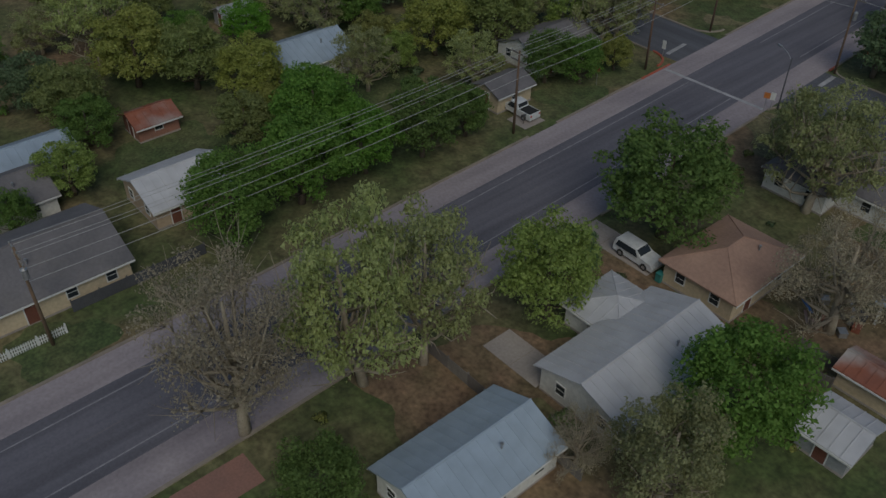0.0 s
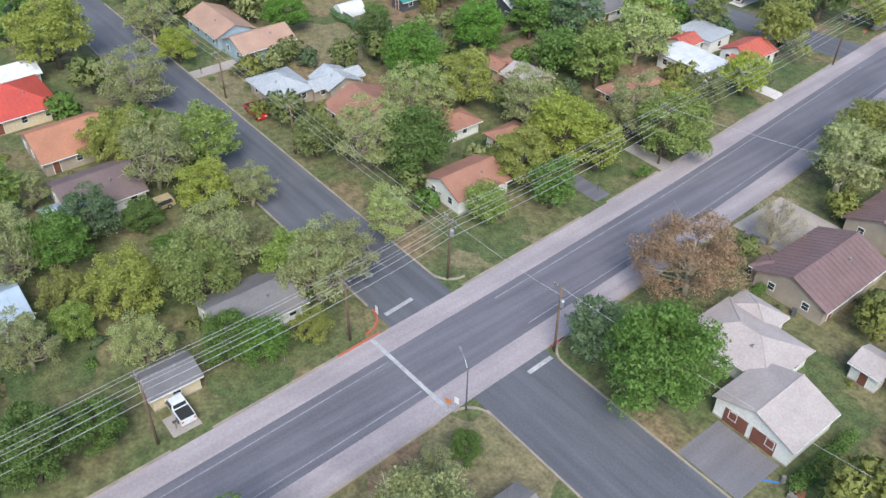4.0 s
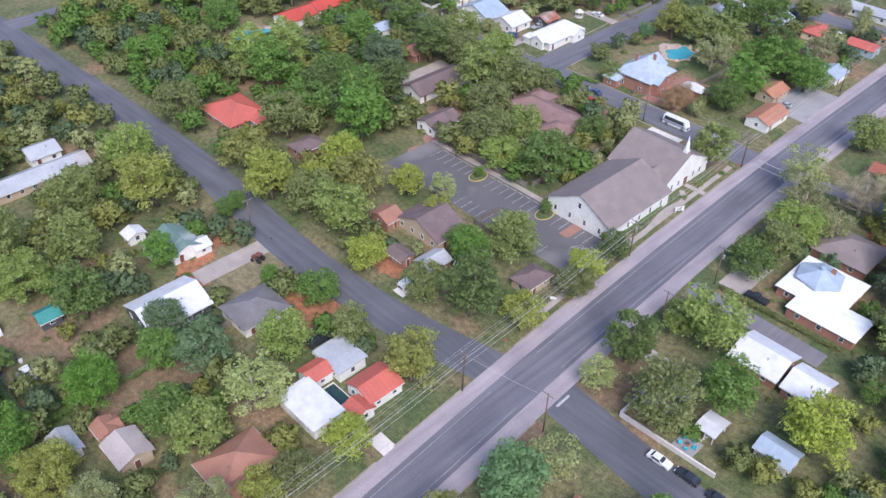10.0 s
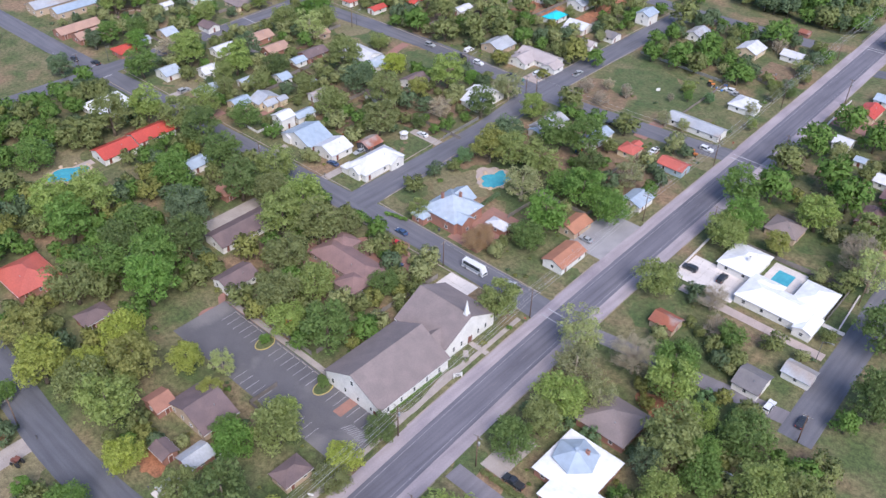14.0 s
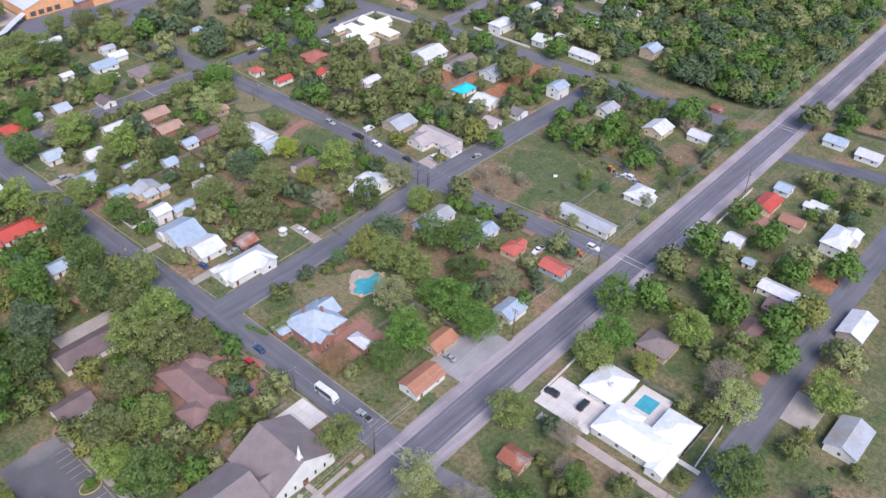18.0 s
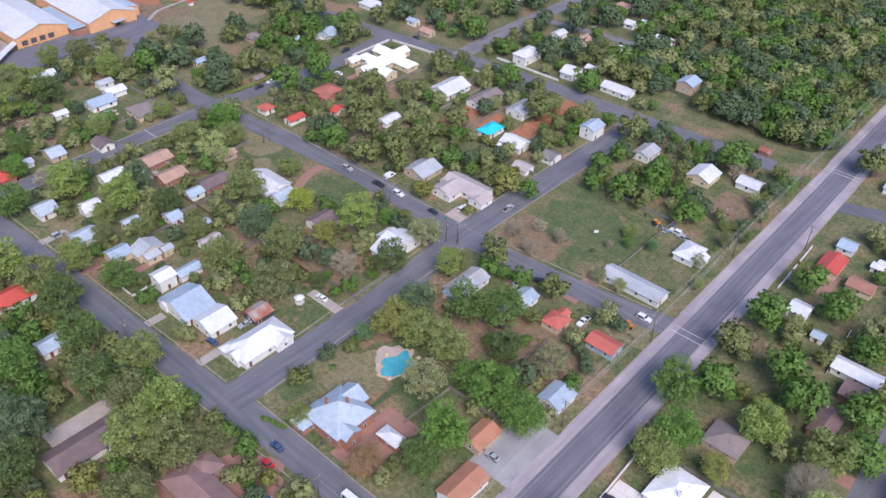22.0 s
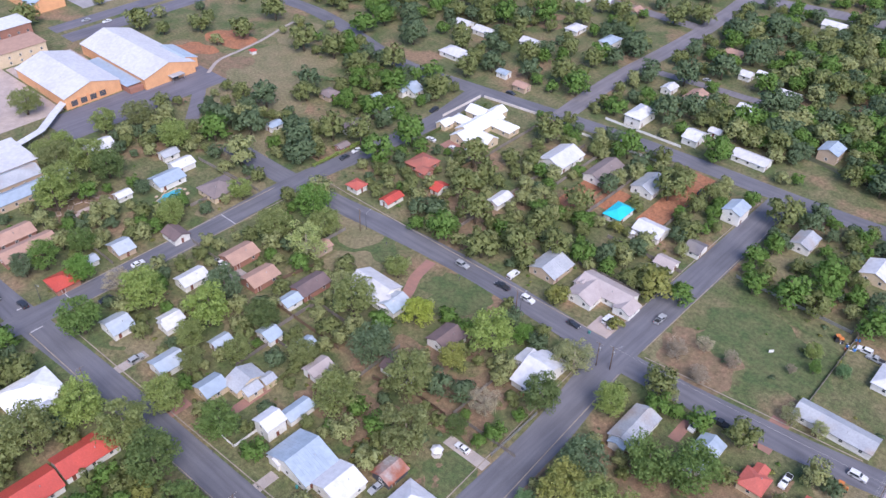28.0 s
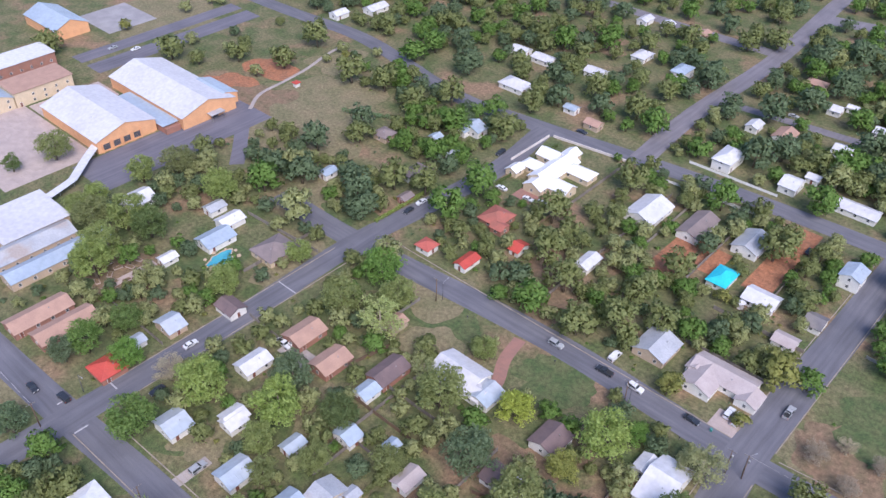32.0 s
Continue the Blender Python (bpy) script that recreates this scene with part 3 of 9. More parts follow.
patch(-14.6, 107.7, 7.2, "grass")
patch(-79.6, 14.3, 6.6, "dry_grass")
patch(-58.5, 74.4, 7.2, "soil")
patch(-89.8, 46.7, 7.5, "grass")
patch(14.2, 28.8, 4.4, "soil")
patch(-57.1, 70.8, 8.5, "soil")
patch(-83.1, 42.3, 10.8, "dry_grass")
patch(-51.0, 63.9, 6.5, "soil")
patch(-15.0, 107.4, 6.7, "grass")
patch(-55.7, 112.8, 5.8, "red_soil")
patch(-73.5, 102.7, 5.9, "dry_grass")
patch(-88.8, 109.6, 4.2, "red_soil")
patch(-96.7, 25.9, 7.5, "grass")
patch(-18.5, 56.3, 5.6, "grass")
patch(-13.1, 26.6, 5.1, "grass")
patch(-17.0, 89.3, 4.2, "grass")
patch(10.9, 58.2, 4.2, "dry_grass")
patch(-53.6, 109.2, 5.1, "red_soil")
patch(-83.1, 98.3, 6.2, "red_soil")
patch(-56.3, 68.9, 7.3, "soil")
patch(-79.0, 107.3, 5.5, "dry_grass")
patch(14.2, 177.1, 5.2, "grass")
patch(33.5, 181.5, 7.7, "grass")
patch(34.8, 233.5, 10.8, "grass")
patch(-20.3, 260.8, 7.1, "grass")
patch(-34.3, 200.4, 9.1, "grass")
patch(-1.3, 182.7, 4.1, "grass")
patch(-74.3, 180.8, 6.3, "soil")
patch(-73.5, 192.4, 6.6, "soil")
patch(-73.9, 223.0, 8.7, "brick_paving")
patch(5.5, 255.0, 8.1, "grass")
patch(21.4, 252.6, 9.5, "grass")
patch(42.6, 290.2, 7.0, "grass")
patch(45.8, 305.9, 9.1, "grass")
patch(-60.1, 276.8, 9.5, "grass")
patch(-24.2, 263.2, 7.8, "dry_grass")
patch(7.4, 279.3, 5.2, "grass")
patch(-79.4, 355.3, 9.5, "soil")
patch(-91.2, 356.2, 7.7, "dry_grass")
patch(-34.4, 426.8, 8.7, "soil")
patch(-154.7, 331.2, 9.1, "grass")
patch(-200.2, 333.6, 13.4, "grass")
patch(-123.9, 294.9, 8.9, "soil")
patch(-143.6, 298.8, 11.2, "soil")
patch(-67.7, 302.4, 9.9, "soil")
patch(-94.5, 253.0, 9.3, "grass")
patch(-278.0, 348.4, 13.2, "dry_grass")
patch(-109.1, 275.7, 6.7, "grass")
patch(-30.6, 342.9, 8.8, "dry_grass")
patch(-80.3, 268.8, 9.4, "dry_grass")
patch(-252.4, 312.7, 12.0, "dry_grass")
patch(-121.1, 292.2, 9.5, "soil")
patch(-83.0, 362.6, 10.8, "soil")
patch(-116.0, 313.6, 4.9, "red_soil")
patch(-182.4, 362.2, 9.2, "soil")
patch(-262.9, 348.7, 9.2, "grass")
patch(-177.2, 356.9, 9.2, "soil")
patch(-225.4, 335.5, 11.5, "grass")
patch(-229.8, 304.0, 7.3, "grass")
patch(-174.1, 392.0, 8.0, "soil")
patch(-378.8, 379.0, 13.8, "red_soil")
patch(-377.7, 404.6, 12.8, "red_soil")
patch(-332.4, 400.4, 23.5, "dry_grass")
patch(-338.1, 366.6, 10.1, "red_soil")
patch(-469.5, 401.7, 29.8, "dry_grass")
patch(-223.5, 223.4, 11.4, "grass")
patch(-268.7, 224.6, 7.4, "dry_grass")
patch(-191.3, 315.5, 10.4, "dry_grass")
patch(-156.6, 331.8, 10.1, "grass")
patch(-276.5, 291.8, 12.0, "grass")
patch(-225.3, 239.5, 9.9, "grass")
patch(-277.9, 536.8, 12.1, "soil")
patch(-75.5, 279.5, 5.6, "pink_concrete")
patch(-65.5, 222.5, 5.0, "brick_paving")
pool(-182.2, 179.9, 6.1, "water")
pool(-273.2, 299.1, 5.2, "water")
pool(-73.2, 279.5, 5.6, "water")
pool(-211.6, 429.7, 3.2, "dark_water")
patch(-82.4, 356.9, 10.8, "soil")
patch(-74.3, 378.2, 15.2, "grass")
patch(-58.8, 372.5, 13.0, "grass")
patch(-69.3, 353.3, 8.9, "dry_grass")
patch(-138.6, 314.3, 7.0, "soil")
patch(-120.0, 302.9, 8.3, "soil")
patch(-92.3, 285.7, 9.2, "soil")
patch(-58.7, 316.8, 6.4, "soil")
patch(-354.5, 377.5, 17.5, "soil")
patch(-358.6, 430.7, 12.5, "dry_grass")
patch(-322.4, 383.2, 25.0, "dry_grass")
patch(-332.8, 365.0, 8.3, "red_soil")
patch(-88.3, 415.8, 8.4, "dry_grass")
patch(-148.7, 294.8, 5.2, "soil")
patch(-155.7, 269.6, 6.7, "soil")
patch(-140.0, 272.6, 8.1, "soil")
patch(-197.1, 277.2, 9.3, "dry_grass")
patch(-212.8, 248.3, 7.4, "dry_grass")
patch(-187.9, 374.2, 8.6, "soil")
patch(-209.8, 333.1, 12.5, "dry_grass")
patch(-82.0, 357.8, 10.8, "red_soil")
patch(-41.6, 418.4, 9.3, "dry_grass")
patch(-52.7, 313.3, 11.2, "soil")
patch(22.1, 299.3, 9.8, "grass")
patch(26.6, 326.2, 10.5, "grass")
patch(-37.7, 312.3, 10.9, "soil")
patch(-126.2, 535.1, 15.9, "soil")
patch(-52.1, 356.7, 8.2, "dry_grass")
patch(-80.5, 208.9, 10.3, "brick_paving")
patch(-54.7, 132.3, 4.2, "red_soil")
patch(-58.7, 113.0, 5.5, "red_soil")
patch(-76.9, 109.4, 8.7, "dry_grass")
patch(24.0, 228.5, 7.5, "red_soil")
patch(-49.1, 273.2, 5.6, "soil")
patch(-192.9, 181.6, 10.9, "dry_grass")
patch(-83.2, 176.7, 8.1, "brick_paving")
patch(-45.8, 316.9, 12.5, "soil")
patch(-85.9, 66.6, 8.9, "soil")
patch(-59.4, 73.9, 9.3, "soil")
patch(-0.0, 140.6, 9.7, "soil")
patch(-100.1, 56.4, 8.0, "dry_grass")
patch(-71.1, 104.3, 6.5, "dry_grass")
patch(-84.8, 103.0, 3.4, "red_soil")
patch(-87.1, 38.7, 6.2, "dry_grass")
patch(3.6, 117.1, 4.4, "soil")
patch(-23.0, 108.4, 3.4, "grass")


# ---- kerbs, markings, footways ----
def kerb_run(y0, y1, side, material="kerb"):
    n = max(2, int((y1 - y0) / 12))
    line = piece_of(y0, y1, 0, n)
    lo, hi = (7.7, 7.98) if side > 0 else (-7.98, -7.7)
    ob = mesh_object("kerb", *strip_data(line, lo, hi, -0.2, 0.17), material)
    tagged(ob, "low worn concrete kerb along the main road", "kerb", kind="structure")


for a, b in ((-150, -26), (-21, -4), (16.5, 40.5), (46.5, 59.5), (63.5, 94), (98.8, 118), (134, 160), (180, 229), (243, 264), (292, 344), (358, 470), (486, 700)):
    kerb_run(a, b, -1)
for a, b in ((-150, -36.5), (-32, -1.5), (19, 56), (69, 121), (137, 172), (198, 230), (242, 274), (291, 474), (486, 700)):
    kerb_run(a, b, 1)
kerb_run(-4, 2.5, -1, "red_paint")
kerb_run(17, 19, 1, "red_paint")


def corner_kerb(cx, cy, r, a0, a1, material="kerb"):
    pts = [(cx + r * math.cos(radians(a0 + (a1 - a0) * i / 8)), cy + r * math.sin(radians(a0 + (a1 - a0) * i / 8))) for i in range(9)]
    ob = mesh_object("kerb_corner", *strip_data(pts, -0.14, 0.14, -0.2, 0.17), material)
    tagged(ob, "rounded kerb at a street corner", "kerb", kind="structure")


def street_kerb(line, off, a, b):
    """A kerb beside a straight piece of street, from fraction a to b of the line."""
    (xa, ya), (xb, yb) = line
    p, q = (xa + (xb - xa) * a, ya + (yb - ya) * a), (xa + (xb - xa) * b, ya + (yb - ya) * b)
    ob = mesh_object("kerb", *strip_data([p, q], off - 0.14, off + 0.14, -0.2, 0.16), "kerb")
    tagged(ob, "low worn concrete kerb along a side street", "kerb", kind="structure")


corner_kerb(-12.0, 0.5, 3.3, 0, 90, "red_paint")
corner_kerb(-13.2, 17.6, 3.3, 180 + 90, 360)
corner_kerb(10.8, 1.3, 3.0, 90, 180)
corner_kerb(10.2, 19.8, 3.2, 180, 270, "kerb")
for line, off in ((((-12, 9), (-130, 9)), 5.3), (((-13, 9), (-130, 9)), -5.3), (((10, 10.5), (120, 10.2)), 6.1), (((10, 10.5), (120, 10.2)), -6.1),
                  (((-104, 235), (-240, 231)), 4.9), (((-25, 236.5), (-92, 236.5)), 4.9), (((-25, 236.5), (-240, 231)), -4.9),
                  (((-98, 244), (-102, 336)), 5.6), (((-98, 244), (-102, 336)), -5.6), (((-102, 350), (-101, 454)), 5.6), (((-102, 350), (-101, 454)), -5.6),
                  (((-250, 242), (-250, 330)), 0.2), (((-241, 242), (-241, 330)), 0.2), (((-108, 342), (-240, 342)), 4.9), (((-30, 349), (-94, 343)), 4.9)):
    street_kerb(line, off, 0.0, 1.0)


def paint(x0, y0, x1, y1, w, material="road_paint", z=0.058, name="road_marking"):
    ob = mesh_object(name, *strip_data([(x0, y0), (x1, y1)], -w / 2, w / 2, 0.0, z), material)
    return tagged(ob, "worn white paint line on the asphalt", "road marking", kind="structure")


def edge_line(y0, y1, off):
    line = piece_of(y0, y1, 0, max(2, int((y1 - y0) / 12)))
    tagged(mesh_object("edge_line", *strip_data(line, off - 0.07, off + 0.07, 0.0, 0.0575), "worn_line"), "thin worn white edge line of the road", "road marking", kind="structure")


for off in (-3.15, 3.05):
    for a, b in ((-150, 0.2), (18, 121), (136, 229), (243, 344), (358, 474), (487, 720)):
        edge_line(a, b, off)
for i in range(-12, 62):
    y = i * 12.0
    if all(abs(y - c) > 8 for c in (9, 127, 236, 350, 480)):
        line = piece_of(y, y + 3.0, 0, 1)
        tagged(mesh_object("centre_dash", *strip_data(line, -0.06, 0.06, 0.0, 0.0575), "asphalt_pale"), "short faded dash in the road's middle", "road marking", kind="structure")
paint(-7.5, 0.6, 7.3, 1.0, 0.55)
for y in (234.4, 237.6, 349.4, 352.2, 479.2, 481.6):
    paint(main_x(y) - 6.5, y, main_x(y) + 6.5, y, 0.35)
paint(-10.2, 4.6, -10.6, 9.2, 0.6)
paint(8.6, 12.2, 8.4, 16.2, 0.6)
paint(0.4, 127.5, 0.2, 131.5, 0.5)
for x, y0, y1 in ((-240, 226.5, 230.5), (-253, 228.5, 232.5)):
    paint(x, y0, x, y1, 0.5)
paint(-250, 243, -246, 243, 0.4)
paint(-250, 305, -241, 305, 0.4)
for i in range(0, 3):
    paint(-258 - i * 7, 223.6, -263 - i * 7, 223.6, 0.12)

# church car park: asphalt, stall lines, islands, wheel stops
tagged(mesh_object("parking_lot", *box_data(-88.5, 160.0, -0.2, -21.5, 177.0, 0.028), "asphalt_lot"), "asphalt church car park with marked bays", "parking lot", kind="structure")
PAVED.append((-88.5, 160, -21.5, 177))
for i in range(24):
    x = -82.5 + i * 2.55
    if abs(x + 66.5) > 2.3 and abs(x + 43) > 2.3 and abs(x + 34) > 1.6:
        paint(x, 171.6, x, 176.4, 0.11, z=0.034, name="bay_line")
for i in range(12):
    x = -62 + i * 2.55
    paint(x, 160.4, x, 164.6, 0.11, z=0.034, name="bay_line")
for i in range(10):
    paint(-29.8 + i * 0.7, 168.2, -28.6 + i * 0.7, 171.0, 0.12, z=0.036, name="hatch_line")
stop_me = None
for i in range(23):
    x = -81.2 + i * 2.55
    if abs(x + 66.5) < 2.6 or abs(x + 43) < 2.6 or abs(x + 34) < 1.6:
        continue
    if stop_me is None:
        ob = mesh_object("wheel_stop", *box_data(-0.9, -0.09, 0, 0.9, 0.09, 0.14), "concrete")
        stop_me = ob.data
    else:
        ob = new("wheel_stop", stop_me)
    ob.location = (x, 176.3, 0.028)
    tagged(ob, "pale concrete wheel stop at the end of a bay", "wheel stop", group="wheel stops of the car park")
for ix in (-66.5, -43.0):
    ring = [(ix + 2.0 * math.cos(a), 174.0 + 2.9 * math.sin(a)) for a in [2 * math.pi * k / 20 for k in range(20)]]
    tagged(mesh_object("planted_island", *slab([(px, py, 0.16) for px, py in ring], 0.2), "grass"), "planted kerbed island in the car park", "island", kind="structure")
    paint_ring = ring + ring[:1]
    tagged(mesh_object("island_kerb", *strip_data(paint_ring, -0.12, 0.12, 0.0, 0.2), "yellow_paint"), "yellow kerb round a planted island", "kerb", kind="structure")
tagged(mesh_object("ramp_pavement", *box_data(-35.4, 170.5, 0, -32.6, 176.6, 0.10), "brick_paving"), "brick-paved walk across the car park", "path", kind="structure")
tagged(mesh_object("pavement_church", *box_data(-88.0, 177.2, 0, -24.0, 178.9, 0.12), "concrete"), "concrete walk along the car park", "path", kind="structure")
tagged(mesh_object("pavement_main", *strip_data(piece_of(140, 229, 0, 12), -10.8, -9.4, -0.1, 0.06), "concrete"), "narrow concrete footway beside the main road", "path", kind="structure")
tagged(mesh_object("pavement_path", *strip_data(smooth_line([(-22.6, 180), (-21.2, 184), (-21.8, 190), (-23.2, 198), (-22.6, 205), (-25.5, 209)], 6), -0.7, 0.7, -0.1, 0.05), "concrete"), "curving pale concrete path beside the church", "path", kind="structure")
tagged(mesh_object("pavement_cross", *box_data(-26.5, 211.2, -0.1, -20.5, 212.8, 0.055), "concrete"), "concrete path from church to kerb", "path", kind="structure")
paved(-1.2, 275.5, 17.2, 288.8, "white_concrete", "driveway")
paved(18.6, 288.4, 28.8, 302.6, "white_concrete", "terrace", 0.05)
paved(40.2, 284.2, 46.5, 285.8, "white_concrete", "path")
paved(-452, 268, -366, 305.5, "pink_concrete", "yard", 0.021)
paved(-424, 306.5, -405.5, 340, "pink_concrete", "yard", 0.021)
paved(-364, 294, -339, 374, "asphalt", "parking_lot", 0.029)
paved(-404, 334.2, -366, 341.2, "concrete", "path")
paved(-457, 345, -447, 440, "asphalt", "parking_lot", 0.029)
paved(-443, 345, -431, 440, "asphalt", "parking_lot", 0.029)
paved(-500, 372, -468, 400, "gravel", "yard")
pool(23.5, 296.6, 3.0, "water", square=(5.2, 6.2))
pool(-31, 97.8, 2.0, "dark_water", square=(5.5, 3.6))


# ---- trees: a tapered trunk with limbs, and a crown of many small leaf clumps ----
def tube_data(path, radii, sides=6):
    v, f = [], []
    for i, p in enumerate(path):
        p = Vector(p)
        d = (Vector(path[min(i + 1, len(path) - 1)]) - Vector(path[max(i - 1, 0)])).normalized()
        a = d.orthogonal().normalized()
        b = d.cross(a)
        for k in range(sides):
            w = 2 * math.pi * k / sides
            v.append(tuple(p + (a * math.cos(w) + b * math.sin(w)) * radii[i]))
    for i in range(len(path) - 1):
        for k in range(sides):
            a, b = i * sides + k, i * sides + (k + 1) % sides
            f.append((a, b, b + sides, a + sides))
    f.append(tuple(range(sides))[::-1])
    f.append(tuple((len(path) - 1) * sides + k for k in range(sides)))
    return v, f


def clumps(rng, centres, radii, count, size, flat=0.75, ruffle=0.2, fray=0.3, broad=0.0):
    """Many small leaf pieces scattered over the blobs; returns vertices, faces and the normals that round the crown off."""
    centres, radii = np.array(centres), np.array(radii)
    pick = rng.choice(len(centres), count, p=radii ** 2 / np.sum(radii ** 2))
    d = rng.normal(size=(count, 3))
    d /= np.linalg.norm(d, axis=1)[:, None]
    d[:, 2] = np.where(d[:, 2] < -0.35, -d[:, 2], d[:, 2])
    depth = 1 - 0.65 * rng.random(count) ** 1.6 + fray * rng.random(count) ** 2
    p = centres[pick] + d * (radii[pick] * depth)[:, None] * np.array([1, 1, flat])
    nrm = d + rng.normal(size=(count, 3)) * 0.6
    nrm /= np.linalg.norm(nrm, axis=1)[:, None]
    t = np.cross(nrm, rng.normal(size=(count, 3)))
    t /= np.linalg.norm(t, axis=1)[:, None]
    s = np.cross(nrm, t)
    sz = (size * (0.4 + 0.45 * broad + (1.1 - 0.7 * broad) * rng.random(count) ** 1.4))[:, None]
    asp = (0.4 + 0.4 * rng.random(count) * (1 - broad) + 0.45 * broad)[:, None]
    tri = np.stack([p - t * sz * 0.85, p + t * sz * 0.6 - s * sz * asp, p + t * sz * 0.7 + s * sz * asp], axis=1)
    out = p - np.average(centres, axis=0, weights=radii ** 2)
    out /= np.linalg.norm(out, axis=1)[:, None] + 1e-6
    soft = d * 0.55 + out * 0.65 + nrm * ruffle + np.array([0, 0, 0.12])
    soft /= np.linalg.norm(soft, axis=1)[:, None]
    return tri.reshape(-1, 3), np.arange(3 * count).reshape(-1, 3), np.repeat(soft, 3, axis=0)


def soften(me, normals):
    """Lets each leaf piece take the roundness of its clump in the light."""
    a = me.attributes.new("custom_normal", "FLOAT_VECTOR", "POINT")
    a.data.foreach_set("vector", np.asarray(normals, dtype=np.float32).ravel())


TREES = {}


def tree_model(key, material, seed, height=9.0, radius=4.0, blobs=14, count=1500, size=0.34, bark="bark", limbs=6, twigs=0, kind="round", lump=1.0, thin=0.2):
    """One tree at the origin of a store below nothing: built once, then copied by plant()."""
    rng = np.random.default_rng(seed)
    root = new("tree")
    clear = height * (0.17 if kind != "cone" else 0.08)
    lean = rng.normal(size=2) * 0.25
    path = [(0, 0, -0.2), (lean[0] * 0.3, lean[1] * 0.3, clear * 0.6), (lean[0], lean[1], clear), (lean[0] * 1.5, lean[1] * 1.5, height * 0.72)]
    r0 = 0.036 * height ** 0.95
    data = [tube_data(path, [r0 * 1.25, r0, r0 * 0.85, r0 * 0.25], 7)]
    cs, rs = [], []
    for i in range(blobs):
        a = 2.4 * i + rng.random() * 0.9
        u = (i + 0.5) / blobs
        if kind == "cone":
            z = clear + (height - clear) * u
            rr = radius * (1 - u) * 0.75
            br = radius * (0.25 + 0.3 * (1 - u))
        else:
            z = clear + (height - clear) * (0.14 + 0.66 * u + 0.06 * rng.normal())
            w = (z - clear) / (height - clear)
            lobe = 1 + 0.45 * noise.noise((math.cos(a) * 1.1 + seed * 3.7, math.sin(a) * 1.1, w * 1.5))
            rr = radius * (0.74 + 0.16 * (1 - lump)) * lobe * math.sqrt(max(0.05, 1 - (w - 0.30) ** 2 * 2.0)) * (0.3 + 0.7 * rng.random() ** 0.5)
            br = radius * (0.25 + 0.28 * rng.random() ** 1.5) * lump
        c = (lean[0] + math.cos(a) * rr, lean[1] + math.sin(a) * rr, min(z, height - br * 0.6))
        cs.append(c)
        rs.append(br)
    for i in range(limbs):
        c = Vector(cs[(i * 2 + 1) % blobs])
        z0 = max(clear * 0.7, min(clear + 0.45 * (height - clear) * rng.random(), c.z - 0.2 * height))
        s = Vector((lean[0] * (0.6 + z0 / height), lean[1] * (0.6 + z0 / height), z0))
        mid = s.lerp(c, 0.5) + Vector((0, 0, -0.06 * height * rng.random()))
        data.append(tube_data([s, mid, c], [r0 * 0.42, r0 * 0.26, r0 * 0.08], 5))
        for j in range(twigs):
            q = mid.lerp(c, rng.random())
            e = q + Vector(rng.normal(size=3) * 0.2 * radius) + Vector((0, 0, 0.24 * radius))
            data.append(tube_data([q, q.lerp(e, 0.5) + Vector(rng.normal(size=3) * 0.06 * radius), e], [r0 * thin, r0 * thin * 0.6, r0 * thin * 0.2], 4))
    mesh_object("trunk", *joined(data), bark, root, smooth=True)
    v, f, nr = clumps(rng, cs, rs, count, size)
    crown = mesh_object("crown", v.tolist(), f.tolist(), material, root)
    soften(crown.data, nr)
    root.location = (0, 0, -60)
    TREES.setdefault(key, []).append((root, height, radius))


LEAF_WORDS = {"green": "bright green", "dark": "dark green", "yellow": "yellow-green", "olive": "olive green", "pale": "pale, thinly leafed", "brown": "rusty brown, nearly bare"}
for hue in ("green", "dark", "yellow", "olive"):
    for s in range(3):
        tree_model(hue, "leaf_" + hue, 10 * s + len(hue), height=8.2 + 0.8 * s, radius=4.3 - 0.2 * s, blobs=44 + 4 * s, count=4300, size=0.26, limbs=6, lump=0.68)
    for s in range(2):
        tree_model("near_" + hue, "leaf_fresh" if hue == "green" else "leaf_" + hue, 30 + 10 * s + len(hue), height=8.6 + s, radius=4.4, blobs=84 + 8 * s, count=13000, size=0.17, limbs=14, lump=0.52)
for s in range(3):
    tree_model("pale", "leaf_pale", 50 + s, height=9.0, radius=4.3, blobs=40, count=3400, size=0.215, bark="pale_bark", limbs=12, twigs=4, lump=0.64)
for s in range(2):
    tree_model("near_pale", "leaf_pale", 55 + s, height=9.5, radius=4.4, blobs=80, count=12000, size=0.14, lump=0.46, bark="pale_bark", limbs=24, twigs=7)
for s in range(2):
    tree_model("brown", "leaf_brown", 60 + s, height=7.2, radius=4.3, blobs=80, count=17000, size=0.105, lump=0.5, bark="pale_bark", limbs=18, twigs=8, thin=0.1)
for s in range(2):
    tree_model("bare", "leaf_bare", 70 + s, height=9.0, radius=4.2, blobs=50, count=13000, size=0.07, bark="pale_bark", limbs=26, twigs=22, thin=0.075, lump=0.5)
LEAF_WORDS["bare"] = "almost bare, pale-barked"
for s in range(2):
    tree_model("cone", "leaf_dark", 80 + s, height=9.0, radius=2.6, blobs=16, count=2400, size=0.26, limbs=2, kind="cone")
LEAF_WORDS["cone"] = "dark conical"
for i, hue in enumerate(("green", "dark", "olive")):
    tree_model("bush_" + hue, "leaf_" + hue, 90 + i, height=2.2, radius=1.6, blobs=7, count=700, size=0.2, limbs=3)
PLANTED = []
tree_rng = random.Random(7)


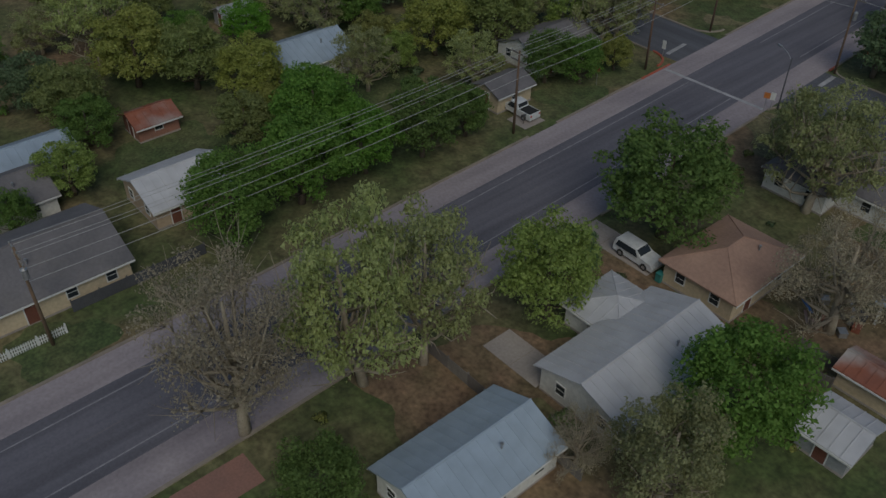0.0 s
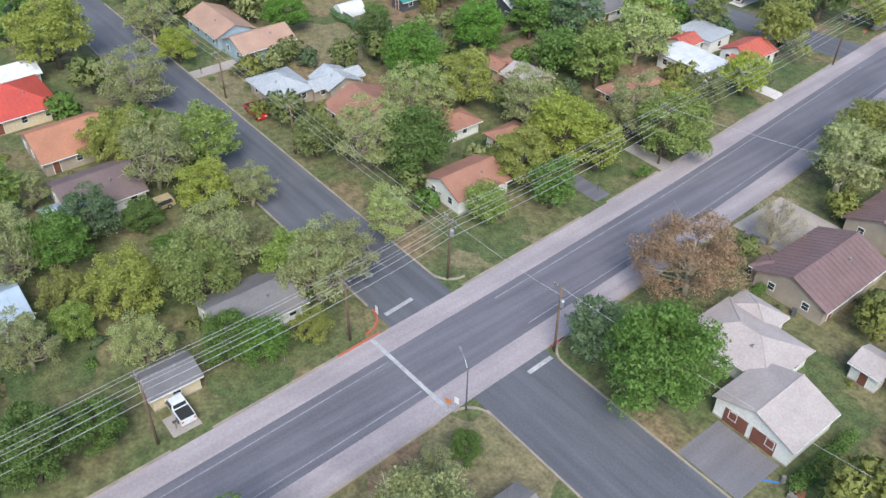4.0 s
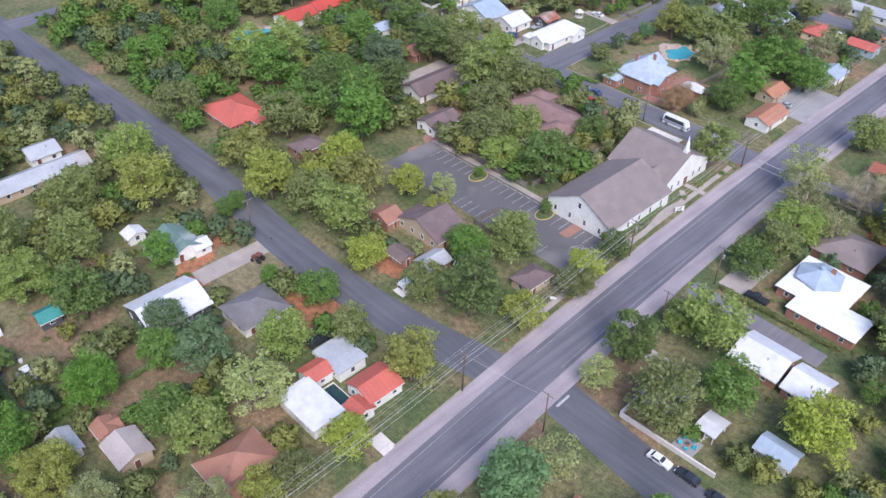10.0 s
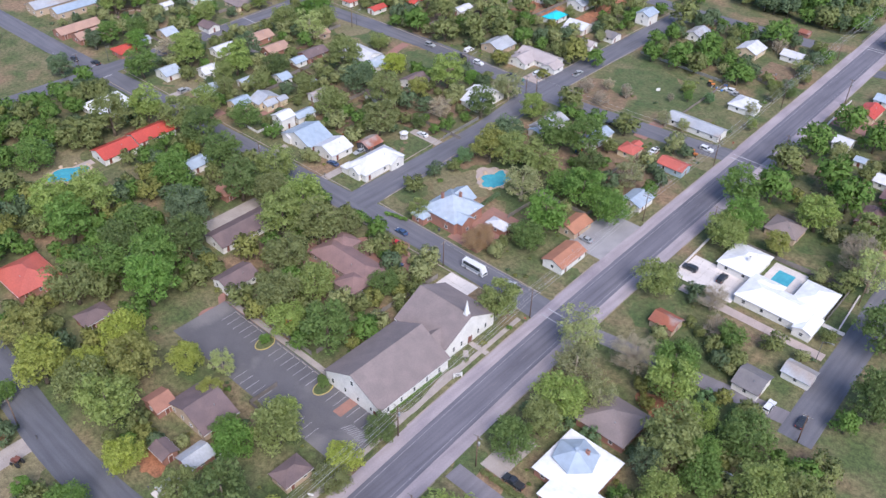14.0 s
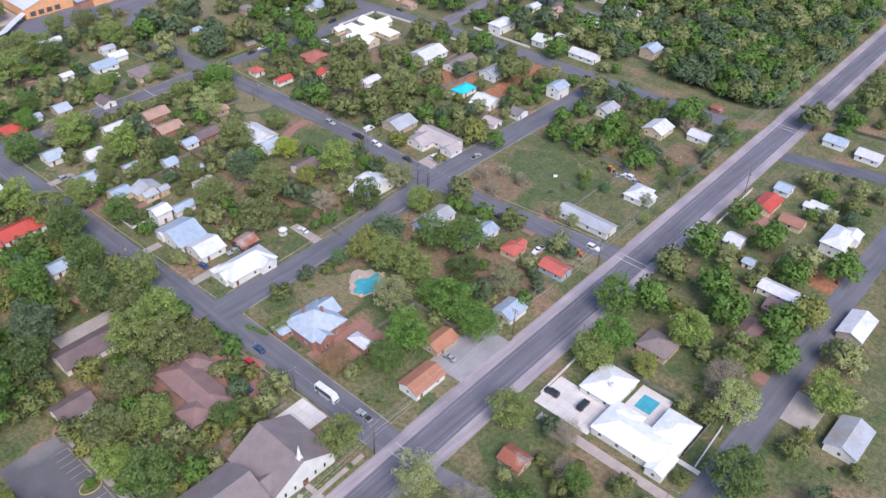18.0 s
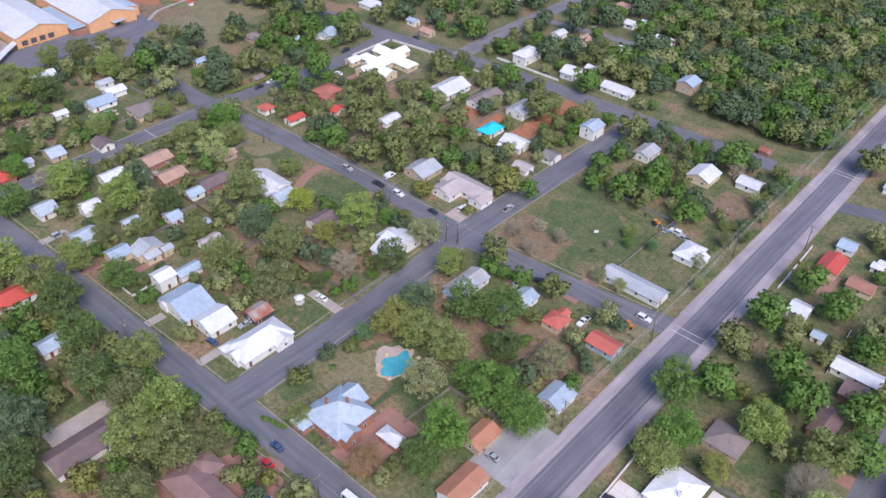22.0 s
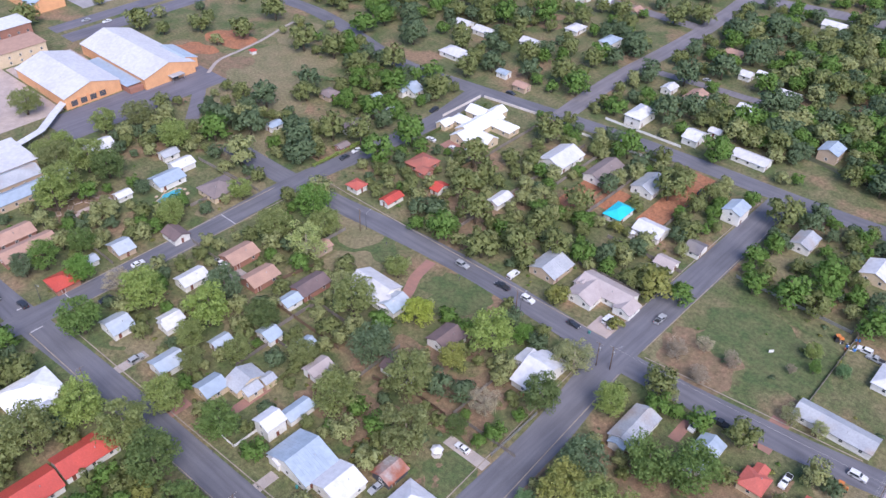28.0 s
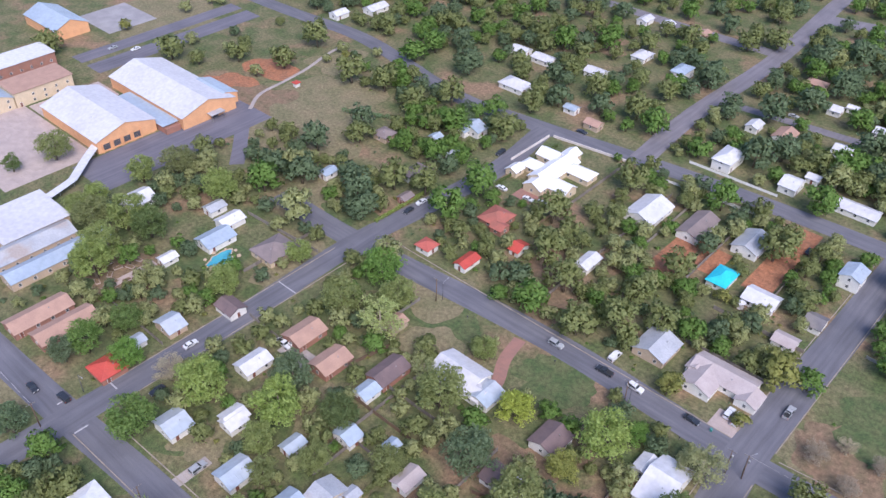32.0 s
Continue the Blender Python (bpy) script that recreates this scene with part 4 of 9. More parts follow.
def plant(x, y, r, hue, tall=0.0):
    """A tree with crown radius r at x, y. tall: its height, else in proportion."""
    near = "near_" + hue
    root, h, rad = tree_rng.choice(TREES[near if (y < 16 or (y < 70 and r > 4.4)) and near in TREES else hue])
    k = r / rad
    kz = (tall / h) if tall else k * (0.82 + 0.14 * tree_rng.random()) if r > 3 else k * 1.05
    ob = copy_thing(root, pose(x, y, 0, 0, 0, tree_rng.uniform(0, 360)))
    ob.scale = (k, k, kz)
    if hue.startswith("bush"):
        ob.name = "shrub"
        tagged(ob, "rounded " + LEAF_WORDS[hue[5:]] + " garden shrub growing in a yard", "shrub")
    else:
        size = "large" if r > 5 else "small" if r < 2.6 else "spreading"
        tagged(ob, size + " " + LEAF_WORDS[hue] + " tree standing in a yard", "tree")
    PLANTED.append((x, y, r))
    return ob


# ---- woods and far gardens: many trees in one object for each leaf colour ----
def array_mesh(name, verts, quads, material):
    me = bpy.data.meshes.new(name)
    me.vertices.add(len(verts))
    me.vertices.foreach_set("co", np.asarray(verts, dtype=np.float32).ravel())
    me.loops.add(quads.size)
    me.loops.foreach_set("vertex_index", quads.ravel().astype(np.int32))
    me.polygons.add(len(quads))
    me.polygons.foreach_set("loop_start", np.arange(0, quads.size, quads.shape[1], dtype=np.int32))
    me.polygons.foreach_set("loop_total", np.full(len(quads), quads.shape[1], dtype=np.int32))
    me.materials.append(MATS[material])
    me.update(calc_edges=True)
    me.validate()
    return new(name, me)


WOODS = {}
LIGHT, FAR = [], []
wood_rng = np.random.default_rng(21)
for s in range(9):
    cs, rs = [], []
    for i in range(17):
        u = (i + 0.5) / 17
        a = 2.4 * i + wood_rng.random()
        z = 0.28 + 0.58 * u
        lobe = 1 + 0.45 * noise.noise((math.cos(a) * 1.1 + s * 3.7, math.sin(a) * 1.1, u * 1.5))
        rr = 0.70 * lobe * math.sqrt(max(0.05, 1 - (z - 0.42) ** 2 * 2.4)) * (0.3 + 0.7 * wood_rng.random() ** 0.5)
        cs.append((math.cos(a) * rr, math.sin(a) * rr, z * 1.9))
        rs.append(0.27 + 0.17 * wood_rng.random())
    LIGHT.append(clumps(wood_rng, cs, rs, 900, 0.102, ruffle=0.1, fray=0.14, broad=0.8))
    FAR.append(clumps(wood_rng, cs, [q * 1.12 for q in rs], 600, 0.122, ruffle=0.06, fray=0.08, broad=1.0))
SMALL = [clumps(wood_rng, [(0, 0, 0.5), (0.45, 0.1, 0.4), (-0.35, 0.35, 0.35), (-0.1, -0.45, 0.4)], [0.6, 0.45, 0.5, 0.42], 150, 0.165, ruffle=0.15, broad=0.7) for _ in range(4)]
WOOD_TRUNK = tube_data([(0, 0, -0.05), (0, 0, 0.5), (0.03, 0, 1.3)], [0.07, 0.055, 0.02], 4)


def wood_tree(x, y, r, hue, store=LIGHT):
    if store is LIGHT and (y > 470 or x < -330):
        store = FAR
    v, f, nr = store[int(wood_rng.integers(len(store)))]
    a = wood_rng.random() * 6.28
    k = np.array([r, r, r * (0.78 + 0.24 * wood_rng.random())])
    m = np.array([[math.cos(a), -math.sin(a), 0], [math.sin(a), math.cos(a), 0], [0, 0, 1]])
    WOODS.setdefault(hue, []).append(((v * k) @ m.T + np.array([x, y, 0]), f, nr @ m.T))
    tv = np.array(WOOD_TRUNK[0]) * k + np.array([x, y, 0])
    WOODS.setdefault("trunk", []).append((tv, np.array([q for q in WOOD_TRUNK[1] if len(q) == 4]), None))
    PLANTED.append((x, y, r))


def free(x, y, r, pack=0.62):
    """Whether a tree can stand here: off the roads, the houses, the paving and the other trees."""
    if abs(x - main_x(y)) < 9.0 + 0.4 * r:
        return False
    for line, width in STREETS:
        for (xa, ya), (xb, yb) in zip(line, line[1:]):
            dx, dy = xb - xa, yb - ya
            t = max(0.0, min(1.0, ((x - xa) * dx + (y - ya) * dy) / (dx * dx + dy * dy)))
            if math.hypot(x - xa - t * dx, y - ya - t * dy) < width / 2 + 0.8 + 0.5 * r:
                return False
    for hx, hy, hw, hd in HOUSES:
        if abs(x - hx) < hw / 2 + 0.55 * r and abs(y - hy) < hd / 2 + 0.55 * r:
            return False
        if r > 2 and abs(x - 0.8 * r - hx) < hw / 2 + 0.3 * r and abs(y + 0.8 * r - hy) < hd / 2 + 0.3 * r:
            return False
    for x0, y0, x1, y1 in PAVED:
        if x0 - 0.4 * r < x < x1 + 0.4 * r and y0 - 0.4 * r < y < y1 + 0.4 * r:
            return False
    return not any((x - a) ** 2 + (y - b) ** 2 < (pack * (r + c)) ** 2 for a, b, c in PLANTED)


def scatter(x0, y0, x1, y1, n, hues, lo=2.2, hi=4.6, pack=0.62):
    """Up to n trees between the corners, wherever there is room."""
    for _ in range(n):
        r = lo + (hi - lo) * wood_rng.random()
        x, y = x0 + (x1 - x0) * wood_rng.random(), y0 + (y1 - y0) * wood_rng.random()
        if free(x, y, r, pack):
            wood_tree(x, y, r, hues[int(wood_rng.integers(len(hues)))])


def scatter_shrubs(x0, y0, x1, y1, n, hues, lo=0.6, hi=1.5):
    """Garden shrubs and weeds too many to count, in the same masses."""
    for _ in range(n):
        r = lo + (hi - lo) * wood_rng.random() ** 2
        x, y = x0 + (x1 - x0) * wood_rng.random(), y0 + (y1 - y0) * wood_rng.random()
        if free(x, y, r, 0.5):
            wood_tree(x, y, r, hues[int(wood_rng.integers(len(hues)))], SMALL)


def scatter_single(x0, y0, x1, y1, n, hues, lo=2.2, hi=4.6, pack=0.62):
    """The same near the camera, each tree a thing of its own."""
    for _ in range(n):
        r = lo + (hi - lo) * wood_rng.random()
        x, y = x0 + (x1 - x0) * wood_rng.random(), y0 + (y1 - y0) * wood_rng.random()
        if free(x, y, r, pack):
            plant(x, y, r, hues[int(wood_rng.integers(len(hues)))])


def finish_woods():
    for hue, parts in WOODS.items():
        base, vs, fs = 0, [], []
        for v, f, _ in parts:
            vs.append(v)
            fs.append(f + base)
            base += len(v)
        if hue == "trunk":
            ob = array_mesh("wood_trunks", np.concatenate(vs), np.concatenate(fs), "bark")
            tagged(ob, "brown tree trunks of the woods and far gardens", "trees", kind="stuff")
        else:
            ob = array_mesh("woods_" + hue, np.concatenate(vs), np.concatenate(fs), "leaf_" + hue)
            soften(ob.data, np.concatenate([nr for _, _, nr in parts]))
            tagged(ob, "mass of " + LEAF_WORDS[hue] + " trees in woods and far gardens", "trees", kind="stuff")


# ---- houses ----
SHARED = {}


def shared(key, maker):
    """Mesh data that is built once and used by many alike parts."""
    if key not in SHARED:
        v, f, m = maker()
        me = bpy.data.meshes.new(key[0] if isinstance(key, tuple) else key)
        me.from_pydata(v, [], f)
        me.materials.append(MATS[m])
        me.update()
        SHARED[key] = me
    return SHARED[key]


def ring_data(w, h, t, d):
    """A rectangular frame in the xz plane, w by h outside, t wide, d deep towards -y."""
    return joined([box_data(-w / 2, -d, 0, -w / 2 + t, 0.02, h), box_data(w / 2 - t, -d, 0, w / 2, 0.02, h),
                   box_data(-w / 2 + t, -d, 0, w / 2 - t, 0.02, t), box_data(-w / 2 + t, -d, h - t, w / 2 - t, 0.02, h),
                   box_data(-w / 2 + t, -d * 0.7, h * 0.5 - 0.02, w / 2 - t, 0.02, h * 0.5 + 0.02)])


def add_window(parent, m, w=1.0, h=1.3):
    win = child("window", shared(("window_frame", w, h), lambda: (*ring_data(w, h, 0.09, 0.07), "trim_white")), parent, m)
    child("pane", shared(("pane", w, h), lambda: (*box_data(-w / 2 + 0.09, -0.025, 0.09, w / 2 - 0.09, 0.01, h - 0.09), "glass")), win, Matrix())
    return win


def add_door(parent, m, w=1.0, h=2.05, material="brown_paint"):
    d = child("door", shared(("door", w, h, material), lambda: (*joined([box_data(-w / 2, -0.05, 0, w / 2, 0.02, h), box_data(-w / 2 + 0.14, -0.07, 0.2, w / 2 - 0.14, -0.04, h * 0.45),
              box_data(-w / 2 + 0.14, -0.07, h * 0.52, w / 2 - 0.14, -0.04, h - 0.15)]), material)), parent, m)
    child("door_frame", shared(("door_frame", w, h), lambda: (*joined([box_data(-w / 2 - 0.1, -0.08, 0, -w / 2, 0.02, h + 0.1), box_data(w / 2, -0.08, 0, w / 2 + 0.1, 0.02, h + 0.1),
          box_data(-w / 2, -0.08, h, w / 2, 0.02, h + 0.1)]), "trim_white")), d, Matrix())
    return d


def seams(quad, step, along):
    """Raised seams down a roof slope: thin ribs from its upper edge to its lower one. quad: low a, low b, high b, high a."""
    a, b, c, d = [Vector(p) for p in quad]
    n = max(1, int((b - a).length / step))
    out = []
    up = (b - a).cross(d - a).normalized()
    if up.z < 0:
        up = -up
    side = (b - a).normalized() * 0.03
    for i in range(1, n):
        lo = a.lerp(b, i / n)
        run = (b - a).normalized()
        hi = d.lerp(c, i / n) if along else None
        if hi is None:
            # a hip: the rib runs square to the eave until it meets an edge
            t = (lo - a).dot(run)
            da, db = (d - a), (c - b)
            ta, tb = da.dot(run), (b - a).length + db.dot(run)
            k = t / ta if t < ta else ((b - a).length - t) / max(1e-6, ((b - a).length - tb)) if t > tb else 1.0
            hi = lo + (da - run * ta) * min(1.0, k)
        q = [lo - side, lo + side, hi + side, hi - side]
        v = [tuple(p + up * 0.005) for p in q] + [tuple(p + up * 0.055) for p in q]
        out.append((v, [(4, 5, 6, 7), (0, 1, 5, 4), (2, 3, 7, 6), (1, 2, 6, 5), (3, 0, 4, 7)]))
    return joined(out)


METAL = {"bright_white", "white_metal", "blue_metal", "grey_metal", "pale_metal", "red_metal", "bright_red", "maroon", "rust", "teal_metal", "green_metal"}
ROOF_WORDS = {"bright_white": "bright white metal", "white_metal": "white metal", "blue_metal": "pale blue metal", "grey_metal": "grey metal", "pale_metal": "pale metal", "red_metal": "red metal", "bright_red": "bright red",
              "maroon": "maroon metal", "rust": "rusty metal", "teal_metal": "teal metal", "green_metal": "weathered grey-green metal", "grey_shingle": "grey shingle", "taupe_shingle": "taupe shingle", "mauve_shingle": "dark brown shingle",
              "ranch_shingle": "brown shingle", "red_shingle": "faded red shingle", "brown_shingle": "reddish-brown shingle", "tan_shingle": "tan shingle", "orange_shingle": "orange shingle", "pink_shingle": "pale pinkish shingle", "turquoise": "turquoise"}
WALL_WORDS = {"white_wall": "white", "cream_wall": "cream", "blue_wall": "blue-grey", "brick_wall": "red brick", "stone_wall": "stone", "tan_wall": "tan", "grey_wall": "grey",
              "orange_wall": "orange", "dark_wall": "dark"}
HOUSES = []


def block(root, x0, y0, x1, y1, eave, ridge, style, roof, wall, pitch=0.42, over=0.5, windows=True, doors=(), open_sides=False, gable_wall=None):
    """Walls, roof, windows and doors of one rectangular block, in the house's own axes. ridge: the axis it runs along. style: gable, hip, flat."""
    w, d = x1 - x0, y1 - y0
    swap = ridge == "x"
    L, S = (w, d) if swap else (d, w)              # length along the ridge, span across it
    rise = pitch * S / 2

    def at(a, s, z):
        """a along the ridge, s across it, from the block's middle"""
        cx, cy = (x0 + x1) / 2, (y0 + y1) / 2
        return (cx + a, cy + s, z) if swap else (cx - s, cy + a, z)

    hl, hs = L / 2, S / 2
    if open_sides:
        for a in (-hl + 0.3, 0, hl - 0.3):
            for s in (-hs + 0.3, hs - 0.3):
                px, py, _ = at(a, s, 0)
                child("post", shared(("post", round(eave, 1)), lambda: (*box_data(-0.09, -0.09, 0, 0.09, 0.09, eave - 0.12), "trim_white")), root, Matrix.Translation((px, py, 0)))
    else:
        base = [(-hl, -hs), (hl, -hs), (hl, hs), (-hl, hs)]
        v = [at(a, s, -0.1) for a, s in base] + [at(a, s, eave) for a, s in base]
        f = [(0, 1, 5, 4), (1, 2, 6, 5), (2, 3, 7, 6), (3, 0, 4, 7)]
        if style == "gable":
            v += [at(-hl, 0, eave + rise), at(hl, 0, eave + rise)]
            f += [(5, 6, 9), (7, 4, 8), (4, 5, 9, 8), (6, 7, 8, 9)]
        else:
            f += [(4, 5, 6, 7)]
        mesh_object("wall", v, f, wall, root)
        if not root.get("far"):
            mesh_object("footing", *box_data(x0 - 0.04, y0 - 0.04, -0.1, x1 + 0.04, y1 + 0.04, 0.2), "concrete", root)
    drop = over * pitch
    ze, t = eave - drop + 0.06, 0.16
    ol, os = hl + over * (0.8 if style == "gable" else 1.0), hs + over
    zr = eave + rise + 0.06
    if style == "gable":
        quads = [[(-ol, -os, ze), (ol, -os, ze), (ol, 0, zr), (-ol, 0, zr)], [(ol, os, ze), (-ol, os, ze), (-ol, 0, zr), (ol, 0, zr)]]
    elif style == "hip":
        k = max(0.0, hl - hs)
        quads = [[(-ol, -os, ze), (ol, -os, ze), (k, 0, zr), (-k, 0, zr)], [(ol, os, ze), (-ol, os, ze), (-k, 0, zr), (k, 0, zr)],
                 [(ol, -os, ze), (ol, os, ze), (k, 0, zr), (k, 0, zr)], [(-ol, os, ze), (-ol, -os, ze), (-k, 0, zr), (-k, 0, zr)]]
    else:
        quads = [[(-ol, -os, eave + 0.12), (ol, -os, eave + 0.12), (ol, os, eave + 0.42), (-ol, os, eave + 0.42)]]
    world_quads = [[at(*p) for p in q] for q in quads]
    ribs = []
    tops, faces = [], []
    for q in world_quads:
        ids = []
        for p in q:
            p = tuple(round(c, 4) for c in p)
            if p not in tops:
                tops.append(p)
            if tops.index(p) not in ids:
                ids.append(tops.index(p))
        faces.append(tuple(ids))
    n = len(tops)
    sides = [(i, j) for ids in faces for i, j in zip(ids, ids[1:] + ids[:1])]
    rim = [(i, j) for i, j in sides if (j, i) not in sides]
    rv = tops + [(x, y, z - t) for x, y, z in tops]
    rf = faces + [tuple(i + n for i in ids[::-1]) for ids in faces] + [(i, i + n, j + n, j) for i, j in rim]
    r = mesh_object("roof", rv, rf, roof, root)
    if roof in METAL:
        for q in world_quads:
            ribs.append(seams(q, 0.9, style != "hip"))
        rb = joined(ribs)
        if rb[0]:
            mesh_object("seams", *rb, roof, r)
    # caps on ridge and hips, boards along the eaves
    caps = []
    if style == "gable":
        caps.append(tube_data([at(-ol, 0, zr), at(ol, 0, zr)], [0.1, 0.1], 5))
    elif style == "hip":
        k = max(0.02, hl - hs)
        caps.append(tube_data([at(-k, 0, zr), at(k, 0, zr)], [0.1, 0.1], 5))
        for sa in (-1, 1):
            for ss in (-1, 1):
                caps.append(tube_data([at(sa * ol, ss * os, ze), at(sa * k, 0, zr)], [0.07, 0.07], 4))
    if caps and not root.get("remote"):
        mesh_object("ridge_cap", *joined(caps), roof, r)
    if not open_sides and not root.get("remote"):
        for s in (-os - 0.035, os + 0.035):
            lo, hi = at(-ol, s - 0.03, ze - 0.27), at(ol, s + 0.03, ze - 0.10)
            mesh_object("fascia", *box_data(min(lo[0], hi[0]), min(lo[1], hi[1]), lo[2], max(lo[0], hi[0]), max(lo[1], hi[1]), hi[2]), "trim_white", root)
    if windows and not open_sides:
        sill = 0.95
        for face in range(2 if root.get("far") else 4):
            length = w if face in (0, 2) else d
            n = int(length // (4.6 if root.get("remote") else 3.4))
            for i in range(0, n, 1 if face < 2 else 2):
                if (face, i) in doors:
                    continue
                o = -length / 2 + length * (i + 0.5) / n
                cx, cy = (x0 + x1) / 2, (y0 + y1) / 2
                m = {0: pose(cx + o, y0, sill), 1: pose(x1, cy + o, sill, 0, 0, 90), 2: pose(cx - o, y1, sill, 0, 0, 180), 3: pose(x0, cy - o, sill, 0, 0, 270)}[face]
                add_window(root, m, 1.1, 1.25)
                if eave > 4.6:
                    add_window(root, Matrix.Translation((0, 0, 2.7)) @ m, 1.1, 1.25)
        for face, i in doors:
            length = w if face in (0, 2) else d
            n = max(1, int(length // 3.4))
            o = -length / 2 + length * (i + 0.5) / n
            cx, cy = (x0 + x1) / 2, (y0 + y1) / 2
            m = {0: pose(cx + o, y0, 0.12), 1: pose(x1, cy + o, 0.12, 0, 0, 90), 2: pose(cx - o, y1, 0.12, 0, 0, 180), 3: pose(x0, cy - o, 0.12, 0, 0, 270)}[face]
            add_door(root, m)
    return r


def house(x, y, w, d, ridge, style, roof, wall, eave=2.8, pitch=0.42, kind="house", wings=(), over=0.5, turn=0.0, words="", vents=1, windows=True, doors=None):
    """A house whose middle stands at x, y, w wide along x and d along y. wings: (dx, dy, w, d, ridge, style[, eave, roof]) blocks joined to it."""
    root = new(kind.replace(" ", "_"))
    if y > 50 or x < -60:
        root["far"] = 1
    if y > 190:
        root["remote"] = 1
    if doors is None:
        doors = ((1, 0),) if w > 5 else ((0, 0),)
    block(root, -w / 2, -d / 2, w / 2, d / 2, eave, ridge, style, roof, wall, pitch, over, windows, doors if windows else ())
    for q in wings:
        dx, dy, ww, wd, wr, ws = q[:6]
        we = q[6] if len(q) > 6 else eave - 0.25
        wroof = q[7] if len(q) > 7 else roof
        HOUSES.append((x + dx, y + dy, ww, wd))
        block(root, dx - ww / 2, dy - wd / 2, dx + ww / 2, dy + wd / 2, we, wr, ws, wroof, wall, pitch, over * 0.8, windows, (), open_sides=len(q) > 8)
    if style != "flat" and min(w, d) > 6:
        span = d if ridge == "x" else w
        length = w if ridge == "x" else d
        for i in range(vents):
            a, s = (0.25 - 0.4 * i) * length * 0.6, 0.22 * span
            px, py = (a, -s) if ridge == "x" else (s, a)
            z = eave + pitch * (span / 2 - s)
            child("vent_pipe", shared("vent_pipe", lambda: (*joined([tube_data([(0, 0, -0.4), (0, 0, 0.5)], [0.09, 0.09], 6), tube_data([(0, 0, 0.5), (0, 0, 0.62)], [0.16, 0.13], 6)]), "steel")), root, pose(px, py, z))
    root.matrix_basis = pose(x, y, 0, 0, 0, turn)
    kind_word = kind
    label = words or "%s %s with %s %s roof and %s walls" % ("two-storey" if eave > 4.6 else "single-storey" if kind == "house" else "small", kind_word, ROOF_WORDS[roof], style, WALL_WORDS[wall])
    tagged(root, label, kind_word)
    HOUSES.append((x, y, w, d))
    return root


def carport(x, y, w, d, ridge, roof):
    """An open shelter: a metal roof on posts."""
    root = new("carport")
    block(root, -w / 2, -d / 2, w / 2, d / 2, 2.5, ridge, "gable", roof, "white_wall", 0.16, 0.3, False, (), open_sides=True)
    root.matrix_basis = pose(x, y, 0)
    tagged(root, "open carport of pale metal roof on white posts", "carport")
    HOUSES.append((x, y, w, d))
    return root


# ---- houses along the streets ----
house(-21.5, -63.6, 7.4, 8.4, "y", "gable", "pale_metal", "tan_wall", eave=2.6)
house(-38.3, -36.6, 8.0, 10.0, "y", "gable", "blue_metal", "white_wall", eave=3, wings=((-0.8, -3.7, 3.1, 3.4, "y", "gable", 2.75, "blue_metal"),))
house(-36.3, -73.2, 6.0, 8.0, "y", "gable", "blue_metal", "white_wall", eave=2.6)
house(-30.6, -78.6, 7.0, 9.0, "y", "gable", "grey_shingle", "white_wall", eave=2.6)
house(24.6, -64.2, 6.8, 11.4, "y", "gable", "blue_metal", "white_wall")
house(23.5, -30.4, 7.4, 10.0, "y", "hip", "tan_shingle", "cream_wall")
house(40.3, -40.9, 4.0, 4.5, "x", "gable", "pale_metal", "grey_wall", eave=2.4, kind="shed")
house(39.4, -33.8, 4.6, 2.8, "x", "gable", "rust", "cream_wall", eave=2.4, kind="shed", windows=False)
house(20.5, 54.8, 10.2, 15.0, "y", "gable", "maroon", "stone_wall", wings=((-4.6, -5.0, 3.1, 3.4, "x", "hip", 2.55, "maroon"),))
house(21.3, 75.0, 10.0, 14.0, "y", "gable", "maroon", "stone_wall")
house(-92.4, -16.4, 13.0, 12.0, "y", "hip", "red_metal", "cream_wall")
house(-74.1, -13.3, 11.0, 11.0, "y", "gable", "orange_shingle", "stone_wall")
house(-57.3, -14.7, 10.0, 11.0, "y", "gable", "mauve_shingle", "white_wall")
house(-54.0, -20.3, 5.0, 6.0, "y", "gable", "blue_metal", "white_wall", eave=2.5, kind="shed")
house(-100.6, 27.6, 13.6, 8.1, "x", "gable", "tan_shingle", "blue_wall")
house(-88.6, 30.0, 8.0, 11.5, "y", "gable", "tan_shingle", "blue_wall")
house(-69.5, 23.9, 9.5, 7.5, "x", "hip", "grey_metal", "stone_wall")
house(-65.3, 32.8, 6.4, 6.1, "x", "gable", "grey_metal", "stone_wall", wings=((-0.5, 0.0, 3.7, 10.5, "y", "gable", 2.55, "grey_metal"),))
house(-53.3, 31.6, 9.0, 11.0, "x", "gable", "brown_shingle", "cream_wall")
house(-40.3, 40.9, 4.9, 6.1, "y", "hip", "brown_shingle", "white_wall", eave=2.6, wings=((-1.1, -0.0, 3.9, 4.3, "x", "gable", 2.35, "brown_shingle"),))
house(-31.3, 45.1, 4.3, 6.2, "y", "hip", "brown_shingle", "white_wall")
house(-25.3, 30.8, 8.0, 9.7, "y", "gable", "brown_shingle", "white_wall", wings=((-1.8, -1.1, 3.1, 3.4, "y", "gable", 2.55, "brown_shingle"), (2.7, 1.9, 3.1, 3.4, "x", "gable", 2.55, "brown_shingle"),))
house(-44.8, 61.8, 6.9, 5.9, "x", "gable", "pink_shingle", "tan_wall")
house(-52.1, 61.0, 3.9, 3.3, "x", "gable", "brown_shingle", "tan_wall", eave=2.5, wings=((0.1, 0.9, 3.1, 3.4, "y", "gable", 2.25, "brown_shingle"),))
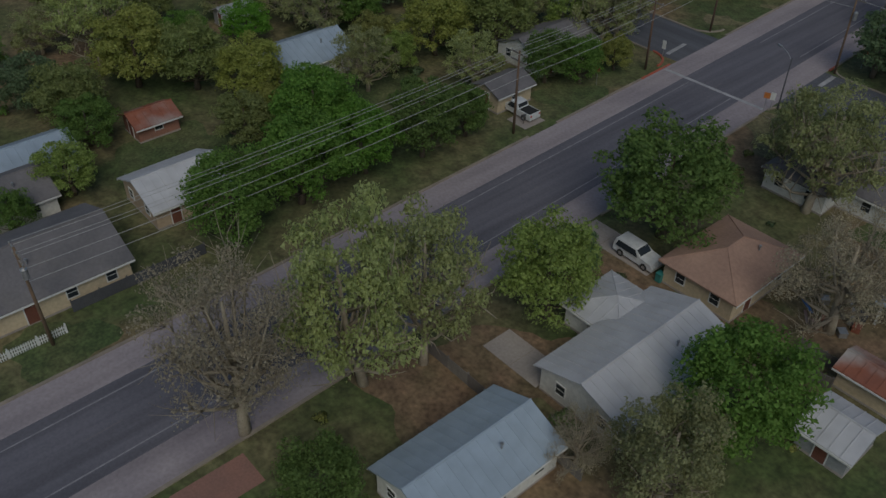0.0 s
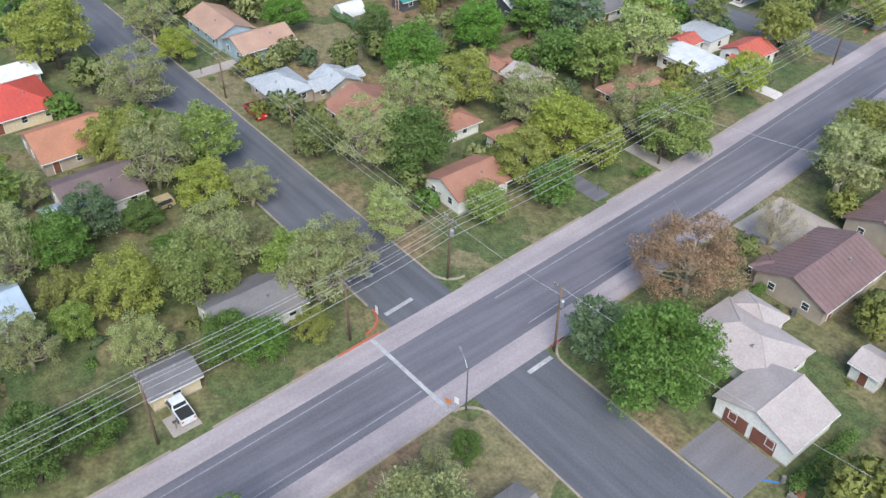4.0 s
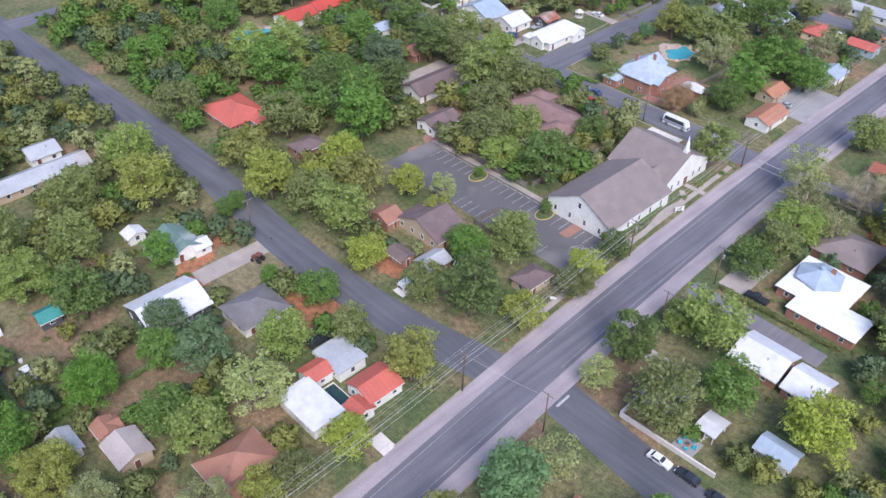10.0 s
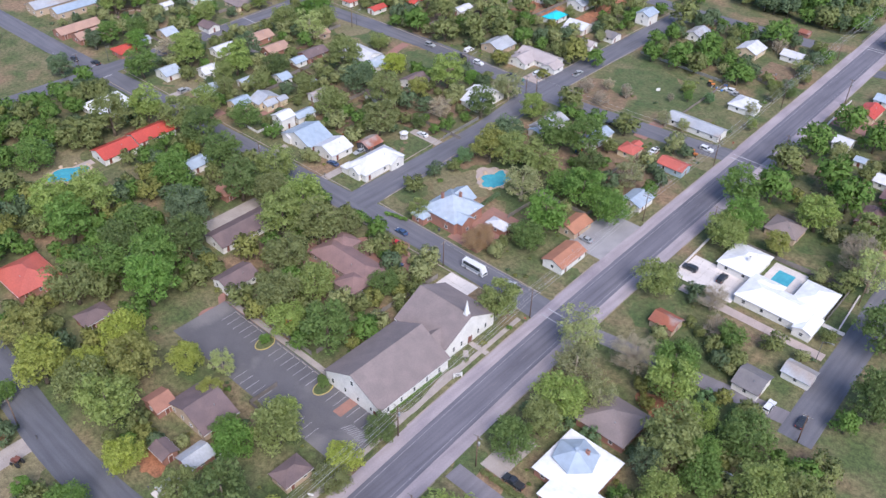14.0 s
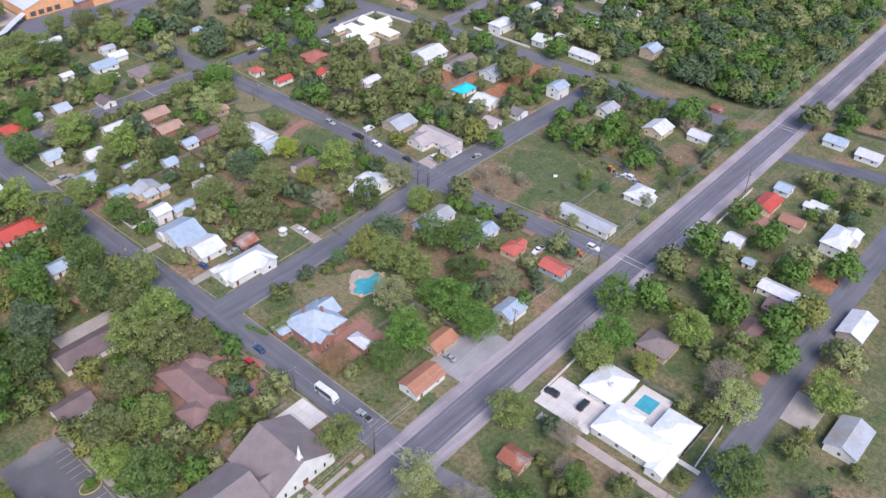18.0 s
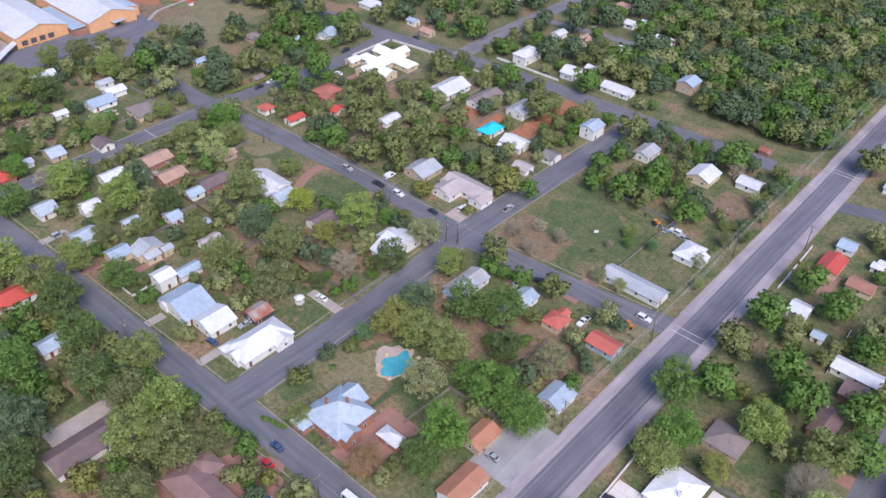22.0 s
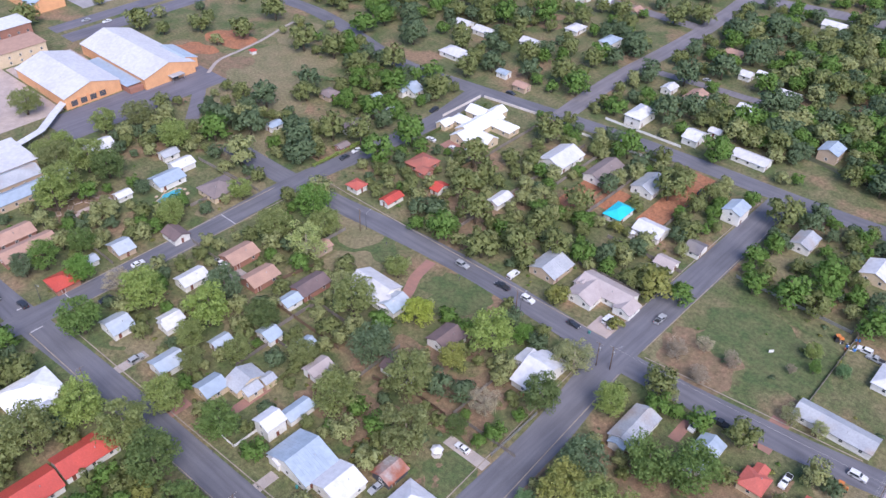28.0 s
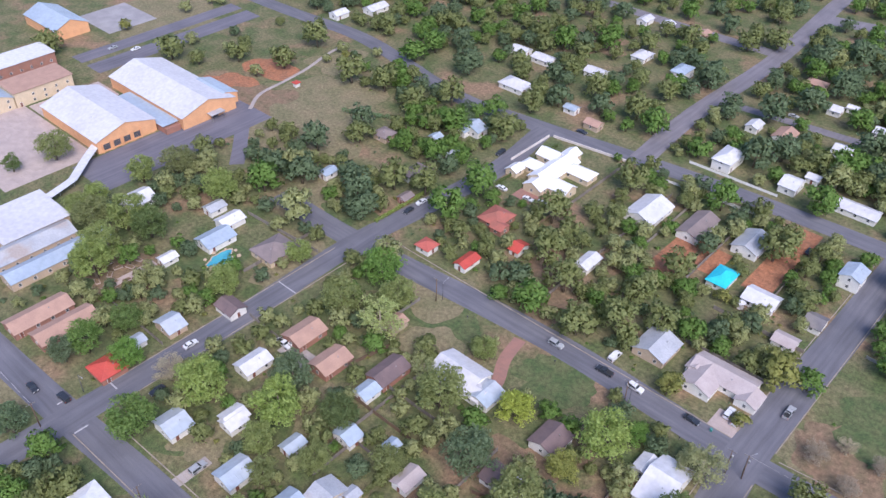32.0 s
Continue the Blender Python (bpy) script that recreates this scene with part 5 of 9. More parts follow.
house(-53.8, 54.2, 6.0, 3.5, "x", "gable", "grey_metal", "white_wall", eave=2.4, kind="shed")
house(-28.7, 74.6, 8.9, 11.7, "x", "hip", "brown_shingle", "brick_wall", wings=((4.9, -2.8, 6.5, 7.0, "y", "gable", 2.55, "brown_shingle"),))
house(-73.6, 86.3, 11.2, 13.9, "y", "gable", "white_metal", "dark_wall", eave=3.2)
house(-60.9, 99.6, 9.3, 10.8, "y", "hip", "grey_shingle", "white_wall")
house(-92.8, 99.2, 10.3, 7.4, "x", "gable", "green_metal", "white_wall", wings=((-1.5, -4.6, 5.0, 4.6, "y", "gable", 2.5, "green_metal"), (4.2, 3.4, 4.0, 4.0, "y", "gable", 2.5, "white_metal")))
house(-102.9, 93.4, 3.5, 4.0, "x", "gable", "white_metal", "white_wall", eave=2.4, kind="shed")
house(-88.8, 66.3, 4.0, 4.3, "y", "gable", "teal_metal", "dark_wall", eave=2.6, kind="shed")
house(-171.3, 80.7, 6.0, 10.4, "y", "gable", "blue_metal", "white_wall", eave=2.6)
house(-137.0, 143.6, 15.5, 12.5, "x", "hip", "bright_red", "brick_wall", wings=((8.5, 3.5, 6.0, 6.0, "x", "hip", 2.6),))
house(-67.2, 142.5, 6.1, 5.0, "y", "gable", "brown_shingle", "brick_wall")
house(-53.6, 134.9, 5.1, 3.7, "x", "gable", "mauve_shingle", "brick_wall", eave=2.6)
house(-46.7, 138.8, 4.9, 6.4, "y", "gable", "grey_metal", "brick_wall", eave=2.6)
house(-27.2, 150.9, 5.2, 7.2, "y", "hip", "mauve_shingle", "tan_wall")
house(-107.3, 147.7, 5.8, 7.9, "y", "hip", "mauve_shingle", "brick_wall")
house(-110.9, 200.6, 9.0, 21.9, "y", "gable", "mauve_shingle", "white_wall")
house(-92.5, 184.1, 7.5, 10.4, "y", "gable", "mauve_shingle", "white_wall")
house(-74.0, 211.5, 24.0, 9.5, "x", "hip", "ranch_shingle", "stone_wall", wings=((8.0, -5.5, 8.0, 8.0, "y", "hip", 2.7), (-8.5, 5.5, 7.5, 7.0, "y", "hip", 2.7)), words="long low brown ranch house with hipped shingle roof and brick forecourt")
house(-57.5, 148.4, 14.4, 9.5, "y", "gable", "mauve_shingle", "tan_wall")
house(17.4, 214.1, 13.0, 12.0, "x", "hip", "taupe_shingle", "brick_wall", wings=((-4.2, -1.4, 4.1, 4.4, "y", "gable", 2.5, "blue_metal"),))
house(21.8, 167.0, 10.2, 9.4, "x", "gable", "white_metal", "brick_wall")
house(31.9, 166.3, 7.0, 8.4, "x", "gable", "white_metal", "brick_wall")
house(13.9, 143.6, 6.7, 6.2, "y", "gable", "blue_metal", "white_wall")
house(35.9, 147.1, 6.7, 4.4, "x", "gable", "blue_metal", "white_wall")
house(52.4, 168.4, 4.1, 5.7, "y", "gable", "white_metal", "grey_wall", eave=2.6)
house(50.6, 203.7, 5.7, 3.7, "x", "gable", "pale_metal", "white_wall", eave=2.6)
house(8.5, 254.1, 6.9, 5.7, "x", "gable", "rust", "tan_wall", eave=2.6)
house(21.4, 105.8, 8.2, 13.6, "y", "hip", "brown_shingle", "brick_wall", wings=((-4.2, -3.6, 3.4, 5.0, "y", "hip", 2.6),))
house(35.8, 82.3, 4.0, 6.0, "x", "gable", "brown_shingle", "white_wall", eave=2.4, kind="shed")
house(-29.1, 258.2, 7.0, 12.0, "y", "gable", "orange_shingle", "white_wall")
house(-36.2, 273.9, 6.0, 9.3, "y", "gable", "orange_shingle", "tan_wall", eave=2.6)
house(-53.5, 256.8, 6.7, 3.5, "y", "hip", "white_metal", "brick_wall", kind="garage")
house(-109.0, 256.0, 9.6, 18.2, "y", "hip", "white_metal", "white_wall", eave=3.2, pitch=0.6, wings=((0.0, -8.2, 5.0, 4.0, "y", "gable", 3.0), (4.4, 5.0, 3.6, 6.0, "x", "gable", 3.0), (-4.6, -8.4, 3.0, 3.6, "x", "hip", 2.7)))
house(-126.8, 252.3, 9.6, 9.5, "y", "gable", "white_metal", "white_wall", eave=3)
house(-139.7, 251.2, 15.0, 10.9, "y", "gable", "blue_metal", "white_wall", eave=3, wings=((-4.9, -3.8, 4.1, 4.4, "y", "gable", 2.75, "pale_metal"),))
house(-154.9, 252.6, 5.8, 6.1, "y", "gable", "white_metal", "white_wall", eave=4.8)
house(-153.9, 261.2, 4.3, 8.2, "y", "gable", "blue_metal", "white_wall", eave=2.6, kind="shed")
house(-173.9, 258.2, 6.2, 9.5, "x", "gable", "grey_metal", "cream_wall", eave=3, wings=((-4.8, -8.1, 6.7, 7.2, "y", "gable", 2.75, "blue_metal"), (4.0, -0.9, 4.7, 5.1, "y", "gable", 2.75, "grey_metal"), (4.7, 4.7, 3.4, 3.7, "y", "gable", 2.75, "grey_metal"),))
house(-196.1, 247.3, 7.0, 8.4, "y", "gable", "blue_metal", "white_wall")
house(-221.5, 245.9, 8.3, 7.0, "y", "gable", "blue_metal", "white_wall")
house(-211.6, 258.6, 5.6, 6.1, "y", "gable", "white_metal", "white_wall", wings=((1.2, -1.1, 5.4, 5.8, "y", "gable", 2.55, "white_metal"),))
house(-224.1, 274.9, 6.2, 9.2, "y", "gable", "white_metal", "white_wall")
house(-184.1, 275.5, 6.6, 4.9, "y", "gable", "blue_metal", "white_wall", eave=2.6)
house(-192.4, 263.3, 4.0, 5.7, "y", "gable", "blue_metal", "white_wall", eave=2.4, kind="shed")
house(-172.9, 280.8, 3.3, 3.9, "y", "gable", "blue_metal", "white_wall", eave=2.4, kind="shed")
house(-162.2, 276.1, 4.8, 7.2, "y", "gable", "pink_shingle", "white_wall", eave=2.6)
house(-144.3, 292.3, 9.7, 6.7, "x", "gable", "mauve_shingle", "white_wall", eave=2.6, wings=((3.0, 0.4, 4.3, 4.7, "y", "gable", 2.35, "white_metal"),))
house(-113.1, 319.2, 8.4, 16.2, "x", "gable", "white_metal", "white_wall", wings=((-6.3, 2.1, 4.8, 6.4, "y", "gable", 2.55, "white_metal"),))
house(-142.9, 311.3, 7.9, 9.1, "y", "gable", "mauve_shingle", "white_wall")
house(-177.0, 313.3, 14.8, 10.7, "x", "gable", "pale_metal", "white_wall", wings=((8.2, -2.3, 6.3, 6.8, "x", "gable", 2.55, "pale_metal"), (10.6, -1.3, 7.4, 8.0, "y", "gable", 2.55, "blue_metal"),))
house(-222.8, 293.4, 7.9, 10.9, "y", "gable", "tan_shingle", "brick_wall")
house(-208.0, 290.7, 7.5, 10.5, "y", "gable", "tan_shingle", "brick_wall")
house(-191.7, 289.9, 5.0, 6.0, "y", "gable", "blue_metal", "white_wall", eave=2.6, kind="shed")
house(-192.6, 299.3, 7.0, 11.2, "y", "gable", "mauve_shingle", "brick_wall")
house(-205.9, 315.6, 4.6, 6.4, "y", "gable", "tan_shingle", "tan_wall", eave=2.6)
house(-249.2, 285.4, 8.1, 6.0, "x", "gable", "mauve_shingle", "white_wall", eave=2.6, kind="garage")
house(-262.2, 313.7, 10.8, 12.2, "x", "hip", "taupe_shingle", "cream_wall")
house(-282.3, 303.7, 8.2, 11.3, "y", "gable", "blue_metal", "white_wall", wings=((-0.7, -1.9, 7.1, 7.6, "y", "gable", 2.55, "blue_metal"),))
house(-256.2, 268.0, 8.2, 6.2, "y", "gable", "blue_metal", "tan_wall", eave=2.6)
house(-253.7, 245.0, 8.0, 8.1, "y", "hip", "red_metal", "brick_wall", eave=2.6)
house(-225.5, 351.2, 5.6, 5.3, "y", "hip", "bright_red", "white_wall")
house(-209.7, 354.3, 4.5, 8.1, "y", "gable", "red_metal", "white_wall", eave=2.4, kind="shed")
house(-201.5, 372.5, 3.9, 6.3, "x", "gable", "red_metal", "white_wall", eave=2.4, kind="shed")
house(-218.5, 381.0, 9.0, 10.0, "y", "hip", "red_shingle", "brick_wall", wings=((4.6, -4.0, 5.0, 5.0, "x", "gable", 2.6),))
house(-266.8, 424.5, 10.2, 6.3, "y", "gable", "blue_metal", "white_wall", eave=3.2, wings=((-1.4, -0.5, 3.7, 11.6, "y", "gable", 2.95, "blue_metal"),))
house(-119.4, 364.9, 18.4, 8.9, "x", "gable", "pink_shingle", "white_wall", wings=((9.3, -3.1, 6.2, 6.7, "y", "gable", 2.55, "pink_shingle"), (-7.6, -1.2, 5.6, 6.1, "y", "gable", 2.55, "pink_shingle"), (-4.3, -5.8, 9.5, 10.3, "y", "gable", 2.55, "pink_shingle"),))
house(-140.5, 362.2, 10.3, 11.2, "y", "gable", "grey_metal", "tan_wall")
house(-109.5, 406.1, 5.6, 6.9, "x", "gable", "grey_shingle", "white_wall", eave=2.6, kind="shed")
house(-112.8, 391.6, 6.8, 5.4, "x", "gable", "pink_shingle", "white_wall", eave=2.4, kind="shed")
house(-126.8, 404.5, 10.3, 8.1, "x", "gable", "white_metal", "white_wall")
house(-142.8, 430.2, 9.2, 12.6, "y", "gable", "grey_metal", "white_wall", eave=3)
house(-109.1, 435.1, 6.9, 8.4, "y", "gable", "blue_metal", "white_wall", eave=5)
house(-161.9, 426.5, 8.1, 16.6, "y", "gable", "taupe_shingle", "white_wall")
house(-180.1, 422.9, 11.5, 15.9, "y", "gable", "white_metal", "white_wall")
house(-179.3, 382.1, 5.0, 9.0, "y", "gable", "white_metal", "white_wall", eave=2.6)
house(-82.5, 436.2, 7.0, 9.7, "y", "gable", "grey_metal", "white_wall", eave=3)
house(-56.5, 436.6, 9.4, 10.4, "y", "gable", "white_metal", "cream_wall", eave=3)
house(-39.9, 443.8, 9.0, 6.5, "x", "gable", "pale_metal", "white_wall")
house(-35.4, 387.2, 7.3, 9.8, "y", "hip", "white_metal", "white_wall", wings=((4.1, -0.7, 4.8, 5.2, "y", "gable", 2.55, "white_metal"),))
house(-40.2, 358.6, 21.7, 6.8, "x", "gable", "grey_metal", "white_wall")
house(-48.7, 325.5, 6.2, 6.3, "y", "hip", "bright_red", "cream_wall", wings=((-0.2, 4.5, 3.1, 3.4, "y", "gable", 2.55, "bright_red"),))
house(-31.6, 327.2, 9.5, 6.0, "x", "gable", "bright_red", "blue_wall")
house(-62.8, 324.9, 6.3, 12.2, "y", "gable", "blue_metal", "white_wall", wings=((-1.2, -6.2, 3.3, 3.6, "y", "gable", 2.55, "blue_metal"),))
house(-81.3, 320.3, 7.4, 14.3, "y", "gable", "grey_metal", "white_wall", wings=((-0.3, -6.8, 4.4, 4.8, "y", "gable", 2.55, "blue_metal"),))
house(-29.6, 299.8, 7.1, 8.4, "y", "gable", "blue_metal", "white_wall", eave=2.6)
house(-175.2, 475.7, 7.7, 13.3, "y", "hip", "white_metal", "white_wall", eave=4.8)
house(-180.3, 510.2, 5.1, 7.0, "y", "gable", "white_metal", "white_wall")
house(-166.9, 511.0, 7.6, 10.1, "y", "gable", "tan_shingle", "white_wall")
house(-143.4, 515.1, 7.6, 9.1, "x", "gable", "white_metal", "white_wall")
house(-148.6, 476.2, 6.7, 9.3, "x", "gable", "white_metal", "white_wall", eave=3.4)
house(-144.2, 487.3, 5.0, 4.4, "x", "gable", "white_metal", "white_wall", eave=2.6)
house(-122.7, 477.0, 14.6, 7.0, "x", "gable", "pale_metal", "white_wall")
house(-153.4, 213.0, 6.2, 8.5, "y", "gable", "blue_metal", "white_wall")
house(-131.8, 210.3, 6.9, 6.8, "y", "hip", "brown_shingle", "brick_wall")
house(-213.1, 213.7, 13.0, 15.0, "y", "hip", "bright_white", "white_wall", eave=3, wings=((7.4, 0.7, 4.0, 4.3, "y", "hip", 2.75, "white_metal"),))
house(4.1, 415.0, 6.9, 11.3, "y", "gable", "red_metal", "cream_wall")
house(16.3, 410.2, 8.3, 6.0, "x", "gable", "brown_shingle", "cream_wall")
house(6.0, 384.7, 6.0, 6.5, "x", "gable", "white_metal", "white_wall")
house(33.6, 408.9, 7.9, 13.8, "y", "hip", "white_metal", "white_wall", eave=4.8, wings=((2.9, 5.3, 5.4, 5.8, "y", "gable", 4.55, "white_metal"),))
house(31.2, 368.5, 14.7, 6.0, "x", "gable", "white_metal", "white_wall")
house(15.4, 376.8, 3.5, 3.5, "x", "gable", "blue_metal", "white_wall", eave=2.4, kind="shed")
house(4.2, 430.0, 5.5, 6.3, "x", "gable", "blue_metal", "white_wall", eave=2.6)
house(16.5, 425.2, 3.6, 3.3, "x", "gable", "white_metal", "white_wall", eave=2.4, kind="shed", wings=((2.4, 3.0, 6.0, 3.3, "x", "gable", 2.15, "white_metal"),))
house(24.6, 426.7, 3.1, 2.9, "x", "gable", "white_metal", "white_wall", eave=2.4, kind="shed")
house(34.5, 360.0, 9.8, 7.1, "x", "gable", "maroon", "brick_wall")
house(31.6, 343.7, 5.9, 7.1, "y", "gable", "maroon", "brick_wall", wings=((-1.3, -0.8, 4.0, 11.7, "y", "gable", 2.55, "maroon"),))
house(55.8, 368.9, 7.6, 13.5, "y", "gable", "white_metal", "stone_wall")
house(71.4, 322.0, 8.6, 13.2, "y", "gable", "grey_metal", "white_wall")
house(4.5, 480.8, 8.8, 7.0, "x", "gable", "blue_metal", "white_wall")
house(19.6, 478.4, 9.6, 7.0, "x", "gable", "pale_metal", "white_wall")
house(36.3, 249.2, 6.8, 8.1, "x", "gable", "grey_shingle", "white_wall")
house(44.1, 260.3, 7.3, 5.3, "x", "gable", "grey_metal", "white_wall", eave=2.6)
house(13.8, 318.4, 9.7, 9.0, "x", "hip", "taupe_shingle", "tan_wall")
house(-285.9, 359.2, 4.3, 6.0, "y", "gable", "blue_metal", "white_wall")
house(-260.4, 382.5, 7.5, 10.4, "y", "hip", "taupe_shingle", "white_wall")
house(-290.8, 395.4, 7.2, 6.8, "x", "hip", "taupe_shingle", "tan_wall")
house(-323.3, 298.3, 9.0, 10.5, "y", "gable", "white_metal", "white_wall")
house(-298.0, 314.7, 4.9, 6.8, "y", "gable", "grey_metal", "white_wall")
house(-287.5, 313.7, 6.3, 8.6, "y", "gable", "white_metal", "white_wall")
house(-279.2, 469.2, 13.1, 8.6, "y", "hip", "pale_metal", "white_wall")
house(-300.1, 500.3, 8.9, 6.5, "x", "gable", "pale_metal", "white_wall")
house(-285.8, 500.6, 11.3, 6.5, "x", "gable", "pale_metal", "white_wall")
house(-259.3, 505.9, 9.2, 6.7, "x", "gable", "pale_metal", "white_wall")
house(-231.7, 463.2, 6.9, 5.0, "x", "gable", "tan_shingle", "tan_wall")
house(-246.7, 468.2, 5.8, 4.2, "x", "gable", "blue_metal", "white_wall")
house(-253.0, 537.6, 7.1, 9.5, "y", "hip", "pale_metal", "white_wall")
house(-228.5, 533.2, 6.7, 10.6, "y", "hip", "blue_metal", "white_wall", eave=4.6)
house(-263.4, 580.4, 5.5, 5.3, "y", "gable", "white_metal", "white_wall")
house(-275.6, 577.5, 5.5, 8.5, "y", "gable", "pale_metal", "white_wall")
house(-243.5, 582.4, 5.1, 6.9, "y", "gable", "tan_shingle", "tan_wall")
house(-160.2, 549.0, 5.6, 6.0, "x", "gable", "white_metal", "white_wall")
house(-154.5, 555.5, 5.2, 3.4, "x", "gable", "white_metal", "white_wall")
house(-135.4, 542.1, 9.5, 6.5, "x", "gable", "white_metal", "white_wall", eave=3.0)
house(-100.3, 503.5, 8.0, 9.0, "y", "gable", "blue_metal", "tan_wall", eave=4.6)
house(-176.8, 568.2, 9.0, 6.0, "x", "hip", "tan_shingle", "tan_wall")
house(-153.0, 640.0, 12.0, 8.0, "x", "gable", "white_metal", "white_wall")
house(-251.8, 367.6, 3.6, 5.0, "y", "gable", "taupe_shingle", "brick_wall", eave=2.6)
house(-259.0, 402.6, 4.0, 4.9, "y", "gable", "white_metal", "white_wall", eave=2.6, kind="shed")
house(-273.8, 408.6, 4.0, 4.1, "y", "gable", "blue_metal", "white_wall", eave=2.4, kind="shed")
house(-399.7, 468.8, 6.3, 8.6, "y", "gable", "white_metal", "white_wall")
house(-391.2, 488.1, 7.2, 12.5, "y", "gable", "pale_metal", "white_wall")
house(-257.5, 257.4, 4.0, 3.2, "y", "gable", "blue_metal", "white_wall", eave=2.4, kind="shed")
house(-289.7, 242.6, 8.0, 19.2, "y", "gable", "tan_shingle", "brick_wall")
house(-278.9, 245.5, 8.0, 18.6, "y", "gable", "tan_shingle", "brick_wall")
house(-285.2, 286.1, 4.0, 5.6, "y", "gable", "white_metal", "white_wall", eave=2.4, kind="shed")
house(-15.2, -22.5, 4.2, 5.8, "y", "gable", "grey_shingle", "cream_wall", eave=2.6)
house(-20.5, -8.9, 8.0, 11.0, "y", "gable", "grey_shingle", "white_wall", eave=2.6)
house(-36.6, -59.4, 4.0, 5.0, "y", "gable", "rust", "brick_wall", eave=2.2, kind="shed")
house(-57.4, -36.2, 4.0, 5.0, "y", "gable", "grey_metal", "grey_wall", eave=2.2, kind="shed")
house(-103.5, -12.9, 6.0, 8.0, "y", "gable", "white_metal", "white_wall", eave=2.6)
house(34.3, 43.9, 3.4, 3.9, "x", "gable", "pink_shingle", "white_wall")
carport(37.8, -22.5, 4.8, 6.6, "y", "blue_metal")
house(38.9, -11.0, 5.0, 7.0, "y", "gable", "rust", "white_wall", eave=2.3, kind="shed")
house(-181.8, 197.9, 9.0, 13.0, "y", "gable", "red_metal", "white_wall")
house(-183.0, 213.4, 8.5, 15.0, "y", "gable", "red_metal", "white_wall")
house(-120.3, 264.1, 6.0, 7.0, "y", "gable", "rust", "dark_wall", eave=2.4, kind="shed")
carport(24.3, 143.8, 4.0, 5.0, "x", "pale_metal")
house(-142.2, 86.4, 7.0, 27.2, "y", "gable", "grey_metal", "tan_wall")
house(-153.1, 92.5, 7.0, 8.0, "y", "gable", "grey_metal", "white_wall", eave=3)


# ---- larger buildings ----
house(-17.5, -84, 10.5, 22, "y", "gable", "grey_shingle", "cream_wall", doors=((1, 3),), words="long cream cottage with grey shingle gable roof")
house(26, -46.8, 8.5, 14, "y", "gable", "pale_metal", "white_wall", wings=((-5.2, 3.2, 6, 6, "x", "hip"),), pitch=0.34)
church = house(-34.3, 188.5, 19.5, 24.5, "y", "gable", "taupe_shingle", "white_wall", eave=4.2, pitch=0.52, kind="church", vents=0, windows=False,
               wings=((-1.5, 23.5, 18, 20, "x", "gable", 4.4), (2.5, 16, 9, 10, "y", "gable", 4.0)), words="white gabled church with a broad taupe roof and steeple")
star = house(19.5, 196.5, 14, 14.5, "x", "hip", "bright_white", "brick_wall", pitch=0.14, wings=((5.5, -8, 15, 8.5, "x", "hip", 2.75), (-3.5, -3, 7, 7, "x", "hip", 2.7)), kind="house", vents=0,
             words="sprawling brick house with a low white roof")
villa = house(12, 294, 11, 13, "y", "hip", "bright_white", "white_wall", pitch=0.36, wings=((16.5, -12, 22, 10.5, "x", "hip", 3.0), (23, -3, 9.5, 12, "y", "hip", 3.0), (10, -7.5, 9, 6, "x", "hip", 2.9), (26, -15, 5, 8, "y", "gable", 2.9)),
              words="sprawling white villa with white metal hip roofs")
vict = house(-69, 252, 13.5, 13.5, "y", "hip", "blue_metal", "brick_wall", eave=4.7, pitch=0.62, wings=((5.5, -3, 7, 5, "x", "gable", 4.6), (-2, 6, 8, 6, "y", "gable", 4.6), (-6, -5, 5, 10, "y", "hip", 3.0)),
             words="old brick house with a steep pale blue metal roof")
school_a = house(-387.5, 320, 45, 27, "x", "gable", "pale_metal", "orange_wall", eave=5.6, pitch=0.30, kind="school", words="long orange-walled school hall with pale metal roof", windows=False)
school_b = house(-385.5, 355, 57, 27, "x", "gable", "pale_metal", "orange_wall", eave=5.6, pitch=0.30, kind="school", words="long orange-walled school hall with pale metal roof and brick link", windows=False,
                 wings=((14, 12, 20, 12, "x", "gable", 5.0, "blue_metal"),))
house(-433, 316, 15, 27, "y", "flat", "tan_shingle", "cream_wall", eave=7.0, kind="school", words="two-storey cream school building with a flat roof", wings=((-1, -19, 16, 10, "x", "gable", 5.5, "blue_metal"),))
house(-458, 318, 14, 34, "y", "flat", "white_metal", "brick_wall", eave=8.0, kind="school", words="two-storey red brick school building with white roof")
house(-494, 358, 32, 18, "x", "gable", "blue_metal", "orange_wall", eave=5.5, kind="school", words="orange-walled school gymnasium with pale blue roof", windows=False)
house(-340, 263, 22, 24, "y", "flat", "pale_metal", "tan_wall", eave=4.2, kind="school", words="low school wing with a pale flat metal roof", wings=((16, -8, 10, 34, "y", "gable", 3.6, "grey_metal"), (28, -2, 8, 36, "y", "gable", 3.4, "blue_metal")))
nvilla = house(-222, 421, 9, 22, "y", "gable", "bright_white", "cream_wall", eave=3.2, pitch=0.55, wings=((8, -8.5, 12, 7.5, "x", "gable", 3.0), (8.5, 5.5, 12, 7, "x", "hip", 3.0), (-7.5, 8, 9, 7, "x", "gable", 3.1), (-8, -2.5, 9, 6, "x", "hip", 2.8), (1.5, -13.5, 8, 6, "y", "gable", 2.9), (-2, 14, 6, 7, "y", "gable", 2.9), (-12, -9.5, 5, 5.5, "y", "gable", 2.6)), words="large white villa with many white metal hips")
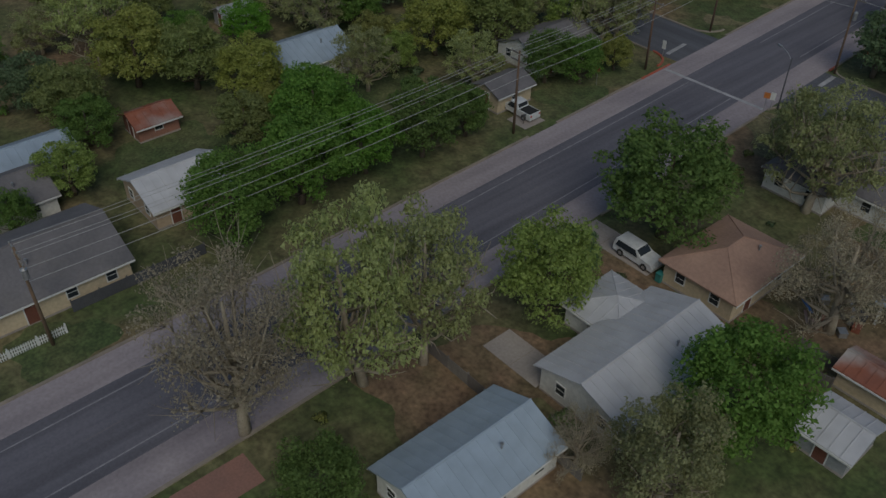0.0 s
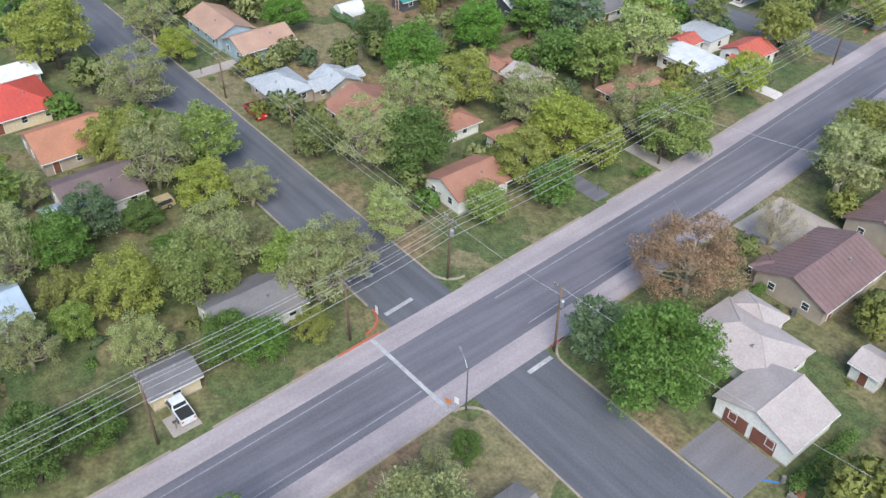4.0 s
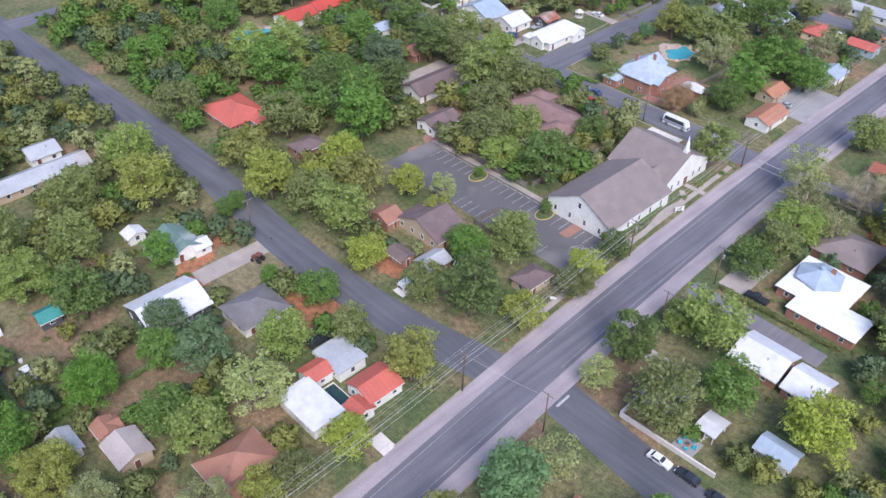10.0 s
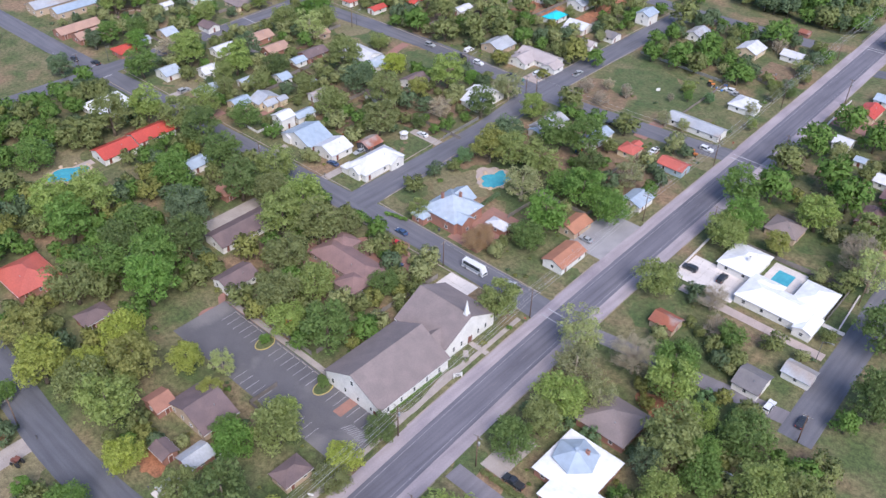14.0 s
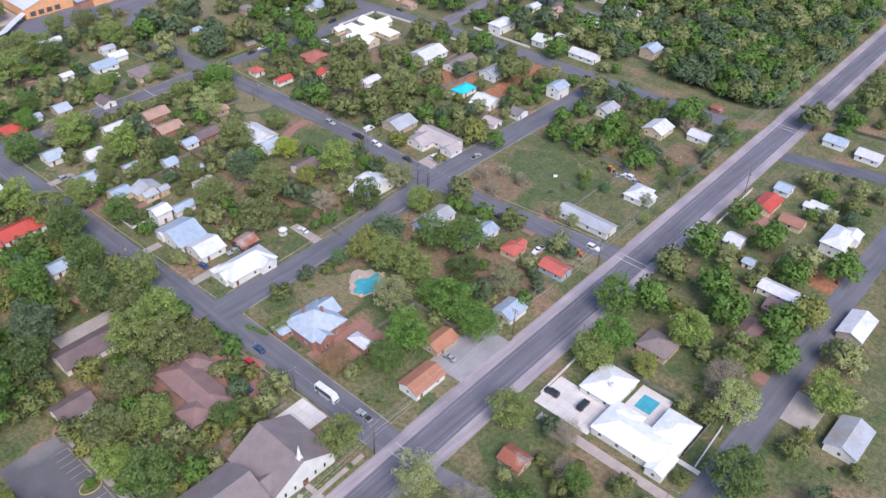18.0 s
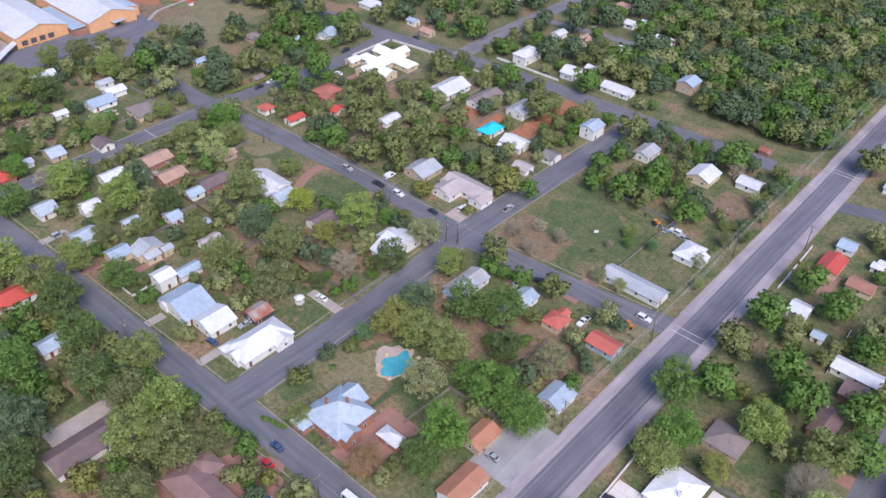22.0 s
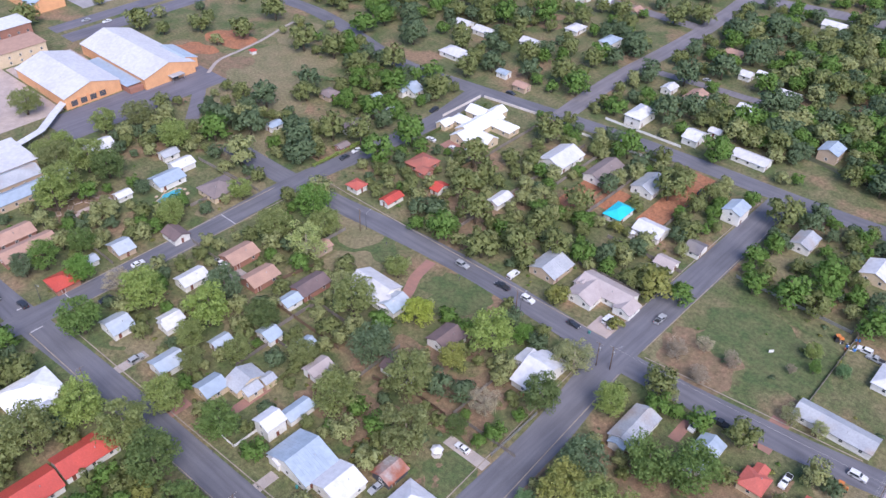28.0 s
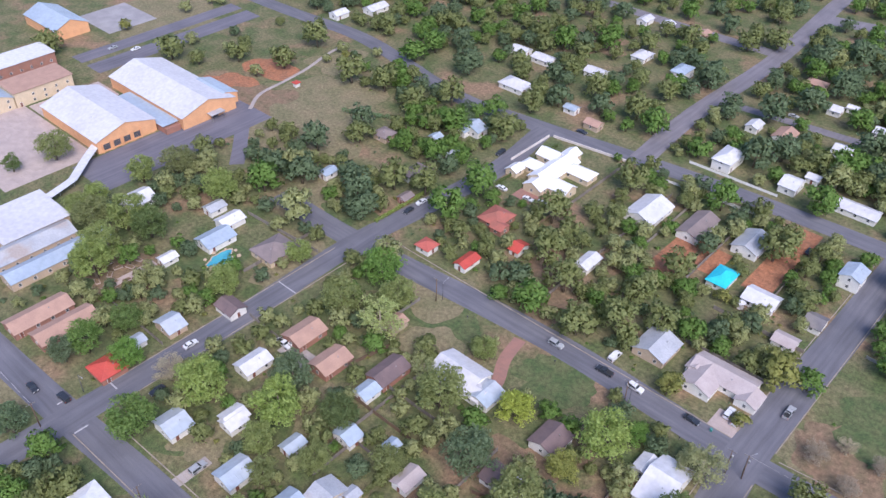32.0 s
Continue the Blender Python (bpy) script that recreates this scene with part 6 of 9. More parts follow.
house(-30.5, 91.8, 11, 6.5, "x", "flat", "white_metal", "white_wall", eave=2.9, wings=((4, 12.5, 7, 8, "y", "gable", 2.8, "bright_red"), (-6.5, 6, 4.5, 5, "y", "gable", 2.7, "bright_red"), (-6.5, 12.2, 8, 6.5, "x", "flat", 2.8, "grey_metal"), (6.5, 6.5, 4, 4, "x", "gable", 2.6, "bright_red")),
      words="courtyard house of white and bright red roofs")
house(-141.5, 406, 6.5, 10, "y", "hip", "turquoise", "white_wall", words="house covered by a bright turquoise tarpaulin roof", vents=0)


def steeple(x, y, z):
    root = new("steeple")
    mesh_object("base", *box_data(-0.9, -0.9, -2.5, 0.9, 0.9, 1.6), "trim_white", root)
    mesh_object("belfry", *box_data(-0.65, -0.65, 1.6, 0.65, 0.65, 3.0), "trim_white", root)
    mesh_object("spire", *tube_data([(0, 0, 3.0), (0, 0, 7.2)], [0.75, 0.03], 8), "trim_white", root)
    root.parent = church
    root.location = (x, y, z)


steeple(6.1, 23.5, 7.0)
pavilion = mesh_object("pavilion_roof", *joined([tube_data([(0, 0, 0), (0, 0, 0.25)], [5.6, 5.6], 6), tube_data([(0, 0, 0.25), (0, 0, 2.1)], [5.6, 0.5], 6), tube_data([(0, 0, 2.0), (0, 0, 2.8)], [0.55, 0.55], 8)]), "blue_metal", star, "pale blue hexagonal roof lantern")
pavilion.location = (-1.5, 1.0, 3.7)
for i in range(4):
    add_window(church, pose(-7.2 + 4.6 * i, -12.25, 1.3), 0.9, 1.5)
for i in range(5):
    add_window(church, pose(9.75, -9.5 + 4.6 * i, 1.2, 0, 0, 90), 0.9, 1.7)
add_window(church, pose(0, -12.25, 5.4), 1.0, 1.6)
add_door(church, pose(8.2, -12.25, 0.1), 1.6, 2.2, "brown_paint")
add_door(church, pose(7.5, 23.5, 0.1, 0, 0, 90), 1.8, 2.3, "brown_paint")
for i in (-6.5, -3.4, 3.4, 6.5):
    add_window(church, pose(7.5, 23.5 + i, 1.1, 0, 0, 90), 0.9, 1.7)


def garage_door(parent, m, w=2.8, h=2.2, material="brown_paint"):
    rows = [box_data(-w / 2, -0.06, 0.02 + i * h / 4, w / 2, 0.02, (i + 1) * h / 4 - 0.03) for i in range(4)]
    return child("garage_door", shared(("garage_door", w, material), lambda: (*joined(rows), material)), parent, m)


for i in range(4):
    garage_door(school_a, pose(22.5, -9.5 + i * 4.6, 0.9, 0, 0, 90), 3.0, 2.6, "dark_wall")
    for k in (-1, 1):
        mesh_object("pier", *box_data(22.5, -9.5 + i * 4.6 + k * 1.9 - 0.25, 0, 22.9, -9.5 + i * 4.6 + k * 1.9 + 0.25, 4.4), "orange_wall", school_a)
garage_door(school_b, pose(28.5, 2.0, 0.1, 0, 0, 90), 3.4, 2.8, "dark_wall")
mesh_object("entrance_canopy", *box_data(28.5, -1.5, 3.1, 32.0, 5.5, 3.35), "grey_metal", school_b)
for y in (-1.0, 5.0):
    mesh_object("canopy_post", *box_data(31.5, y - 0.1, -0.05, 31.7, y + 0.1, 3.1), "steel", school_b)
mesh_object("link_wall", *box_data(18.0, -20.8, -0.1, 27.0, -14.0, 2.6), "brick_wall", school_b)


corner = house(22.6, 35.2, 11.5, 8.5, "x", "hip", "pink_shingle", "white_wall", pitch=0.36, wings=((8.3, -6.4, 9.6, 8.4, "y", "gable", 2.9), (-2.5, 5.2, 6.0, 4.0, "y", "hip", 2.7)), words="white corner house with a pale pinkish roof and garage")
for gx in (6.3, 9.9):
    garage_door(corner, pose(gx, -10.6, 0.05), 3.0, 2.2)


def chimney(parent, x, y, z, h=1.6, material="brick_wall"):
    """A stack with a wider cap and a dark flue."""
    c = mesh_object("chimney", *joined([box_data(-0.45, -0.3, -1.6, 0.45, 0.3, h), box_data(-0.53, -0.38, h, 0.53, 0.38, h + 0.14)]), material, parent)
    c.location = (x, y, z)
    f = mesh_object("flue", *box_data(-0.25, -0.14, h + 0.14, 0.25, 0.14, h + 0.24), "dark_wall", c)
    return c


grey_corner = house(29, -7, 16, 9, "x", "hip", "grey_shingle", "white_wall", pitch=0.36, wings=((-8.6, -3.2, 7, 8, "y", "hip", 2.8), (5.0, 5.6, 6, 5.5, "y", "gable", 2.75), (-5.8, 4.2, 4.5, 3.2, "y", "gable", 2.75)),
                    words="low white corner house with grey shingle roof and brick chimney", vents=2)
chimney(grey_corner, -1.2, 0.6, 4.3)
garage_door(grey_corner, pose(5.0, 8.35, 0.05, 0, 0, 180), 3.0, 2.2, "brown_paint")
chimney(star, 0.5, 2.5, 4.4, 1.5)
chimney(vict, 1.5, 2.0, 7.6, 1.8)
chimney(vict, -2.5, -2.0, 7.6, 1.8)
chimney(villa, 2.0, -2.5, 4.8, 1.2, "white_wall")


# ---- trees that stand apart, from south to north ----
plant(-25.9, -78.8, 2.5, "green")
plant(-12.4, -62.4, 5.4, "green", 9.5)
plant(-12.6, -54.2, 5.8, "green", 10.5)
plant(-13.0, -45.6, 4.8, "green", 9.0)
plant(-11.6, -38.6, 5.0, "green", 9.5)
plant(-11.8, -31.8, 3.6, "green", 6.5)
plant(19.8, -73.5, 3.6, "green")
plant(10.3, -74.4, 6.6, "bare", 18.5)
plant(12.1, -64.4, 5.8, "pale", 19.0)
plant(13.5, -59.2, 5.2, "pale", 16.5)
plant(16.3, -47.3, 5.0, "olive", 11.5)
plant(14.1, -40.9, 2.3, "dark", 5.6)
plant(-29.3, -71.7, 3.7, "olive")
plant(-49.4, -68.4, 4.4, "dark")
plant(-37.9, -66.3, 4.0, "green")
plant(29.0, -57.8, 2.8, "bare", 6.6)
plant(-56.0, -57.4, 5.9, "pale", 13.8)
plant(-47.9, -55.9, 6.2, "yellow")
plant(34.9, -55.4, 4.9, "pale", 11.6)
plant(-42.5, -50.4, 5.2, "olive")
plant(-28.6, -48.4, 3.2, "yellow")
plant(-19.8, -47.0, 5.5, "green")
plant(-34.3, -46.9, 4.9, "yellow")
plant(-51.7, -46.6, 3.8, "green")
plant(34.4, -46.3, 5.9, "green")
plant(-24.7, -43.9, 4.3, "green")
plant(-28.1, -33.9, 4.0, "pale", 9.3)
plant(-45.2, -30.0, 5.0, "pale", 11.7)
plant(15.3, -29.7, 7.5, "green")
plant(-61.1, -29.1, 5.6, "olive")
plant(-36.2, -26.8, 3.5, "yellow")
plant(33.6, -29.5, 6.4, "bare", 13.0)
plant(-44.4, -24.5, 4.8, "green")
plant(-20.3, -22.8, 3.5, "pale", 8.3)
plant(-30.7, -20.5, 5.5, "yellow")
plant(-48.4, -18.9, 4.8, "dark")
plant(-15.3, -14.8, 3.7, "green")
plant(22.5, -14.8, 6.4, "pale", 15.0)
plant(-26.6, -12.8, 5.5, "olive")
plant(-12.2, -11.4, 3.5, "green")
plant(16.1, -8.6, 3.3, "pale", 7.7)
plant(-65.3, -7.4, 6.1, "yellow")
plant(-30.3, -7.3, 5.3, "pale", 12.5)
plant(-54.9, -6.2, 5.7, "pale", 13.4)
plant(-11.8, -5.0, 2.7, "yellow")
plant(-104.6, -4.1, 7.5, "yellow")
plant(-44.6, -3.2, 5.0, "yellow")
plant(13.5, -1.7, 2.1, "green")
plant(-23.4, -1.1, 4.4, "olive")
plant(-18.1, -0.5, 5.1, "pale", 12.0)
plant(-80.7, 2.9, 6.7, "pale")
plant(-56.8, 2.9, 6.0, "olive")
plant(-42.0, 2.9, 3.9, "pale")
plant(-18.0, 2.9, 5.3, "pale")
plant(-105.2, 15.2, 5.2, "pale")
plant(-93.3, 15.2, 4.3, "yellow")
plant(-23.1, 15.0, 4.3, "pale")
plant(20.6, 19.8, 7.2, "green")
plant(-47.7, 18.0, 4.4, "olive")
plant(11.7, 20.1, 4.4, "dark")
plant(-40.7, 23.5, 6.4, "pale")
plant(-34.5, 27.6, 6.5, "green")
plant(-18.1, 28.4, 3.8, "olive")
plant(-111.1, 35.7, 7.5, "olive")
plant(-45.9, 37.2, 6.1, "pale")
plant(-92.8, 38.1, 5.1, "green")
plant(-14.4, 38.1, 4.1, "green")
plant(10.9, 38.5, 7.5, "brown")
plant(-22.2, 39.0, 5.8, "yellow")
plant(-124.0, 41.8, 7.5, "olive")
plant(-58.3, 45.1, 6.7, "green")
plant(-147.2, 46.7, 7.5, "green")
plant(-74.3, 47.6, 4.2, "green")
plant(-47.3, 48.3, 6.4, "yellow")
plant(-23.5, 50.0, 6.2, "yellow")
plant(-17.5, 50.9, 3.9, "yellow")
plant(-32.7, 50.9, 6.0, "pale")
plant(-81.5, 53.2, 3.2, "green")
plant(-111.1, 54.4, 7.5, "dark")
plant(-11.7, 54.9, 1.7, "bush_green")
plant(11.5, 56.8, 4.2, "bare")
plant(-128.1, 62.3, 7.5, "olive")
plant(-13.8, 63.8, 7.0, "olive")
plant(-60.7, 63.8, 6.0, "green")
plant(-161.1, 64.7, 7.5, "green")
plant(-99.8, 65.0, 7.5, "olive")
plant(-21.2, 65.1, 6.0, "pale")
plant(-114.2, 67.2, 7.5, "olive")
plant(-46.2, 70.8, 6.0, "green")
plant(-36.8, 72.0, 5.7, "olive")
plant(-84.5, 72.6, 6.6, "green")
plant(-19.6, 73.7, 4.3, "yellow")
plant(30.3, 75.4, 5.3, "pale")
plant(10.2, 76.1, 7.0, "pale")
plant(-150.1, 76.3, 6.0, "green")
plant(-60.3, 77.1, 5.0, "green")
plant(-103.7, 79.9, 7.2, "olive")
plant(-19.8, 80.2, 4.7, "olive")
plant(-54.3, 83.1, 6.0, "dark")
plant(5.7, 83.6, 3.9, "olive")
plant(-38.6, 84.7, 7.2, "pale")
plant(11.2, 85.0, 4.8, "olive")
plant(31.6, 87.3, 5.6, "pale")
plant(-122.7, 87.9, 7.5, "olive")
plant(24.7, 89.9, 7.5, "pale")
plant(-18.5, 91.6, 4.7, "yellow")
plant(5.5, 92.0, 5.0, "yellow")
plant(-89.0, 93.3, 4.2, "green")
plant(14.6, 96.6, 5.1, "olive")
plant(-47.2, 98.1, 6.1, "olive")
plant(30.1, 102.1, 6.1, "pale")
plant(-111.8, 104.3, 7.5, "yellow")
plant(9.0, 105.0, 6.4, "dark")
plant(-131.0, 107.4, 7.5, "olive")
plant(-66.5, 107.8, 2.7, "green")
plant(-23.8, 111.3, 6.5, "yellow")
plant(-55.1, 111.9, 5.3, "green")
plant(10.9, 113.4, 5.5, "pale")
plant(31.2, 116.1, 5.4, "green")
plant(-96.2, 114.8, 3.1, "green")
plant(-57.2, 126.3, 4.9, "yellow")
plant(-95.1, 127.5, 7.5, "yellow")
plant(-40.0, 130.1, 5.4, "olive")
plant(-112.0, 130.5, 7.5, "yellow")
plant(-145.0, 131.0, 7.5, "olive")
plant(-70.6, 131.9, 7.5, "olive")
plant(-83.4, 132.4, 7.5, "olive")
plant(-29.1, 133.5, 7.5, "green")
plant(2.3, 136.8, 4.4, "pale")
plant(17.2, 137.8, 7.3, "olive")
plant(-20.1, 139.9, 5.3, "yellow")
plant(-181.0, 140.6, 7.5, "green")
plant(-81.9, 144.9, 7.5, "yellow")
plant(-42.3, 146.5, 5.7, "green")
plant(-91.1, 147.7, 6.5, "yellow")
plant(1.4, 147.9, 5.9, "green")
plant(-117.0, 148.4, 7.5, "olive")
plant(22.7, 150.6, 6.0, "green")
plant(39.6, 152.7, 7.5, "yellow")
plant(-72.7, 154.4, 4.8, "yellow")
plant(-18.4, 155.0, 4.9, "olive")
plant(-37.1, 155.3, 6.9, "olive")
plant(-119.0, 159.4, 7.5, "green")
plant(-144.6, 161.9, 7.5, "green")
plant(4.4, 162.2, 4.5, "olive")
plant(-101.5, 162.3, 7.5, "green")
plant(11.9, 163.0, 7.5, "olive")
plant(-158.2, 163.6, 7.5, "olive")
plant(-126.1, 167.7, 7.5, "green")
plant(-110.8, 169.9, 7.5, "green")
plant(-225.3, 171.5, 7.5, "green")
plant(-20.4, 172.3, 4.5, "green")
plant(41.2, 172.9, 2.6, "green")
plant(-191.5, 173.9, 7.5, "green")
plant(-152.7, 173.9, 7.5, "olive")
plant(-130.4, 176.5, 7.5, "green")
plant(-65.4, 180.7, 6.4, "olive")
plant(-114.4, 183.2, 7.5, "green")
plant(-52.8, 184.5, 7.2, "green")
plant(-73.9, 185.1, 7.5, "olive")
plant(54.5, 185.8, 7.5, "dark")
plant(-124.4, 190.2, 7.5, "dark")
plant(5.0, 190.7, 6.0, "green")
plant(41.3, 190.9, 7.5, "olive")
plant(-70.8, 195.1, 6.8, "olive")
plant(-86.1, 197.4, 7.5, "olive")
plant(-148.4, 199.6, 7.5, "green")
plant(5.9, 199.6, 5.1, "olive")
plant(0.4, 202.8, 2.4, "bush_dark")
plant(9.4, 204.5, 2.6, "bush_dark")
plant(-194.0, 204.9, 7.5, "olive")
plant(59.4, 205.6, 6.9, "pale")
plant(15.9, 206.1, 2.9, "bush_dark")
plant(31.0, 206.7, 4.4, "dark")
plant(-100.1, 208.0, 7.5, "olive")
plant(5.0, 208.4, 7.5, "olive")
plant(-58.0, 209.9, 5.1, "green")
plant(42.2, 210.1, 5.9, "green")
plant(-125.6, 211.5, 7.5, "green")
plant(-89.2, 212.7, 7.5, "olive")
plant(32.5, 213.3, 7.5, "olive")
plant(54.2, 215.3, 6.5, "olive")
plant(-252.0, 215.8, 5.4, "dark")
plant(-115.1, 216.5, 7.5, "olive")
plant(39.2, 217.1, 4.4, "green")
plant(-86.0, 222.4, 5.0, "olive")
plant(60.8, 218.0, 5.8, "olive")
plant(-103.1, 219.2, 7.5, "olive")
plant(-194.1, 219.2, 7.5, "olive")
plant(-145.9, 219.4, 7.5, "green")
plant(1.6, 220.3, 6.9, "pale")
plant(30.3, 221.4, 3.0, "bush_dark")
plant(-163.4, 222.7, 7.5, "green")
plant(-180.4, 223.3, 7.5, "olive")
plant(-126.4, 225.6, 7.5, "olive")
plant(34.2, 226.9, 4.5, "olive")
plant(44.6, 228.0, 7.5, "green")
plant(-3.2, 229.1, 7.5, "pale")
plant(24.2, 230.1, 7.2, "olive")
plant(30.7, 230.4, 3.1, "bush_dark")
plant(11.5, 232.2, 6.5, "bare")
plant(-181.5, 237.5, 5.9, "olive")
plant(30.5, 235.9, 3.2, "bush_dark")
plant(-227.4, 238.0, 7.5, "green")
plant(-77.0, 244.2, 3.8, "olive")
plant(-266.9, 238.8, 4.8, "dark")
plant(-53.0, 244.6, 4.7, "brown")
plant(-164.0, 242.2, 6.6, "green", 9.5)
plant(20.7, 238.2, 6.4, "green")
plant(-265.4, 245.4, 5.8, "green")
plant(-52.1, 246.5, 5.2, "brown")
plant(-251.2, 250.8, 5.1, "green")
plant(-189.7, 251.5, 4.4, "olive")
plant(-41.3, 255.6, 5.9, "green")
plant(-237.6, 255.9, 5.4, "bare")
plant(-197.9, 257.0, 4.9, "olive")
plant(26.1, 257.6, 4.2, "green")
plant(-223.3, 257.8, 7.5, "olive")
plant(64.2, 258.5, 7.5, "green")
plant(-266.0, 258.8, 5.5, "green")
plant(20.4, 259.4, 3.9, "bare")
plant(-183.5, 262.7, 4.9, "olive")
plant(-1.6, 264.1, 7.0, "olive")
plant(-41.9, 265.1, 7.5, "green")
plant(-294.9, 265.2, 7.5, "olive")
plant(-202.3, 266.2, 7.5, "olive")
plant(14.3, 268.8, 5.2, "bare")
plant(-147.4, 269.9, 7.1, "olive")
plant(-300.4, 272.0, 7.5, "olive")
plant(-123.9, 272.3, 7.5, "olive")
plant(-58.9, 274.8, 7.5, "pale")
plant(-169.1, 275.8, 5.2, "olive")
plant(-209.3, 277.1, 6.5, "dark")
plant(-377.5, 277.1, 3.9, "green")
plant(-190.3, 277.6, 6.3, "green")
plant(-321.1, 278.9, 7.5, "olive")
plant(-88.1, 279.5, 3.4, "dark")
plant(56.0, 283.9, 7.5, "green")
plant(-31.2, 284.9, 7.5, "green")
plant(-42.9, 285.5, 7.5, "green")
plant(-82.0, 286.6, 7.0, "yellow")
plant(-51.1, 286.9, 6.4, "green")
plant(-311.3, 287.0, 7.4, "olive")
plant(-117.0, 287.0, 3.6, "green")
plant(-136.2, 287.6, 7.1, "olive")
plant(-334.1, 288.5, 5.2, "olive")
plant(-257.3, 288.8, 6.2, "olive")
plant(-74.0, 289.2, 6.3, "olive")
plant(-63.0, 290.0, 7.3, "olive")
plant(-301.6, 290.3, 7.5, "green")
plant(-154.4, 290.7, 7.5, "dark")
plant(-373.8, 292.8, 7.5, "olive")
plant(-115.5, 297.0, 5.2, "bare")
plant(-83.2, 298.1, 7.5, "dark")
plant(2.3, 298.9, 7.5, "olive")
plant(-172.8, 300.2, 7.5, "olive")
plant(-51.3, 302.6, 5.8, "green")
plant(-134.1, 304.0, 5.0, "yellow")
plant(-184.9, 306.2, 4.3, "pale")
plant(17.0, 306.3, 4.3, "yellow")
plant(44.1, 307.4, 7.5, "pale")
plant(-36.9, 307.6, 6.3, "pale")
plant(3.8, 307.8, 7.5, "green")
plant(-334.4, 307.8, 6.0, "olive")
plant(-69.9, 308.2, 7.5, "green")
plant(-105.3, 309.0, 5.9, "green")
plant(-206.9, 310.0, 7.5, "pale")
plant(-224.2, 310.0, 7.5, "olive")
plant(-155.4, 311.5, 5.7, "yellow")
plant(36.8, 313.5, 6.9, "bare")
plant(-60.4, 313.5, 7.5, "green")
plant(-252.0, 316.8, 5.1, "olive")
plant(-130.9, 317.8, 7.5, "olive")
plant(-330.4, 320.9, 7.5, "olive")
plant(-89.8, 321.1, 5.0, "olive")
plant(-303.4, 321.3, 7.5, "olive")
plant(-212.0, 322.1, 6.6, "olive")
plant(-5.4, 322.6, 7.5, "green")
plant(-176.1, 323.8, 4.4, "olive")
plant(20.1, 325.9, 7.5, "olive")
plant(36.2, 327.3, 7.5, "olive")
plant(-125.9, 327.6, 3.7, "green")
plant(-107.0, 328.0, 6.7, "pale")
plant(61.7, 328.6, 7.1, "olive")
plant(-224.5, 329.4, 7.5, "green")
plant(-77.3, 349.2, 3.6, "bare")
plant(-88.1, 354.9, 3.9, "bare")
plant(-82.5, 362.7, 3.2, "bare")
wood_tree(2.5, 331.5, 7.5, "green")
wood_tree(-272.9, 331.7, 7.5, "pale")
wood_tree(43.6, 335.4, 7.5, "green")
wood_tree(-57.4, 335.5, 5.8, "olive")
wood_tree(-295.5, 335.6, 7.5, "green")
wood_tree(-83.5, 337.3, 5.6, "olive")
wood_tree(-466.4, 339.4, 7.5, "olive")
wood_tree(23.3, 343.1, 7.5, "green")
wood_tree(-301.3, 344.4, 7.5, "dark")
wood_tree(-190.4, 347.9, 3.8, "green")
wood_tree(-129.2, 348.6, 4.2, "yellow")
wood_tree(58.9, 348.3, 6.8, "pale")
wood_tree(-289.4, 349.2, 7.5, "dark")
wood_tree(38.3, 349.4, 7.5, "green")
wood_tree(-256.3, 349.5, 7.5, "dark")
wood_tree(-179.5, 350.4, 7.5, "green")
wood_tree(15.1, 351.3, 7.5, "green")
wood_tree(-162.8, 351.5, 7.5, "olive")
wood_tree(-1.7, 351.6, 7.5, "olive")
wood_tree(-108.2, 352.5, 2.8, "yellow")
wood_tree(-265.1, 355.6, 7.5, "dark")
wood_tree(-148.1, 357.0, 4.1, "olive")
wood_tree(-190.9, 359.0, 5.5, "dark")
wood_tree(42.7, 359.3, 7.0, "yellow")
wood_tree(-154.0, 360.7, 7.5, "olive")
wood_tree(-177.5, 365.5, 6.8, "olive")
wood_tree(-303.7, 369.4, 7.4, "dark")
wood_tree(-233.0, 369.5, 7.5, "green")
wood_tree(-144.2, 369.9, 6.1, "olive")
wood_tree(-0.3, 370.0, 7.5, "green")
wood_tree(-260.5, 370.3, 6.9, "olive")
wood_tree(-135.8, 373.7, 5.3, "green")
wood_tree(-107.9, 373.9, 6.8, "yellow")
wood_tree(-191.0, 374.7, 7.5, "olive")
wood_tree(31.0, 375.5, 6.2, "green")
wood_tree(-249.2, 375.7, 6.8, "olive")
wood_tree(-419.6, 377.2, 7.5, "olive")
wood_tree(-157.0, 377.4, 6.9, "olive")
wood_tree(-109.7, 379.5, 4.2, "olive")
wood_tree(-405.1, 382.7, 4.6, "olive")
wood_tree(29.7, 385.6, 7.5, "pale")
wood_tree(-296.2, 385.9, 6.6, "olive")
wood_tree(15.6, 388.2, 6.4, "green")
wood_tree(42.0, 388.9, 7.4, "green")
wood_tree(-123.7, 389.7, 4.3, "dark")
wood_tree(-233.5, 389.9, 7.5, "green")
wood_tree(-301.9, 392.8, 6.4, "dark")
wood_tree(-203.2, 394.3, 7.5, "olive")
wood_tree(-261.6, 394.8, 6.3, "green")
wood_tree(-153.8, 396.8, 6.2, "olive")
wood_tree(-136.8, 396.8, 3.0, "yellow")
wood_tree(2.9, 397.5, 6.6, "green")
wood_tree(-394.1, 397.9, 6.0, "olive")
wood_tree(-84.3, 398.6, 4.9, "green")
wood_tree(-72.7, 401.1, 7.0, "green")
wood_tree(-65.1, 401.9, 5.5, "olive")
wood_tree(-46.6, 403.8, 6.9, "green")
wood_tree(-372.8, 408.4, 6.5, "olive")
wood_tree(-115.0, 411.2, 5.2, "olive")
wood_tree(-67.0, 415.5, 7.2, "green")
